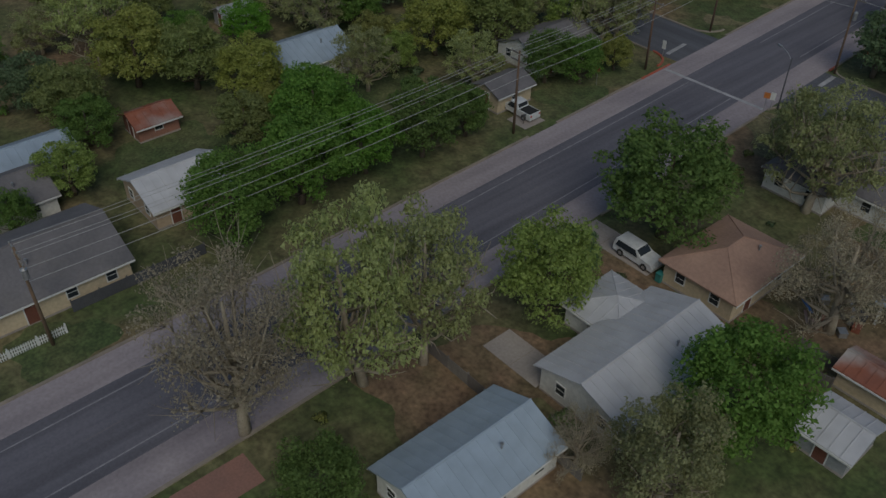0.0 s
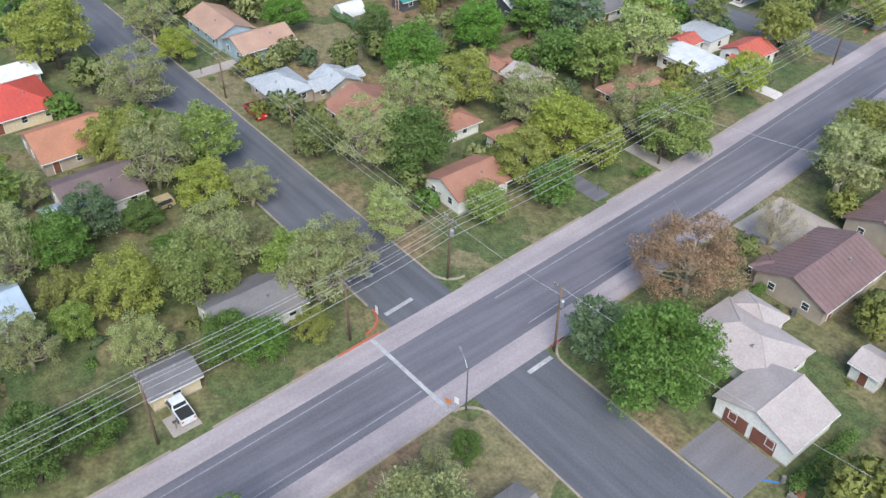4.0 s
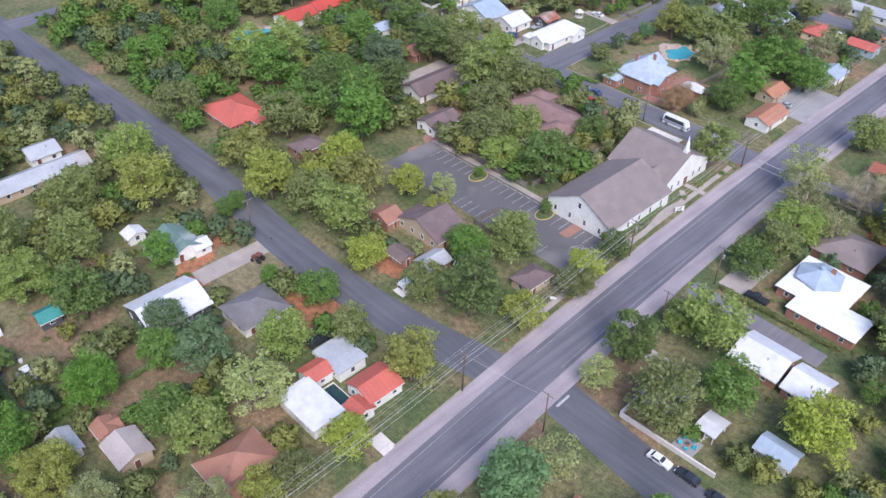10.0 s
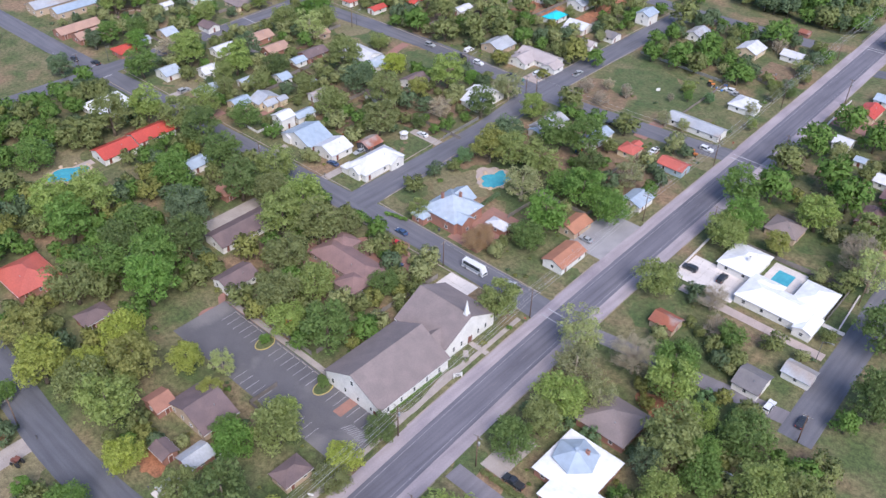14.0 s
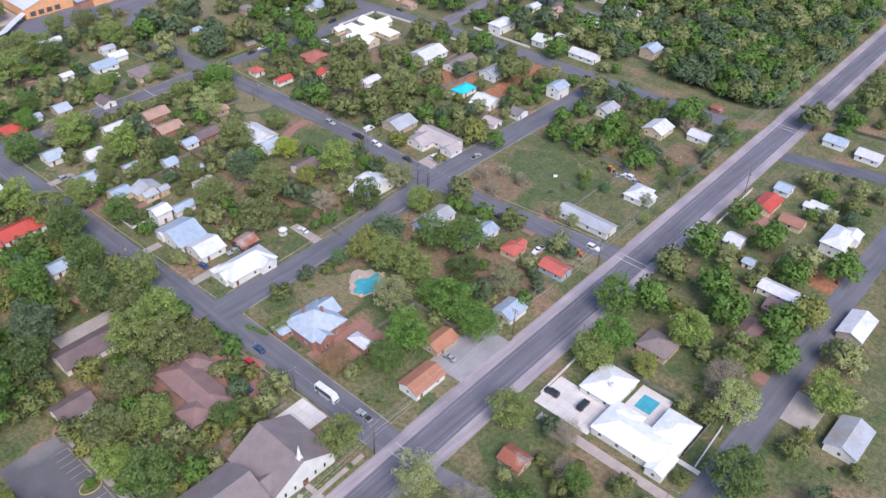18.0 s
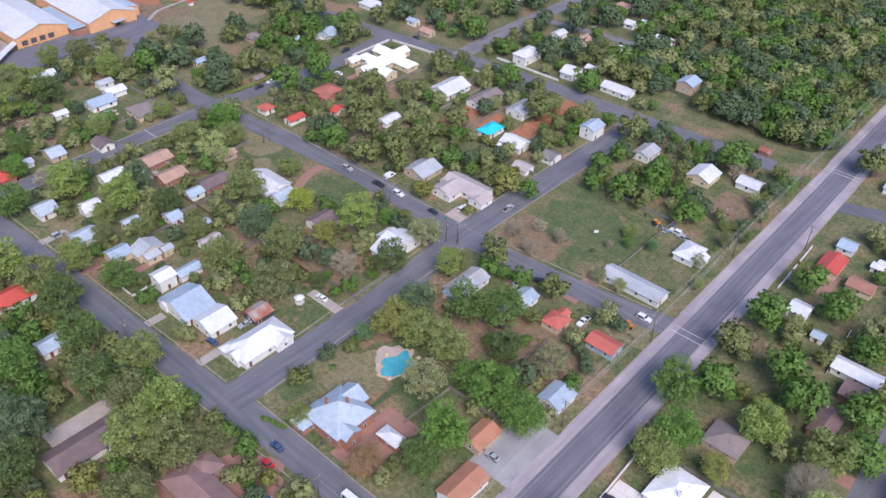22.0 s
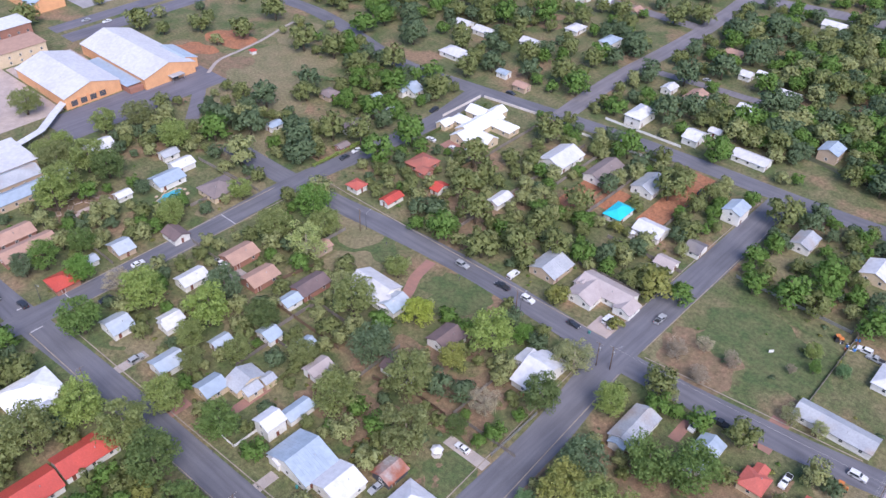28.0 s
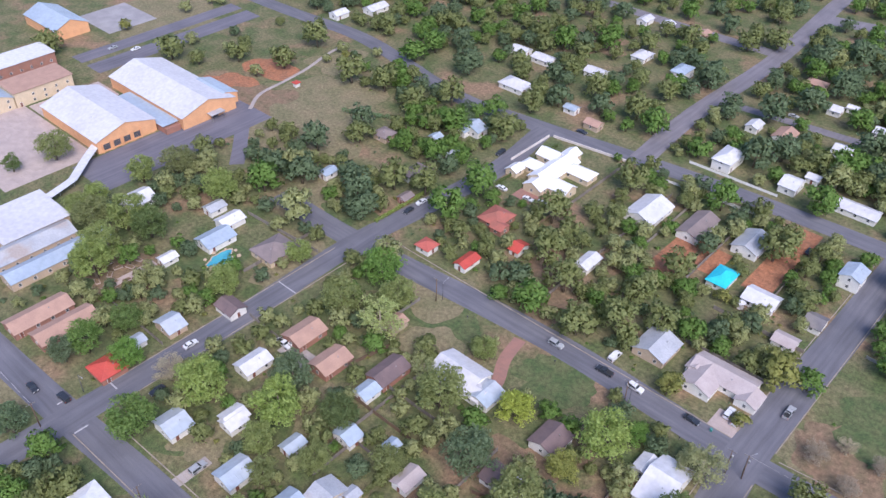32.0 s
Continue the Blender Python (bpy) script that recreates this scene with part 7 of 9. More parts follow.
wood_tree(-153.6, 416.4, 4.8, "dark")
wood_tree(-270.9, 417.8, 7.2, "green")
wood_tree(-278.0, 419.8, 4.6, "green")
wood_tree(-337.9, 420.2, 7.5, "olive")
wood_tree(-298.8, 420.6, 7.5, "olive")
wood_tree(-320.7, 424.9, 7.5, "olive")
wood_tree(-253.8, 428.0, 7.5, "olive")
wood_tree(-133.7, 428.5, 7.5, "olive")
wood_tree(-193.5, 431.9, 7.5, "olive")
wood_tree(-378.9, 435.1, 7.5, "olive")
wood_tree(-289.4, 436.1, 7.5, "olive")
wood_tree(-133.2, 439.7, 5.0, "olive")
wood_tree(-93.9, 441.8, 7.4, "olive")
wood_tree(-268.9, 441.3, 5.8, "green")
wood_tree(-161.7, 444.1, 6.7, "green")
wood_tree(-51.0, 450.2, 7.5, "green")
wood_tree(-332.6, 457.6, 7.5, "green")
wood_tree(-259.8, 455.2, 5.9, "olive")
wood_tree(-133.8, 466.5, 7.2, "green")
wood_tree(-304.0, 464.6, 7.5, "dark")
wood_tree(-253.8, 468.0, 6.0, "dark")
wood_tree(-332.2, 471.7, 7.5, "green")
wood_tree(-186.4, 472.5, 5.6, "green")
wood_tree(-209.9, 476.0, 6.5, "green")
wood_tree(-166.4, 481.0, 7.5, "dark")
wood_tree(-221.9, 482.2, 6.7, "olive")
wood_tree(-7.8, 486.4, 7.5, "olive")
wood_tree(-246.2, 487.8, 7.0, "olive")
wood_tree(-160.2, 493.6, 7.3, "dark")
wood_tree(-136.5, 497.4, 7.5, "green")
wood_tree(-135.2, 518.5, 6.8, "dark")
wood_tree(3.5, 518.7, 7.5, "olive")
wood_tree(-287.5, 518.9, 7.5, "green")
wood_tree(-301.9, 519.2, 7.5, "olive")
wood_tree(-178.2, 520.1, 7.5, "dark")
wood_tree(-213.3, 531.8, 7.5, "dark")
wood_tree(-271.0, 534.6, 7.5, "green")
wood_tree(-168.5, 539.2, 7.5, "dark")
wood_tree(-164.3, 564.5, 7.5, "dark")
wood_tree(-219.2, 583.4, 7.5, "olive")
wood_tree(-183.1, 586.5, 7.5, "dark")
wood_tree(-208.7, 595.1, 7.5, "olive")
wood_tree(-170.6, 602.0, 7.5, "dark")


plant(-60.5, 152.0, 3.8, "yellow")
plant(-65.9, 160.4, 4.0, "pale")
plant(-47.1, 147.9, 4.0, "green")
plant(-40.2, 160.2, 4.2, "olive")
plant(-20.7, 160.3, 4.6, "yellow")
plant(-77.0, 138.0, 4.6, "olive")
plant(-88.0, 137.6, 4.4, "yellow")
plant(-97.2, 118.1, 3.2, "green")
plant(-28.2, 225.3, 6.2, "olive")
plant(12.0, 216.0, 5.0, "pale")
plant(19.8, 244.1, 5.0, "green")
plant(37.8, 200.7, 5.0, "olive")
plant(55.0, 223.0, 5.0, "olive")
plant(-67.7, 83.1, 5.0, "dark")
plant(-40.9, 109.8, 4.5, "olive")
wood_tree(-229.8, 336.7, 6.0, "pale")
wood_tree(-129.3, 352.3, 3.4, "yellow")
wood_tree(-99.8, 377.9, 5.0, "green")
wood_tree(-193.0, 390.7, 5.0, "olive")
wood_tree(-276.7, 362.4, 5.5, "dark")
plant(-331.0, 280.5, 6.0, "olive")


# open lawns and yards
PAVED.extend([(-194, 166, -166, 192), (-84, 256, -50, 290), (-302, 296, -270, 322), (-104, 38, -74, 62), (-66, 64, -52, 82), (-80, 100, -64, 114), (-172, 324, -140, 336), (-226, 320, -182, 334),
              (-188, 358, -174, 378), (-156, 302, -144, 310), (-268, 318, -252, 326), (-118, 260, -102, 282), (-104, 246, -98, 276), (-66, 290, -54, 302), (-24, 100, -12, 116), (32, 312, 46, 326), (-360, 372, -296, 420),
              (-240, 398, -196, 446), (-34, 250, -18, 264),
              (-186, 497, -160, 506), (-150, 500, -136, 511), (-184, 464, -168, 470), (-156, 464, -140, 471), (-132, 464, -112, 473),
              (-164, 532, -150, 546), (-142, 534, -126, 539), (-106, 488, -92, 498)])
for tx in (-66.5, -43.0):
    plant(tx, 174.0, 1.7, "green")

# trees at the edges of the empty field
plant(-56.6, 382.2, 3.2, "olive")
plant(-53.9, 376.5, 2.2, "green")
plant(-46.8, 381.2, 2.4, "dark")
plant(-58.9, 371.8, 1.8, "bare")
plant(-51.3, 353.6, 3.4, "pale")
plant(-42.9, 353.3, 2.8, "pale")
plant(-73.3, 361.7, 3.0, "bare")
plant(-79.9, 335.9, 3.4, "pale")
plant(-30.6, 383.7, 2.8, "pale")
plant(-24.8, 372.4, 2.2, "olive")
plant(-28.8, 400.5, 3.0, "olive")
plant(-25.4, 407.6, 2.8, "green")
plant(-34.1, 410.4, 2.4, "olive")
plant(-33.6, 432.9, 3.0, "pale")
plant(-47.9, 446.2, 4.0, "bare")

THIN = ("olive", "pale", "pale", "olive", "green", "pale", "dark")
LEAFY, GARDEN, WOOD = ("green", "olive", "dark", "green"), ("olive", "green", "pale", "olive", "pale", "yellow", "dark"), ("dark", "green", "olive", "pale", "olive", "green", "dark")
scatter(-240, 128, -95, 228, 1100, ("olive", "green", "yellow", "olive", "green", "dark"), 2.8, 5.4, 0.54)
scatter(-95, 128, -45, 145, 60, GARDEN, 1.8, 3.4, 0.52)
scatter(-95, 178, -48, 230, 260, GARDEN, 2.4, 4.8, 0.52)
scatter(-240, 16, -90, 116, 900, GARDEN, 2.6, 5.2, 0.54)
scatter(-90, 16, -22, 116, 260, GARDEN, 2.0, 4.4, 0.54)
scatter(-240, 242, -104, 336, 600, THIN, 2.0, 4.6, 0.56)
scatter(-92, 242, -26, 338, 220, THIN, 2.0, 4.4, 0.56)
scatter(-238, 350, -106, 450, 700, THIN, 2.0, 4.6, 0.56)
scatter(-92, 405, -26, 462, 200, WOOD, 2.4, 4.8, 0.54)
scatter(-150, 486, -26, 705, 1500, WOOD, 3.4, 6.6, 0.42)
scatter(-198, 470, -140, 705, 260, WOOD, 3.0, 5.6, 0.5)
scatter(-198, 462, -100, 520, 120, THIN, 2.2, 4.2)
scatter(-470, 466, -212, 720, 800, ("green", "olive", "dark", "olive"), 3.2, 6.0, 0.5)
scatter(-335, 238, -252, 372, 480, THIN, 2.2, 4.6, 0.56)
scatter(-330, 392, -252, 448, 260, LEAFY, 2.8, 5.2, 0.5)
scatter(-480, 20, -252, 225, 200, GARDEN, 2.4, 4.8)
scatter(8, 20, 48, 470, 320, GARDEN, 2.0, 4.8, 0.54)
scatter(57, -20, 150, 560, 260, GARDEN, 2.6, 5.0)
scatter_single(-75, -100, -14, 2, 80, ("olive", "green", "olive", "pale"), 2.6, 4.8, 0.56)
scatter(-140, -100, -76, 2, 140, ("olive", "green", "olive"), 2.6, 4.8)
scatter(-12, 475, 130, 740, 340, LEAFY, 3.0, 5.6)
scatter(-500, 380, -330, 470, 40, GARDEN, 2.2, 4.0)
for area, n in (((-240, 242, -104, 336), 260), ((-92, 242, -26, 338), 130), ((-238, 350, -106, 450), 260), ((-92, 360, -26, 462), 60), ((-335, 238, -252, 448), 200), ((8, 20, 48, 470), 220), ((57, -20, 110, 460), 130),
                ((-95, 128, -22, 230), 110), ((-95, 16, -22, 116), 140), ((-80, -90, -14, 2), 110), ((12, -75, 60, 0), 60), ((-240, 16, -95, 116), 160)):
    scatter_shrubs(*area, n, ("green", "olive", "dark", "yellow"))
scatter(36, 140, 66, 236, 160, ("green", "olive", "green", "yellow", "dark"), 2.6, 4.8)
finish_woods()


# ---- vehicles ----
def car_mesh(kind):
    """Body and glass of a vehicle, 0 at the ground, nose towards +x: (body, glass) data, wheel places and wheel size."""
    prof = {"sedan": (4.7, 1.8, [(-2.35, .55), (-2.3, .95), (-1.75, 1.0), (-1.2, 1.42), (0.15, 1.45), (0.95, .98), (2.1, .85), (2.35, .6)], 1.38, 0.33),
            "suv": (4.9, 1.95, [(-2.45, .6), (-2.42, 1.15), (-2.2, 1.72), (0.2, 1.75), (0.95, 1.15), (2.2, 1.05), (2.45, .65)], 1.45, 0.38),
            "van": (5.2, 2.0, [(-2.6, .5), (-2.58, 1.3), (-2.5, 1.98), (0.9, 2.0), (1.7, 1.2), (2.45, 1.0), (2.6, .6)], 1.6, 0.36),
            "pickup": (5.6, 1.95, [(-2.8, .65), (-2.78, 1.12), (-0.75, 1.12), (-0.6, 1.75), (0.6, 1.78), (1.25, 1.15), (2.55, 1.08), (2.8, .65)], 1.75, 0.4),
            "bus": (8.2, 2.4, [(-4.1, .5), (-4.08, 1.5), (-4.0, 2.9), (3.2, 2.95), (3.75, 1.7), (4.05, 1.3), (4.1, .6)], 2.7, 0.45)}[kind]
    length, width, pts, axle, wr = prof
    hw = width / 2
    lo = 0.32
    ring = [(pts[0][0], lo)] + pts + [(pts[-1][0], lo)]
    n = len(ring)
    top = max(z for _, z in pts)

    def inset(z):
        return 0.0 if z < 1.02 else 0.20 * (z - 1.02) / max(0.3, top - 1.02)

    v = [(x, -hw + inset(z) + (0.06 if abs(x) > length * 0.46 else 0), z) for x, z in ring] + [(x, hw - inset(z) - (0.06 if abs(x) > length * 0.46 else 0), z) for x, z in ring]
    f = [tuple(range(n))[::-1], tuple(range(n, 2 * n))] + [(i, (i + 1) % n, n + (i + 1) % n, n + i) for i in range(n)]
    return (v, f), axle, wr, hw, pts, top


CARS = {}


def car_model(kind):
    (v, f), axle, wr, hw, pts, top = car_mesh(kind)
    root = new("car")
    body = mesh_object("body", v, f, "car_paint", root)
    body.material_slots[0].link = "OBJECT"
    x0, x1 = {"sedan": (-1.45, 0.45), "suv": (-2.1, 0.45), "van": (-0.2, 1.15), "pickup": (-0.55, 0.85), "bus": (-3.6, 3.0)}[kind]
    zb = {"bus": 1.75}.get(kind, 1.05)
    zt = top - 0.12
    for s in (-1, 1):
        y = s * (hw + 0.005)
        yi = s * (hw - 0.14 + 0.005)
        q = [(x0, y, zb), (x1 + 0.15, y, zb), (x1 - 0.25, yi, zt), (x0 + 0.2, yi, zt)]
        q2 = [(a, b + s * 0.03, c) for a, b, c in q]
        mesh_object("side_window", q + q2, [(0, 1, 2, 3), (7, 6, 5, 4), (0, 4, 5, 1), (1, 5, 6, 2), (2, 6, 7, 3), (3, 7, 4, 0)], "glass", root)
    # windscreen and rear window lie on the slopes of the cabin
    prof = [p for p in pts]
    slopes = [(a, b) for a, b in zip(prof, prof[1:]) if abs(a[1] - b[1]) > 0.3 and max(a[1], b[1]) > 1.2]
    for name, (a, b) in (("rear_window", slopes[0]), ("windscreen", slopes[-1])):
        if kind == "bus" and name == "rear_window":
            continue
        s = 1 if name == "windscreen" else -1
        pa, pb = Vector((a[0], 0, a[1])).lerp(Vector((b[0], 0, b[1])), 0.12), Vector((a[0], 0, a[1])).lerp(Vector((b[0], 0, b[1])), 0.88)
        o = Vector((s * 0.02, 0, 0.02))
        w = hw - 0.22
        quad = [pa + o + Vector((0, -w, 0)), pa + o + Vector((0, w, 0)), pb + o + Vector((0, w, 0)), pb + o + Vector((0, -w, 0))]
        quad2 = [p - o * 2 for p in quad]
        mesh_object(name, [tuple(p) for p in quad + quad2], [(0, 1, 2, 3), (7, 6, 5, 4), (0, 4, 5, 1), (1, 5, 6, 2), (2, 6, 7, 3), (3, 7, 4, 0)], "glass", root)
    if kind == "pickup":
        mesh_object("bed", *box_data(-2.65, -hw + 0.15, 0.9, -0.85, hw - 0.15, 1.13), "rubber", root, "dark open load bed")
    if kind == "bus":
        mesh_object("stripe", *joined([box_data(-3.9, s * hw - 0.012, 1.15, 3.6, s * hw + 0.012, 1.4) for s in (-1, 1)]), "car_blue", root, "dark side stripe")
        mesh_object("roof_unit", *box_data(-0.6, -0.5, 2.9, 0.6, 0.5, 3.2), "trim_white", root)
    tyre = tube_data([(0, -0.11, 0), (0, 0.11, 0)], [wr, wr], 12)
    rim = tube_data([(0, -0.12, 0), (0, 0.12, 0)], [wr * 0.58, wr * 0.58], 8)
    for sx in (-1, 1):
        for sy in (-1, 1):
            w = child("wheel", shared(("tyre", wr), lambda: (*tyre, "rubber")), root, pose(sx * axle, sy * (hw - 0.1), wr))
            child("rim", shared(("rim", wr), lambda: (*rim, "steel")), w, Matrix())
    for sy in (-1, 1):
        fx, fz = pts[-1]
        child("headlight", shared("headlight", lambda: (*box_data(-0.06, -0.2, -0.08, 0.03, 0.2, 0.08), "lens")), root, pose(fx - 0.0, sy * (hw - 0.32), fz + 0.1))
        rx, rz = pts[0]
        child("tail_light", shared("tail_light", lambda: (*box_data(-0.03, -0.12, -0.12, 0.06, 0.12, 0.12), "red_metal")), root, pose(rx, sy * (hw - 0.25), rz + 0.25))
    root.location = (0, 0, -60)
    return root


CAR_WORDS = {"car_paint": "white", "car_red": "red", "car_dark": "black", "car_blue": "dark blue", "car_silver": "silver", "car_tan": "tan"}
KIND_WORDS = {"sedan": "saloon car", "suv": "boxy estate car", "van": "delivery van", "pickup": "pickup truck", "bus": "motorhome bus"}
car_rng = random.Random(11)


def car(x, y, along, kind, paint):
    if kind not in CARS:
        CARS[kind] = car_model(kind)
    a = (0 if along == "x" else 90) + car_rng.choice((0, 180)) + car_rng.uniform(-2.5, 2.5)
    ob = copy_thing(CARS[kind], pose(x, y, 0.035, 0, 0, a))
    for c in ob.children:
        if c.name.startswith("body"):
            c.material_slots[0].link = "OBJECT"
            c.material_slots[0].material = MATS[paint]
    ob.name = {"pickup": "pickup_truck", "bus": "bus", "van": "van"}.get(kind, "car")
    return tagged(ob, CAR_WORDS[paint] + " " + KIND_WORDS[kind] + " parked beside the street", "car" if kind in ("sedan", "suv") else kind)


car(-46.0, 396.6, "x", "suv", "car_paint")
car(-42.0, 395.0, "x", "pickup", "car_silver")
car(16.2, -34.5, "x", "suv", "car_paint")
car(-11.7, -23.1, "x", "pickup", "car_paint")
car(-66.4, 16.8, "x", "pickup", "car_red")
car(-63.0, 19.6, "x", "sedan", "car_paint")
car(-76.6, 56.6, "x", "sedan", "car_paint")
car(-49.8, -8.7, "y", "suv", "car_tan")
car(-24.7, 3.1, "x", "pickup", "car_silver")
car(-45.0, 104.3, "y", "suv", "car_dark")
car(-45.9, 130.4, "y", "van", "car_paint")
car(21.7, 131.1, "x", "sedan", "car_paint")
car(27.2, 131.7, "x", "sedan", "car_dark")
car(33.9, 131.5, "x", "sedan", "car_dark")
car(38.9, 131.5, "x", "pickup", "car_tan")
car(-71.6, 229.2, "x", "sedan", "car_red")
car(-74.8, 234.5, "x", "sedan", "car_blue")
car(-45.8, 236.1, "x", "bus", "car_paint")
car(10.6, 184.1, "x", "pickup", "car_dark")
car(-32.3, 237.9, "x", "pickup", "car_silver")
car(-63.5, 220.4, "y", "pickup", "car_blue")
car(-30.2, 271.5, "x", "sedan", "car_silver")
car(10.4, 283.3, "y", "suv", "car_dark")
car(43.1, 245.4, "y", "suv", "car_paint")
car(51.3, 246.1, "y", "sedan", "car_dark")
car(-112.0, 283.4, "x", "sedan", "car_paint")
car(-29.5, 347.5, "x", "suv", "car_paint")
car(-42.9, 332.8, "y", "pickup", "car_paint")
car(-69.7, 333.4, "y", "van", "car_paint")
car(-64.9, 339.3, "x", "pickup", "car_dark")
car(-118.8, 344.8, "x", "sedan", "car_dark")
car(-136.7, 344.4, "x", "suv", "car_paint")
car(-147.1, 343.9, "x", "pickup", "car_dark")
car(-164.3, 343.4, "x", "suv", "car_silver")
car(-112.2, 354.1, "y", "suv", "car_paint")
car(-109.5, 353.5, "y", "pickup", "car_paint")
car(-99.8, 365.8, "y", "pickup", "car_silver")
car(-119.9, 258.6, "y", "sedan", "car_silver")
car(-120.9, 246.8, "x", "sedan", "car_blue")
car(-148.2, 351.2, "y", "van", "car_paint")
car(-253.6, 230.9, "x", "suv", "car_dark")
car(-263.6, 226.8, "x", "sedan", "car_dark")
car(-236.7, 250.3, "y", "sedan", "car_dark")
car(-225.0, 287.0, "x", "pickup", "car_paint")
car(-245.5, 267.6, "y", "sedan", "car_paint")
car(-246.6, 370.8, "y", "sedan", "car_paint")
car(-246.3, 363.5, "y", "sedan", "car_dark")
car(-230.6, 399.0, "x", "sedan", "car_paint")
car(-218.4, 399.9, "x", "sedan", "car_paint")
car(-212.4, 401.5, "x", "suv", "car_paint")
car(-441.5, 370.8, "y", "sedan", "car_paint")
car(-450.7, 363.8, "y", "sedan", "car_silver")
car(-425.4, 359.9, "y", "suv", "car_paint")
car(-139.0, 293.0, "y", "suv", "car_paint")
car(-232.8, 456.2, "x", "sedan", "car_dark")
car(-247.3, 418.9, "y", "suv", "car_dark")
car(-126.5, 441.9, "y", "sedan", "car_dark")
car(-205.5, 242.2, "y", "suv", "car_silver")
car(-172.3, 533.0, "x", "sedan", "car_silver")
car(0.8, 281.2, "x", "suv", "car_dark")


# ---- poles, wires, lamps, signs ----
def pole_model(h=10.6, arms=2):
    root = new("utility_pole")
    mesh_object("pole", *tube_data([(0, 0, -0.3), (0, 0, h * 0.5), (0, 0, h)], [0.17, 0.145, 0.11], 8), "pole_wood", root, smooth=True)
    for i in range(arms):
        z = h - 0.35 - 0.9 * i
        arm = mesh_object("crossarm", *box_data(-1.25, -0.06, z - 0.07, 1.25, 0.06, z + 0.07), "grey_wood", root, "pale weathered crossarm")
        for x in (-1.15, -0.6, 0.6, 1.15) if i == 0 else (-1.15, 1.15):
            child("insulator", shared("insulator", lambda: (*tube_data([(0, 0, 0), (0, 0, 0.12), (0, 0, 0.24)], [0.05, 0.075, 0.03], 6), "steel")), arm, pose(x, 0, z + 0.07))
    return root


def transformer(root, z):
    child("transformer", shared("transformer", lambda: (*joined([tube_data([(0, 0, -0.5), (0, 0, 0.45)], [0.28, 0.28], 10), tube_data([(0, 0, 0.45), (0, 0, 0.6)], [0.3, 0.12], 10)]), "steel")), root, pose(0.42, 0, z), "grey drum transformer")


WEST = [(-8.6, -82), (-8.6, -27), (-9.2, -1.5), (-10.8, 15.4), (-12.4, 61), (-15, 117), (-18.2, 176), (-21.0, 231), (-22.8, 293), (-22.6, 340), (-24.0, 398), (-25.5, 458), (-27, 520), (-29, 590), (-31, 660)]
EAST = [(7.9, 17.2), (2.6, 121), (1.2, 160.5), (1.2, 182), (-3.4, 302), (-6.2, 360), (-7.0, 420)]
SIDE = [(-51, 15.6), (-75, 15.4), (-104, 15.2), (-87, 115.8), (-54, 231.2), (-139, 229.2), (-205, 226), (-249, 221.5), (-103.5, 334.8), (-136, 337), (-205, 333.5), (-99.5, 336.2), (53, 240), (44.6, 300), (37, 120.5)]
poles = {}
for i, (x, y) in enumerate(WEST + EAST + SIDE):
    side = i >= len(WEST) + len(EAST)
    root = pole_model(10.6 if not side else 9.4, 2 if i < len(WEST) else 1)
    if i % 3 == 0:
        transformer(root, 8.2 if not side else 7.2)
    root.matrix_basis = pose(x, y, 0, tree_rng.uniform(-0.8, 0.8), tree_rng.uniform(-0.8, 0.8), 90 if side and abs(y - 300) > 60 else 0)
    tagged(root, "brown wooden utility pole with crossarms carrying wires", "utility pole", group="utility poles along the streets")


def wire(p, q, sag, r=0.022):
    p, q = Vector(p), Vector(q)
    pts = [p.lerp(q, k / 8) - Vector((0, 0, sag * 4 * (k / 8) * (1 - k / 8))) for k in range(9)]
    ob = mesh_object("overhead_wire", *tube_data(pts, [r] * 9, 4), "cable")
    tagged(ob, "thin grey overhead wire strung between poles", "wire", group="overhead wires along the road")


for (xa, ya), (xb, yb) in zip(WEST, WEST[1:]):
    for dx, z in ((-1.15, 10.55), (-0.6, 10.55), (0.6, 10.55), (1.15, 10.55), (-0.15, 8.3), (0.15, 7.2)):
        wire((xa + dx, ya, z), (xb + dx, yb, z), 0.011 * (yb - ya), 0.028 if z < 9 else 0.02)
for (xa, ya), (xb, yb) in ((SIDE[0], SIDE[1]), (SIDE[1], SIDE[2]), ((-10.8, 15.4), SIDE[0])):
    for dy, z in ((-0.6, 9.3), (0.6, 9.3), (0, 7.4)):
        wire((xa, ya + dy, z), (xb, yb + dy, z), 0.3)
for a, b in (((-10.8, 15.4), (7.9, 17.2)), ((-12.4, 61), (20, 74)), ((7.9, 17.2), (44, 22)), ((-15, 117), (3.4, 121.5)), ((-21, 231), (-54, 231.2)), ((-22.6, 340), (-99.5, 336.2))):
    wire((a[0], a[1], 10.3), (b[0], b[1], 9.2), 0.5)


def street_lamp(x, y, turn, h=6.9):
    root = new("street_lamp")
    mesh_object("pole", *tube_data([(0, 0, -0.2), (0, 0, 1.0), (0, 0, h)], [0.13, 0.10, 0.07], 8), "dark_wall", root, smooth=True)
    mesh_object("arm", *tube_data([(0, 0, h - 0.3), (0.9, 0, h + 0.35), (2.2, 0, h + 0.6)], [0.05, 0.045, 0.04], 6), "steel", root)
    mesh_object("lamp_head", *joined([box_data(2.1, -0.14, h + 0.5, 2.8, 0.14, h + 0.66), box_data(2.2, -0.1, h + 0.44, 2.7, 0.1, h + 0.5)]), "steel", root, "grey cobra-head lamp")
    root.matrix_basis = pose(x, y, 0, 0, 0, turn)
    tagged(root, "dark street lamp with a curved steel arm", "street lamp")


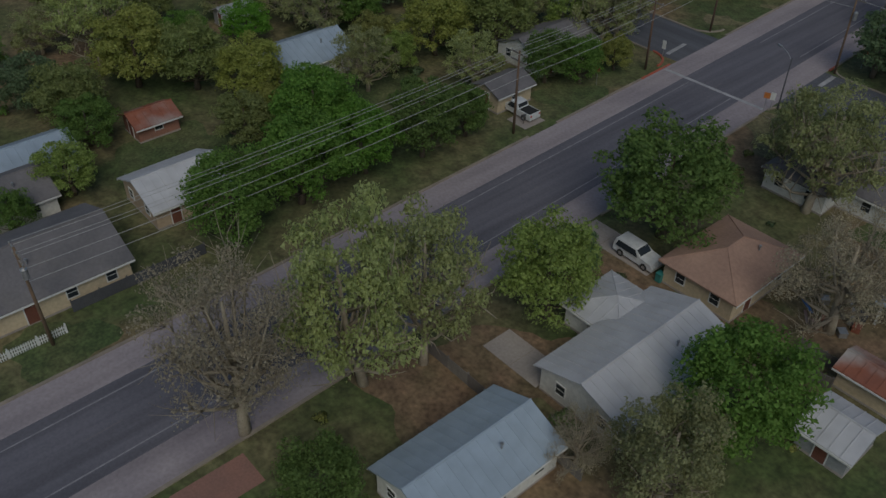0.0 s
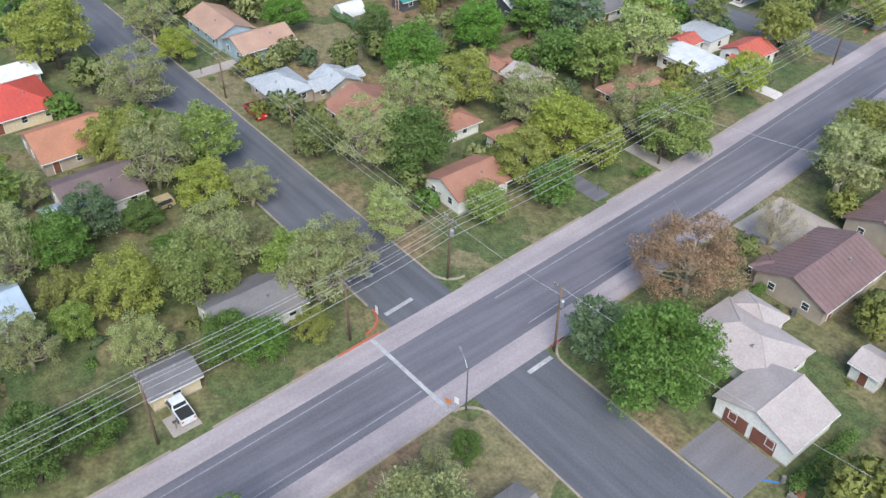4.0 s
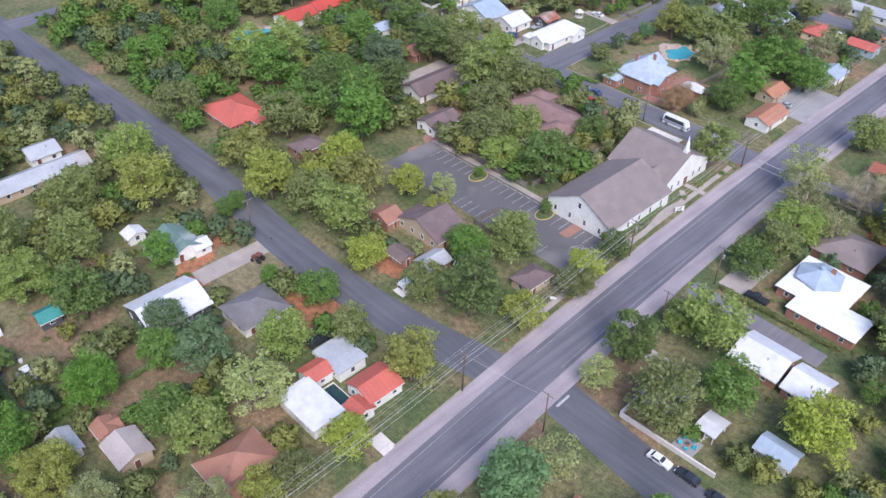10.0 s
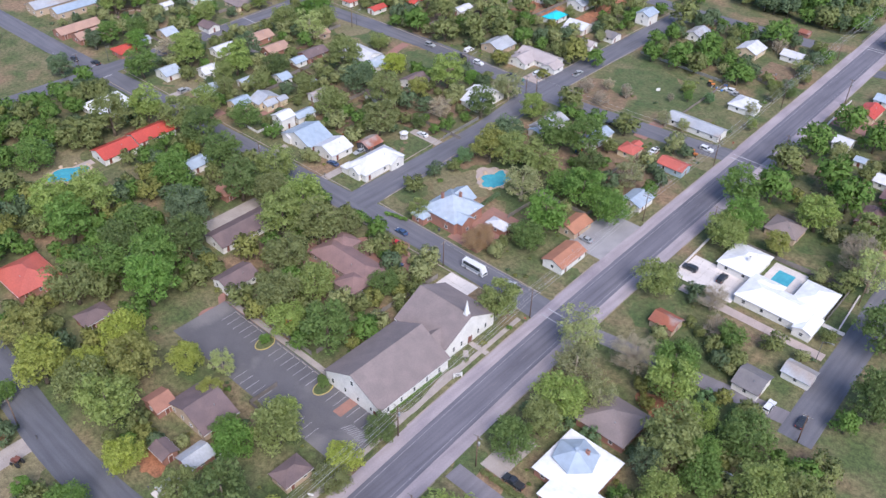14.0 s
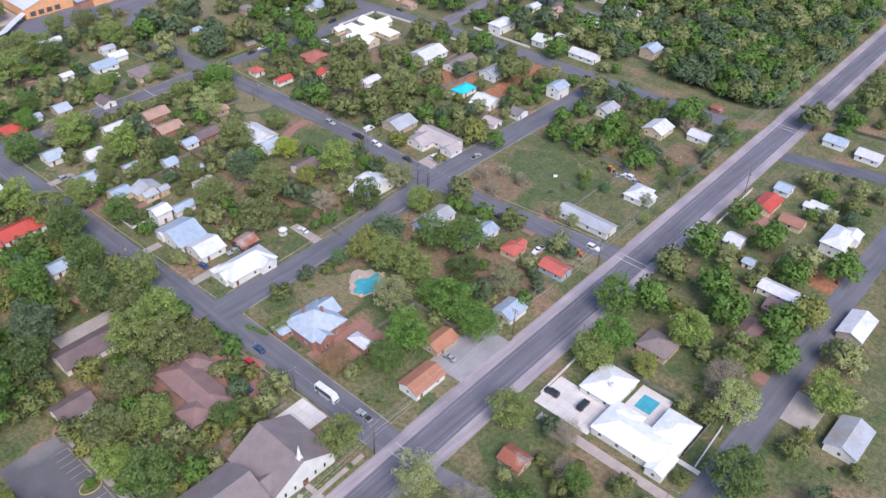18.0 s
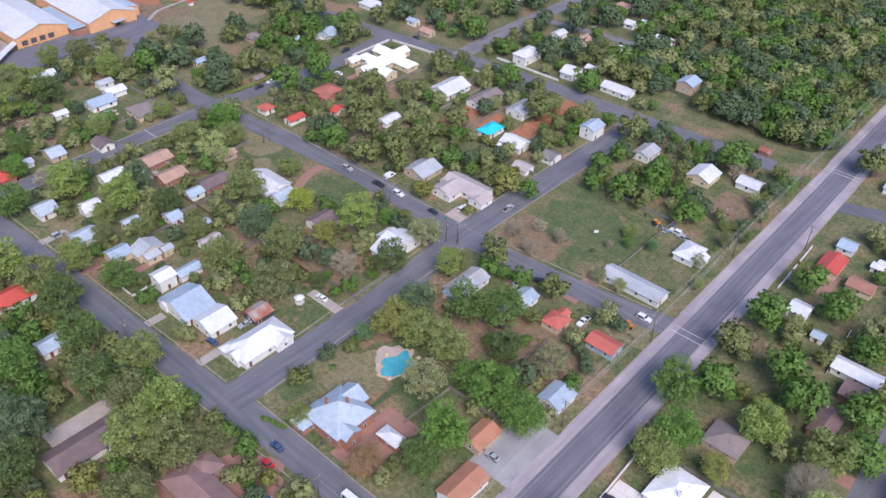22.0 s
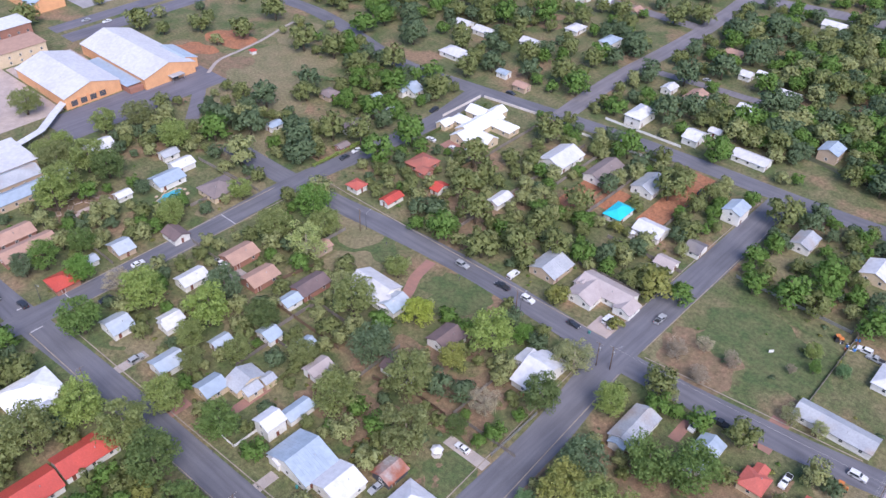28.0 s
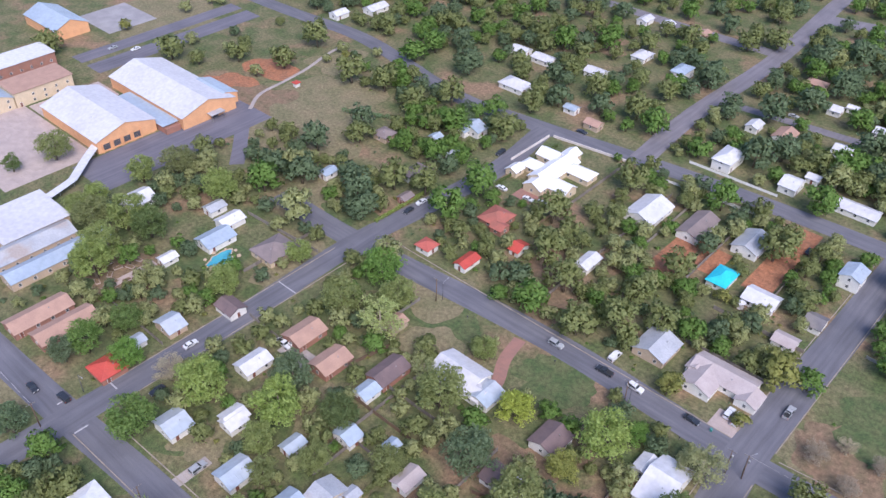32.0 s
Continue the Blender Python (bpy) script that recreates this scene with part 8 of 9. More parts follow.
street_lamp(8.4, 2.6, 160)
street_lamp(-135, 338.0, 90)
street_lamp(-204, 335.6, 90)
street_lamp(-100, 337.5, 60)
street_lamp(-252, 236, 0)
street_lamp(44.8, 270, 0)
street_lamp(45.0, 214, 0)


def sign(x, y, turn, w, h, z, material, kind="road_sign", label="small metal road sign on a post", back="steel"):
    root = new(kind)
    mesh_object("post", *tube_data([(0, 0, -0.2), (0, 0, z + h)], [0.035, 0.035], 6), "steel", root)
    mesh_object("board", *box_data(-w / 2, -0.06, z, w / 2, -0.03, z + h), material, root)
    root.matrix_basis = pose(x, y, 0, 0, 0, turn)
    tagged(root, label, "sign")
    return root


sign(7.6, 0.6, 20, 0.75, 0.75, 1.9, "orange_paint", label="yellow-orange diamond crossing sign on a post")
sign(7.9, 1.6, 20, 0.6, 1.0, 1.4, "trim_white", label="white rectangular crossing sign on a post")
sign(-10.0, 3.2, 0, 0.6, 1.2, 1.3, "trim_white", label="white street sign on a post at the corner")
for x, y in ((-10.5, -10), (9.4, 21.5), (-17.5, 132), (-20.5, 228), (3.4, 135), (-23.6, 356)):
    sign(x, y, 15, 0.6, 0.6, 1.9, "red_paint", label="red stop sign on a steel post")
board = new("church_sign")
for s in (-1, 1):
    mesh_object("post", *box_data(s * 1.1 - 0.1, -0.1, -0.1, s * 1.1 + 0.1, 0.1, 1.9), "trim_white", board)
mesh_object("panel", *box_data(-1.0, -0.06, 0.5, 1.0, 0.06, 1.7), "trim_white", board)
for i in range(4):
    mesh_object("text_bar", *box_data(-0.8, -0.075, 0.7 + i * 0.24, 0.8 - 0.3 * (i % 2), -0.055, 0.8 + i * 0.24), "dark_wall", board)
board.matrix_basis = pose(-20.4, 200, 0, 0, 0, 60)
tagged(board, "white notice board on two posts on the church lawn", "sign")
tagged(mesh_object("manhole_cover", *tube_data([(-18, 7.5, 0.0), (-18, 7.5, 0.042)], [0.55, 0.55], 16), "steel"), "round iron manhole cover in the side street", "manhole")


# ---- fences and walls ----
def fence(x0, y0, x1, y1, h=1.7, material="grey_wood", gap=0.0, words="weathered wooden board fence round a yard"):
    """Posts and one panel of boards between each two."""
    root = new("fence")
    L = math.hypot(x1 - x0, y1 - y0)
    n = max(1, round(L / 2.4))
    step = L / n
    for i in range(n + 1):
        child("post", shared(("fence_post", h, material), lambda: (*box_data(-0.06, -0.06, -0.1, 0.06, 0.06, h + 0.08), material)), root, pose(i * step, 0, 0))
    k = 8 if gap == 0 else 12

    def panel():
        """One sheet of boards: a stepped front, a flat back."""
        w = 2.4 / k
        xs = []
        for j in range(k):
            xs += [(j * w, -0.012), (j * w + 0.012, -0.035), ((j + 1) * w - 0.012, -0.035)]
        xs.append((2.4, -0.012))
        m = len(xs)
        v = [(x, y, z) for z in (0.05, h) for x, y in xs] + [(x, 0.0, z) for z in (0.05, h) for x, _ in xs]
        f = []
        for j in range(m - 1):
            f += [(j, j + 1, m + j + 1, m + j), (2 * m + j + 1, 2 * m + j, 3 * m + j, 3 * m + j + 1), (m + j, m + j + 1, 3 * m + j + 1, 3 * m + j), (j + 1, j, 2 * m + j, 2 * m + j + 1)]
        return (v, f, material)

    me = shared(("fence_panel", h, material, gap), panel)
    if gap > 0.4:
        w = 2.4 / k * step / 2.4
        picket = shared(("picket", h, material), lambda: (*joined([box_data(-0.05, -0.03, 0.06, 0.05, 0.0, h - 0.08), box_data(-0.025, -0.03, h - 0.08, 0.025, 0.0, h)]), material))
        for i in range(n * k):
            child("picket", picket, root, pose((i + 0.5) * w, -0.06, 0))
        for z in (0.3, h - 0.35):
            child("rail", shared(("rail", round(L, 1), z), lambda: (*box_data(0, 0, z, L, 0.05, z + 0.09), material)), root, pose(0, -0.06, 0))
        n = 0
    for i in range(n):
        child("panel", me, root, pose(i * step, -0.06, 0) @ Matrix.Diagonal((step / 2.4, 1, 1, 1)))
    root.matrix_basis = pose(x0, y0, 0, 0, 0, math.degrees(math.atan2(y1 - y0, x1 - x0)))
    tagged(root, words, "fence")


fence(-7.9 - 1.4, -100, -7.9 - 1.4, -80.5, 1.0, "trim_white", 0.45, "white picket fence in front of the cottage")
fence(-11.5, -79, -11.5, -66, 1.3, "dark_wall", 0.3, "dark iron railing along a front garden")
fence(-53.5, 181, -51.5, 226)
fence(-88, 179.6, -54, 179.6)
fence(-5, 302.6, 40, 304.2, 1.8, "grey_wood")
fence(40.5, 287, 40.5, 304, 1.8, "grey_wood")
fence(-62, 282.5, -38, 282.5, 1.5)
fence(-38, 270, -38, 300, 1.5)
fence(-118, 291, -100, 291, 1.4)
fence(-122, 291, -122, 320, 1.6)
fence(-152, 262, -152, 300, 1.6)
fence(-168, 296, -190, 296, 1.6)
fence(-186, 262, -186, 320, 1.6)
fence(-151, 396, -151, 440, 1.7)
fence(-125, 396, -125, 440, 1.7)
fence(-137, 392, -107, 392, 1.6)
fence(-108, 372, -136, 372, 1.6)
fence(-50, 352, -50, 402, 1.2, "grey_wood", 0.3)
fence(-62, 60, -62, 100, 1.7)
fence(-95, 52, -62, 52, 1.7)
fence(-44, 76, -20, 76, 1.7)
fence(44, 30, 44, 60, 1.7)
fence(36, 44, 60, 44, 1.7, "wood")
fence(28, 8 - 12, 48, 8 - 12, 1.5)
fence(12.8, -58, 30, -58, 1.4)
fence(33, -33.5, 42, -33.5, 1.4)
fence(22, 215, 40, 215, 1.7, "wood")
fence(30, 216, 30, 231, 1.7, "wood")
fence(-282, 262, -252, 262, 1.5)
fence(-262, 300, -262, 330, 1.5)
fence(-205, 400, -205, 445, 1.6)
fence(-180, 360, -180, 440, 1.6)


def yard_fence(pts, h=1.5, material="grey_wood", words="weathered board fence between two yards", every=2.5):
    """A far fence along a line of points: posts and boards in one mesh."""
    data = []
    for (xa, ya), (xb, yb) in zip(pts, pts[1:]):
        length = math.hypot(xb - xa, yb - ya)
        n = max(1, round(length / every))
        data.append(strip_data([(xa, ya), (xb, yb)], -0.02, 0.02, 0.08, h))
        data.append(strip_data([(xa, ya), (xb, yb)], -0.05, 0.05, h - 0.12, h - 0.02))
        for i in range(n + 1):
            x, y = xa + (xb - xa) * i / n, ya + (yb - ya) * i / n
            data.append(box_data(x - 0.07, y - 0.07, -0.1, x + 0.07, y + 0.07, h + 0.1))
    tagged(mesh_object("yard_fence", *joined(data), material), words, "fence")


DARK, WHITE = "dark weathered board fence between two yards", "white painted fence round a garden"
yard_fence([(-197, 286.5), (-165, 286.5)], 1.6, "wood", DARK)
yard_fence([(-204.4, 293), (-200.8, 309)], 1.5, "wood", DARK)
yard_fence([(-209.5, 310), (-209.0, 330)])
yard_fence([(-148.4, 285), (-134, 289), (-123.5, 289)], 1.5, "wood", DARK)
yard_fence([(-182, 261), (-182, 276), (-168, 276)])
yard_fence([(-186.7, 447.6), (-151.6, 450.4)], 1.2, "trim_white", WHITE)
yard_fence([(-187, 466.5), (-150, 467.5)], 1.2, "trim_white", WHITE)
yard_fence([(23.4, 364.3), (21.8, 387.6)], 1.3, "trim_white", WHITE)
yard_fence([(55.4, 354), (54.0, 380)], 1.2, "trim_white", WHITE)
yard_fence([(57.4, 353.6), (65, 353.6)], 1.2, "trim_white", WHITE)
yard_fence([(-55.6, 264), (-54.8, 282)])
yard_fence([(-58.3, 419), (-35.5, 412.5)])
yard_fence([(-104.8, 287), (-104.8, 307)], 1.3, "steel", "low wire fence along the street edge")
yard_fence([(-92, 403), (-52, 402)], 1.3, "steel", "wire fence along the edge of an empty field")
yard_fence([(-165, 242), (-157.5, 242), (-157.5, 257)], 1.1, "trim_white", WHITE)
yard_fence([(35.4, 101.7), (37.6, 85.7)], 1.7, "orange_wood", "new orange-brown board fence round a yard")
yard_fence([(29.1, -37.4), (37.2, -36)], 1.5)
yard_fence([(-133, 262), (-133, 278), (-123, 278)], 1.5, "orange_wood", "new orange-brown board fence round a yard")
yard_fence([(-243, 288), (-214, 287)])
yard_fence([(-171, 396), (-171, 440)], 1.6, "grey_wood")
yard_fence([(-190, 385), (-206, 385), (-206, 398)], 1.5, "wood", DARK)
yard_fence([(-28, 291), (-46, 291), (-46, 318)], 1.4)
yard_fence([(-288, 322), (-252, 324)], 1.5)
yard_fence([(-52, 166.5), (-52, 158), (-36, 158)], 1.5)


def low_wall(x0, y0, x1, y1, h, material, words):
    ob = mesh_object("garden_wall", *joined([strip_data([(x0, y0), (x1, y1)], -0.15, 0.15, -0.1, h), strip_data([(x0, y0), (x1, y1)], -0.2, 0.2, h, h + 0.08)]), material)
    tagged(ob, words, "wall")


low_wall(-241.0, 418, -241.0, 444, 1.0, "white_concrete", "pale masonry wall round the corner villa")
low_wall(-239.5, 445, -206, 449.4, 1.0, "white_concrete", "pale masonry wall round the corner villa")
low_wall(-1.4, 279, -2.2, 301, 0.9, "white_concrete", "low white garden wall beside the road")
low_wall(-4.6, 392, -5.6, 423, 0.8, "white_concrete", "low white wall along the road edge")
low_wall(44.6, 286, 43.4, 304, 0.5, "white_concrete", "low white garden wall along the lane")


# ---- covered walk at the school, playground, tanks ----
walk_root = new("covered_walk")
mesh_object("roof", *strip_data([(-371, 311), (-361, 299), (-351, 288), (-347, 276)], -1.8, 1.8, 3.0, 3.15), "white_metal", walk_root)
for k, (px, py) in enumerate(((-371, 311), (-366, 305), (-361, 299), (-356, 293.5), (-351, 288), (-348.5, 281))):
    mesh_object("post", *box_data(px - 0.08, py - 0.08, -0.1, px + 0.08, py + 0.08, 3.0), "steel", walk_root)
tagged(walk_root, "white-roofed covered walkway on steel posts at the school", "covered walk")
canopy = new("link_canopy")
mesh_object("roof", *box_data(-398, 333.6, 3.4, -360, 341.4, 3.6), "blue_metal", canopy)
for k in range(8):
    mesh_object("post", *box_data(-396 + k * 5, 337.3, -0.1, -395.8 + k * 5, 337.5, 3.4), "steel", canopy)
tagged(canopy, "pale blue canopy between two school halls", "canopy")

play = new("play_tower")
for sx in (-1, 1):
    for sy in (-1, 1):
        mesh_object("post", *box_data(sx - 0.08, sy - 0.08, -0.1, sx + 0.08, sy + 0.08, 2.9), "orange_paint", play)
mesh_object("deck", *box_data(-1.1, -1.1, 1.3, 1.1, 1.1, 1.42), "orange_paint", play)
mesh_object("roof", *tube_data([(0, 0, 2.8), (0, 0, 3.8)], [1.9, 0.05], 4), "orange_paint", play)
mesh_object("slide", *tube_data([(1.0, 0, 1.5), (1.8, 0, 1.1), (3.0, 0, 0.4), (3.8, 0, 0.2)], [0.45, 0.45, 0.45, 0.45], 8), "blue_paint", play, "bright blue tube slide")
mesh_object("swing_beam", *tube_data([(-1, 0, 2.4), (-4.5, 0, 2.4)], [0.07, 0.07], 6), "orange_paint", play)
for sy in (-1, 1):
    mesh_object("swing_leg", *tube_data([(-4.5, 0, 2.4), (-4.5, sy * 1.1, -0.05)], [0.06, 0.06], 6), "orange_paint", play)
play.matrix_basis = pose(-66.5, 182.4, 0.03, 0, 0, 10)
tagged(play, "orange playground tower with a blue slide", "playground")
patch(-70, 182, 9.0, "soil")


def trampoline(x, y):
    root = new("trampoline")
    mesh_object("mat", *tube_data([(0, 0, 0.78), (0, 0, 0.82)], [1.9, 1.9], 20), "rubber", root)
    mesh_object("pad", *joined([tube_data([(2.05 * math.cos(k * 0.3142), 2.05 * math.sin(k * 0.3142), 0.82), (2.05 * math.cos((k + 1) * 0.3142), 2.05 * math.sin((k + 1) * 0.3142), 0.82)], [0.13, 0.13], 5) for k in range(20)]), "blue_paint", root, "blue edge padding")
    for k in range(6):
        a = k * math.pi / 3
        mesh_object("leg", *tube_data([(1.95 * math.cos(a), 1.95 * math.sin(a), -0.02), (1.95 * math.cos(a), 1.95 * math.sin(a), 0.8)], [0.04, 0.04], 5), "steel", root)
    root.location = (x, y, 0)
    tagged(root, "round dark garden trampoline with a blue edge", "trampoline")


quonset = new("shed")
arc = [(-2.0 * math.cos(math.pi * k / 12), 2.6 * math.sin(math.pi * k / 12)) for k in range(13)]
mesh_object("shell", [(a, y, z) for y in (-3, 3) for a, z in arc], [(k, k + 1, 14 + k, 13 + k) for k in range(12)] + [tuple(range(13))[::-1], tuple(range(13, 26))], "white_metal", quonset, smooth=False)
mesh_object("door", *box_data(-0.6, -3.06, 0, 0.6, -2.98, 1.9), "trim_white", quonset)
quonset.matrix_basis = pose(-93.5, 54.5, 0, 0, 0, 0)
tagged(quonset, "white round-topped metal garden shed", "shed")


# ---- hedges and small things in the gardens ----
trampoline(-98, 72)
hedge_rng = np.random.default_rng(77)


def hedge(x0, y0, x1, y1, h=1.5, w=1.4, hue="dark"):
    """A clipped but ragged row of shrubs: stems inside, leaf clumps over it."""
    root = new("hedge")
    L = math.hypot(x1 - x0, y1 - y0)
    n = max(2, int(L / (w * 0.7)))
    cs = [(L * (i + 0.5) / n, hedge_rng.normal() * 0.12, h * 0.52) for i in range(n)]
    rs = [max(w, h) * (0.50 + 0.12 * hedge_rng.random()) for _ in range(n)]
    v, f, _ = clumps(hedge_rng, cs, rs, int(260 * n), 0.17, 0.9)
    v[:, 2] = np.clip(v[:, 2], 0.02, h * 1.15)
    mesh_object("foliage", v.tolist(), f.tolist(), "leaf_" + hue, root)
    mesh_object("stems", *joined([tube_data([(cs[i][0], 0, -0.05), (cs[i][0], 0.05, h * 0.7)], [0.05, 0.02], 4) for i in range(n)]), "bark", root)
    root.matrix_basis = pose(x0, y0, 0, 0, 0, math.degrees(math.atan2(y1 - y0, x1 - x0)))
    tagged(root, "long " + LEAF_WORDS[hue] + " hedge along a garden edge", "hedge")


for a in ((3, 181.5, 31, 182.2, 1.2, 1.4, "olive"), (-1, 207.5, 12, 209.5, 2.4, 2.2, "dark"), (13, 210, 26, 210.2, 2.2, 2.0, "dark"), (31.5, 211, 30.5, 232, 2.4, 2.2, "dark"),
          (12, 22, 12, 29, 1.3, 1.2, "green"), (-86, 238.2, -78, 240.4, 1.2, 1.2, "green"), (-62, 52, -62, 80, 1.6, 1.5, "green"), (-95, 51, -64, 51, 1.6, 1.5, "dark"),
          (-76, 79, -66, 79, 1.8, 1.6, "dark"), (17, 47.5, 17, 41.5, 1.4, 1.4, "green"), (38, 22, 38, 34, 1.6, 1.5, "green"), (-24.5, 179.5, -24.5, 198, 0.9, 1.0, "green"),
          (-108, 246, -108, 262, 0.9, 1.0, "green"), (-66, 262, -66, 272, 1.6, 1.6, "dark"), (-250, 350, -250, 380, 1.6, 1.6, "olive"), (-320, 398, -300, 408, 2.4, 2.4, "dark"),
          (-234, 400, -234, 440, 1.2, 1.1, "green"), (-168, 262, -168, 290, 1.5, 1.4, "olive")):
    hedge(*a)

low_wall(10.2, 134.6, 30.5, 135.4, 1.1, "white_concrete", "low white masonry wall round a corner garden")
low_wall(10.2, 134.6, 10.0, 140.5, 1.1, "white_concrete", "low white masonry wall round a corner garden")


def garden_chair(x, y, turn, material):
    root = new("garden_chair")
    mesh_object("seat", *box_data(-0.3, -0.3, 0.36, 0.3, 0.3, 0.42), material, root)
    back = mesh_object("backrest", *box_data(-0.3, -0.03, 0.0, 0.3, 0.03, 0.62), material, root)
    back.matrix_basis = pose(0, 0.28, 0.4, -14)
    for sx in (-1, 1):
        for sy in (-1, 1):
            mesh_object("leg", *box_data(sx * 0.27 - 0.03, sy * 0.25 - 0.03, -0.01, sx * 0.27 + 0.03, sy * 0.25 + 0.03, 0.36), material, root)
        mesh_object("armrest", *box_data(sx * 0.34 - 0.05, -0.3, 0.56, sx * 0.34 + 0.05, 0.28, 0.6), material, root)
    root.matrix_basis = pose(x, y, 0.05, 0, 0, turn)
    tagged(root, "turquoise wooden garden armchair on a small terrace", "chair", group="chairs round the fire pit")


paved(20.8, 136.2, 25.2, 140.4, "gravel", "terrace", 0.045)
for k in range(5):
    a = k * 1.257
    garden_chair(23 + 1.4 * math.cos(a), 138.3 + 1.4 * math.sin(a), math.degrees(a) + 90 + 180, "turquoise")
pit = new("fire_pit")
mesh_object("bowl", *tube_data([(0, 0, 0), (0, 0, 0.35)], [0.4, 0.5], 14), "brick_wall", pit)
mesh_object("ash", *tube_data([(0, 0, 0.2), (0, 0, 0.36)], [0.4, 0.4], 14), "dark_wall", pit)
pit.location = (23, 138.3, 0.04)
tagged(pit, "round brick fire pit between garden chairs", "fire pit")
for k in range(6):
    st = mesh_object("stepping_stone", *tube_data([(0, 0, -0.05), (0, 0, 0.04)], [0.3, 0.28], 8), "white_concrete")
    st.location = (24.2 + 0.1 * k, 140.9 + 0.75 * k, 0)
    tagged(st, "pale round stepping stone in the grass", "stone", group="stepping stones to the terrace")


def gazebo(x, y, r=1.6, material="white_metal"):
    root = new("gazebo")
    for k in range(6):
        a = k * math.pi / 3
        mesh_object("post", *box_data(r * 0.85 * math.cos(a) - 0.06, r * 0.85 * math.sin(a) - 0.06, -0.02, r * 0.85 * math.cos(a) + 0.06, r * 0.85 * math.sin(a) + 0.06, 2.2), "trim_white", root)
    mesh_object("roof", *tube_data([(0, 0, 2.15), (0, 0, 3.1)], [r * 1.15, 0.06], 6), material, root)
    mesh_object("floor", *tube_data([(0, 0, -0.05), (0, 0, 0.12)], [r, r], 6), "white_concrete", root)
    root.location = (x, y, 0)
    tagged(root, "small white six-sided garden pavilion", "gazebo")


gazebo(-116, 277.5)
gazebo(-131, 398.5, 1.4)
for px, py in ((-112.5, 269.5), (-110.8, 271.5), (-111.5, 273.5), (-113.2, 275.2), (-109.6, 269.8), (-113.6, 267.8)):
    patch(px, py, 0.9, "soil")

house(-354, 400.5, 2.4, 2.4, "x", "hip", "red_metal", "white_wall", eave=2.2, kind="pump_house", windows=False)
tagged(mesh_object("pavement_field", *strip_data(smooth_line([(-352, 372), (-360, 384), (-362, 400), (-364.6, 416), (-369.5, 433), (-372, 448)], 6), -0.9, 0.9, -0.1, 0.03), "concrete"), "pale footpath curving across the school field", "path", kind="structure")
# formal kitchen garden at the school
patch(-291, 272, 12, "soil")
for ring, n in ((4.0, 6), (8.2, 10)):
    for k in range(n):
        a = 2 * math.pi * k / n + ring
        bed = new("garden_bed")
        mesh_object("frame", *box_data(-1.5, -0.8, -0.02, 1.5, 0.8, 0.3), "pink_concrete", bed)
        mesh_object("earth", *box_data(-1.35, -0.65, 0.2, 1.35, 0.65, 0.34), "soil", bed)
        bed.matrix_basis = pose(-291 + ring * math.cos(a), 272 + ring * math.sin(a), 0.01, 0, 0, math.degrees(a) + 90)
        tagged(bed, "raised pale-edged planting bed in a school garden", "garden bed", group="beds of the school garden")


def tractor(x, y, turn, material="orange_paint"):
    root = new("tractor")
    mesh_object("engine_hood", *joined([box_data(0.2, -0.4, 0.7, 1.7, 0.4, 1.3), box_data(1.65, -0.35, 0.75, 1.78, 0.35, 1.2)]), material, root)
    mesh_object("seat", *joined([box_data(-0.6, -0.3, 0.95, 0.0, 0.3, 1.05), box_data(-0.65, -0.3, 1.0, -0.55, 0.3, 1.5)]), "rubber", root)
    mesh_object("canopy", *box_data(-1.0, -0.7, 2.2, 0.5, 0.7, 2.28), material, root)
    for sx in (-0.9, 0.4):
        for sy in (-0.6, 0.6):
            mesh_object("canopy_post", *box_data(sx - 0.03, sy - 0.03, 0.8, sx + 0.03, sy + 0.03, 2.2), "dark_wall", root)
    for sx, r in ((-0.6, 0.75), (1.3, 0.42)):
        for sy in (-0.75, 0.75):
            mesh_object("wheel", *tube_data([(sx, sy - 0.15, r), (sx, sy + 0.15, r)], [r, r], 12), "rubber", root)
    root.matrix_basis = pose(x, y, 0.0, 0, 0, turn)
    tagged(root, "orange tractor parked on rough ground in a yard", "tractor")


tractor(-54, 396, 40)
tractor(-61.5, 313, 100)
tractor(-31.5, 341, 10)
tractor(-76, 110.5, 200, "brown_paint")


def scrap(x, y, r, n, seed):
    """A heap of odd boards, boxes and drums."""
    rng = random.Random(seed)
    for k in range(n):
        a, d = rng.uniform(0, 6.28), r * rng.random() ** 0.5
        kind = rng.choice(("board", "crate", "drum"))
        m = rng.choice(("grey_wood", "steel", "trim_white", "rust", "blue_paint", "dark_wall"))
        if kind == "board":
            data = box_data(-0.9, -0.12, 0, 0.9, 0.12, 0.06)
        elif kind == "crate":
            data = joined([box_data(-0.4, -0.35, 0, 0.4, 0.35, 0.55), box_data(-0.43, -0.38, 0.5, 0.43, 0.38, 0.58)])
        else:
            data = tube_data([(0, 0, 0), (0, 0, 0.85)], [0.29, 0.29], 10)
        ob = mesh_object(kind, *data, m)
        ob.matrix_basis = pose(x + d * math.cos(a), y + d * math.sin(a), 0.02, 0, 0, rng.uniform(0, 180))
        tagged(ob, "discarded old %s lying in a cluttered yard" % kind, kind)


scrap(-80, 55, 3.0, 12, 1)
scrap(-57, 37, 3.5, 14, 2)
scrap(-50, 397, 4.0, 14, 3)
scrap(-146, 372, 4.0, 14, 4)
scrap(-40, 420, 5.0, 12, 5)
scrap(-63, 316, 3.0, 10, 6)
scrap(37, 22, 2.0, 6, 7)
scrap(33, -28, 3.0, 10, 8)
scrap(-60, 87, 3.0, 8, 9)
scrap(-44, 142, 3.0, 8, 10)


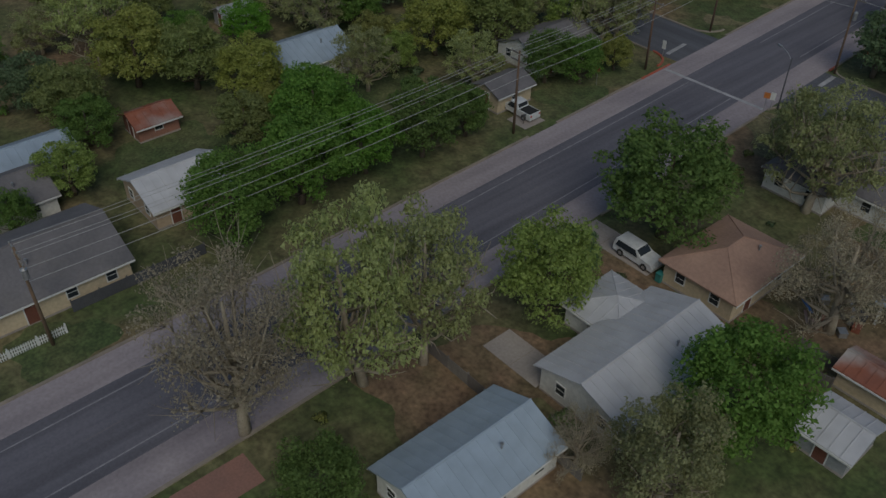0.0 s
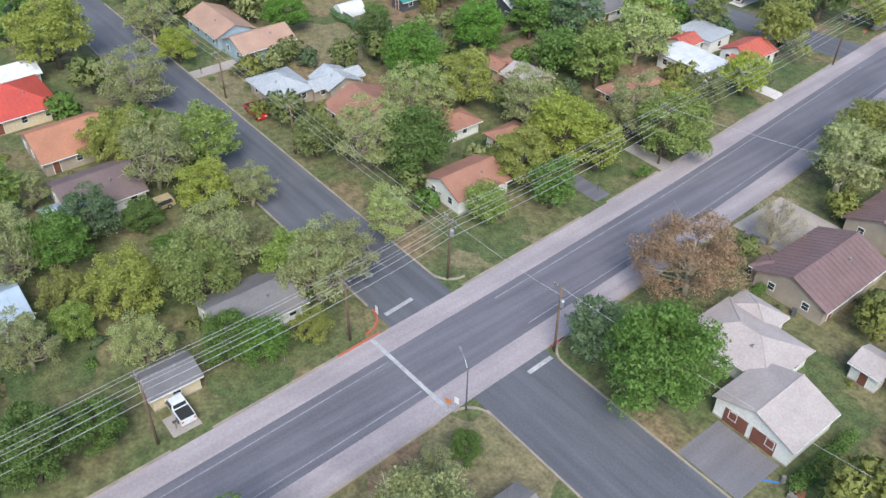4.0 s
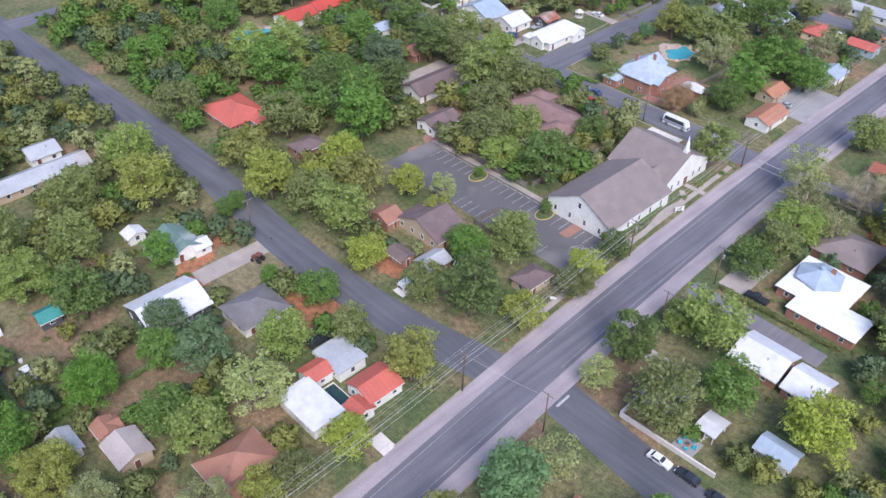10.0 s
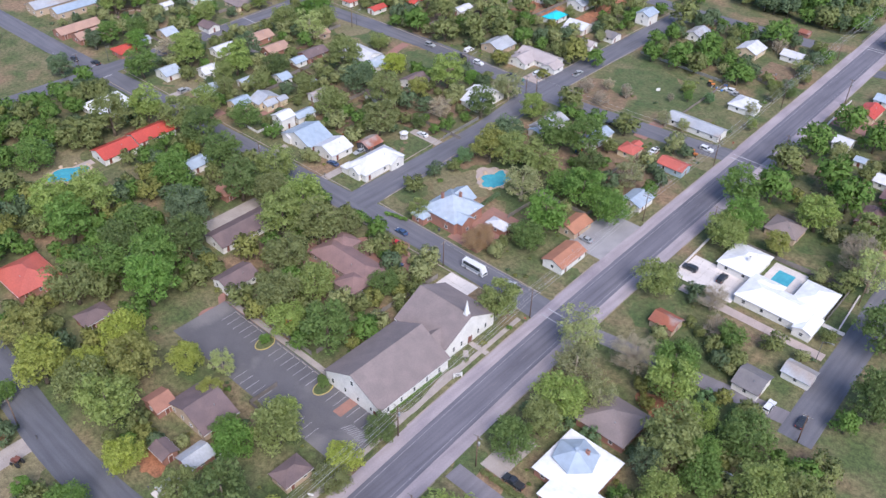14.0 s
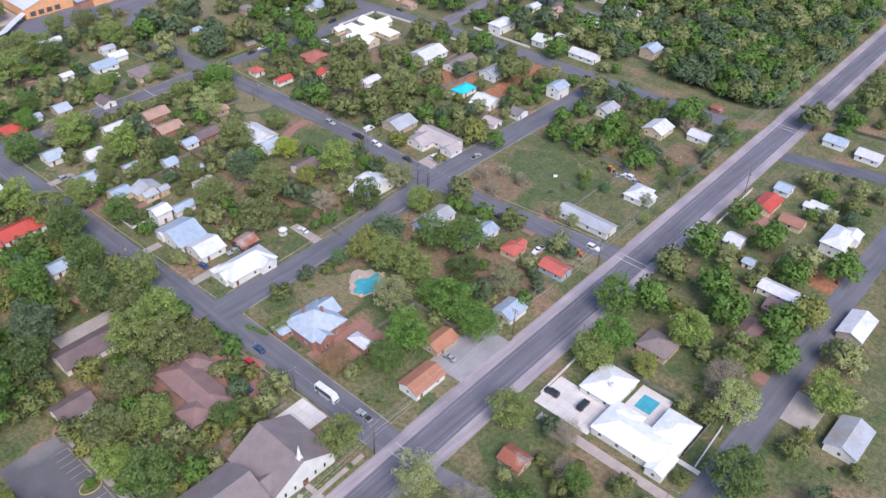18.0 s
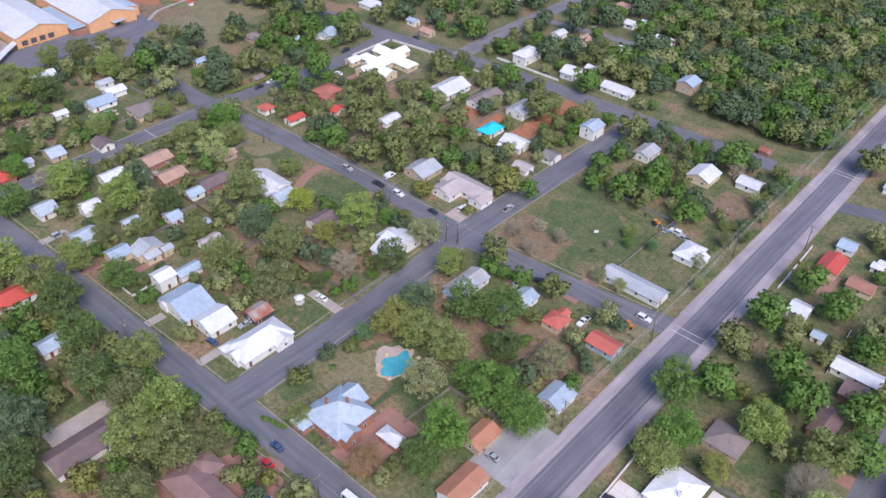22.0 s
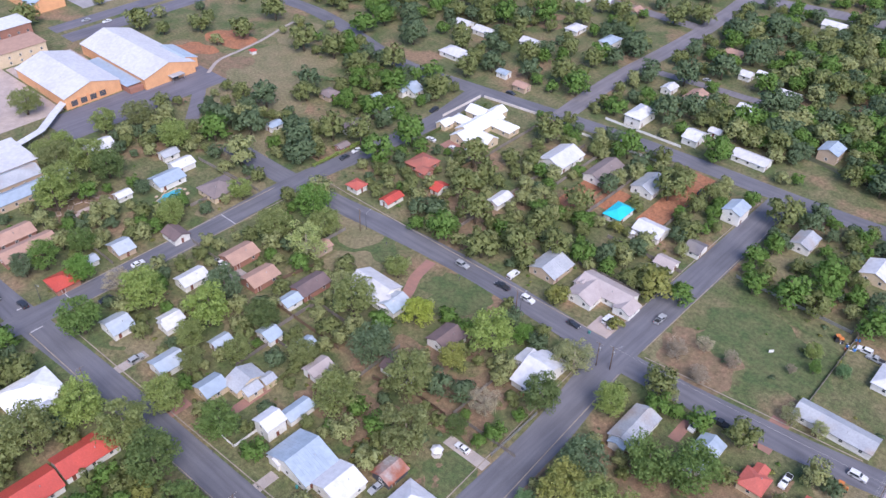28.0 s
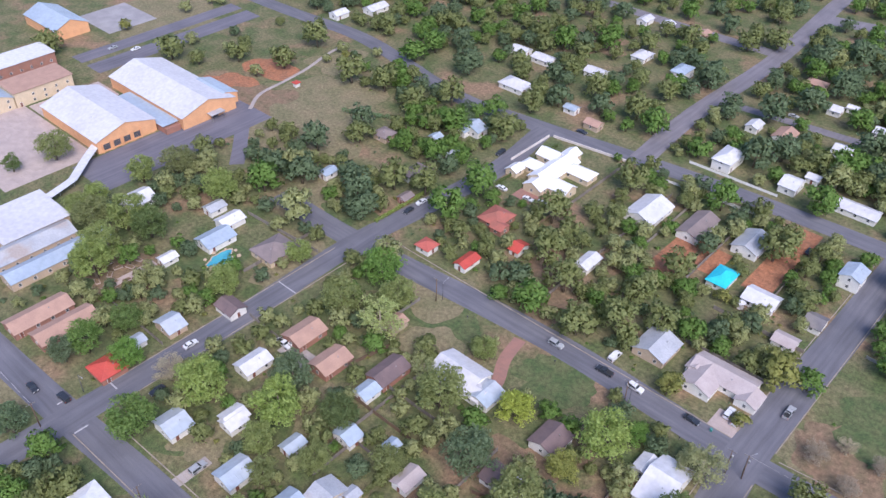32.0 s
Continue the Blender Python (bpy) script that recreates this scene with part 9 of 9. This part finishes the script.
def bin_box(x, y, turn, material):
    root = new("wheelie_bin")
    mesh_object("body", *joined([box_data(-0.28, -0.32, 0.06, 0.28, 0.32, 0.95)]), material, root)
    mesh_object("lid", *box_data(-0.31, -0.36, 0.95, 0.31, 0.36, 1.02), material, root)
    for s in (-1, 1):
        mesh_object("wheel", *tube_data([(s * 0.3, 0.3, 0.1), (s * 0.24, 0.3, 0.1)], [0.1, 0.1], 8), "rubber", root)
    root.matrix_basis = pose(x, y, 0.0, 0, 0, turn)
    tagged(root, "tall plastic refuse bin standing beside a house", "bin")


for k, (x, y) in enumerate(((19.6, -35.5), (29.5, 31.5), (22.3, 46.4), (-56, 28), (-24.8, 36), (-46, 66), (-113, 345.2), (-26, 96.5), (-67, 243.6), (-135, 245))):
    bin_box(x, y, 15 * k, "dark_wall" if k % 3 else "teal_metal")


def letter_box(x, y, turn=0):
    root = new("letter_box")
    mesh_object("post", *box_data(-0.05, -0.05, -0.1, 0.05, 0.05, 1.05), "grey_wood", root)
    mesh_object("box", *joined([box_data(-0.12, -0.25, 1.05, 0.12, 0.25, 1.2), tube_data([(0, -0.25, 1.2), (0, 0.25, 1.2)], [0.12, 0.12], 8)]), "dark_wall", root)
    root.matrix_basis = pose(x, y, 0, 0, 0, turn)
    tagged(root, "dark metal letter box on a wooden post", "letter box")


for x, y in ((-9.4, -24.5), (-13.0, 47.5), (-13.4, 64.5), (-17.2, 99.6), (9.2, -37), (8.2, 55), (-86.5, 16.2), (-66, 16), (-48, 127), (-80, 117), (-117, 239.6), (-142, 238), (-160, 237), (-185, 236.5), (-118, 336.5), (-160, 337), (-192, 334), (-130, 349.5), (-170, 349)):
    letter_box(x, y, 90 if abs(x) > 30 else 0)

# pump shed and play house behind the creek road
sign(-67, 376, 45, 1.6, 1.2, 0.5, "trim_white", label="plain white notice board in an empty field")
sign(-20.2, 150.5, 30, 1.4, 0.8, 0.5, "trim_white", label="small white board beside the footway")
house(-47, 473, 4.5, 4.0, "x", "gable", "rust", "brick_wall", eave=2.3, kind="shed", windows=False)
tagged(mesh_object("creek", *strip_data(smooth_line([(-120, 500), (-70, 492), (-38, 488), (-25, 500), (0, 498), (40, 505)], 6), -1.6, 1.6, -0.3, 0.012), "creek_water"), "narrow dark creek under the road", "creek", kind="structure")
for s in (-1, 1):
    rail = new("guard_rail")
    x = main_x(495) + s * 8.2
    mesh_object("beam", *box_data(-0.06, -11, 0.55, 0.06, 11, 0.85), "steel", rail)
    for k in range(9):
        mesh_object("post", *box_data(-0.07, -10.4 + 2.6 * k - 0.07, -0.1, 0.07, -10.4 + 2.6 * k + 0.07, 0.8), "grey_wood", rail)
    rail.matrix_basis = pose(x, 495, 0.02, 0, 0, 1.5)
    tagged(rail, "grey steel guard rail on posts beside the bridge", "guard rail")

# the models that were copied go
for root in [r for models in TREES.values() for r, _, _ in models] + list(CARS.values()):
    for ob in [*root.children_recursive, root]:
        bpy.data.objects.remove(ob)
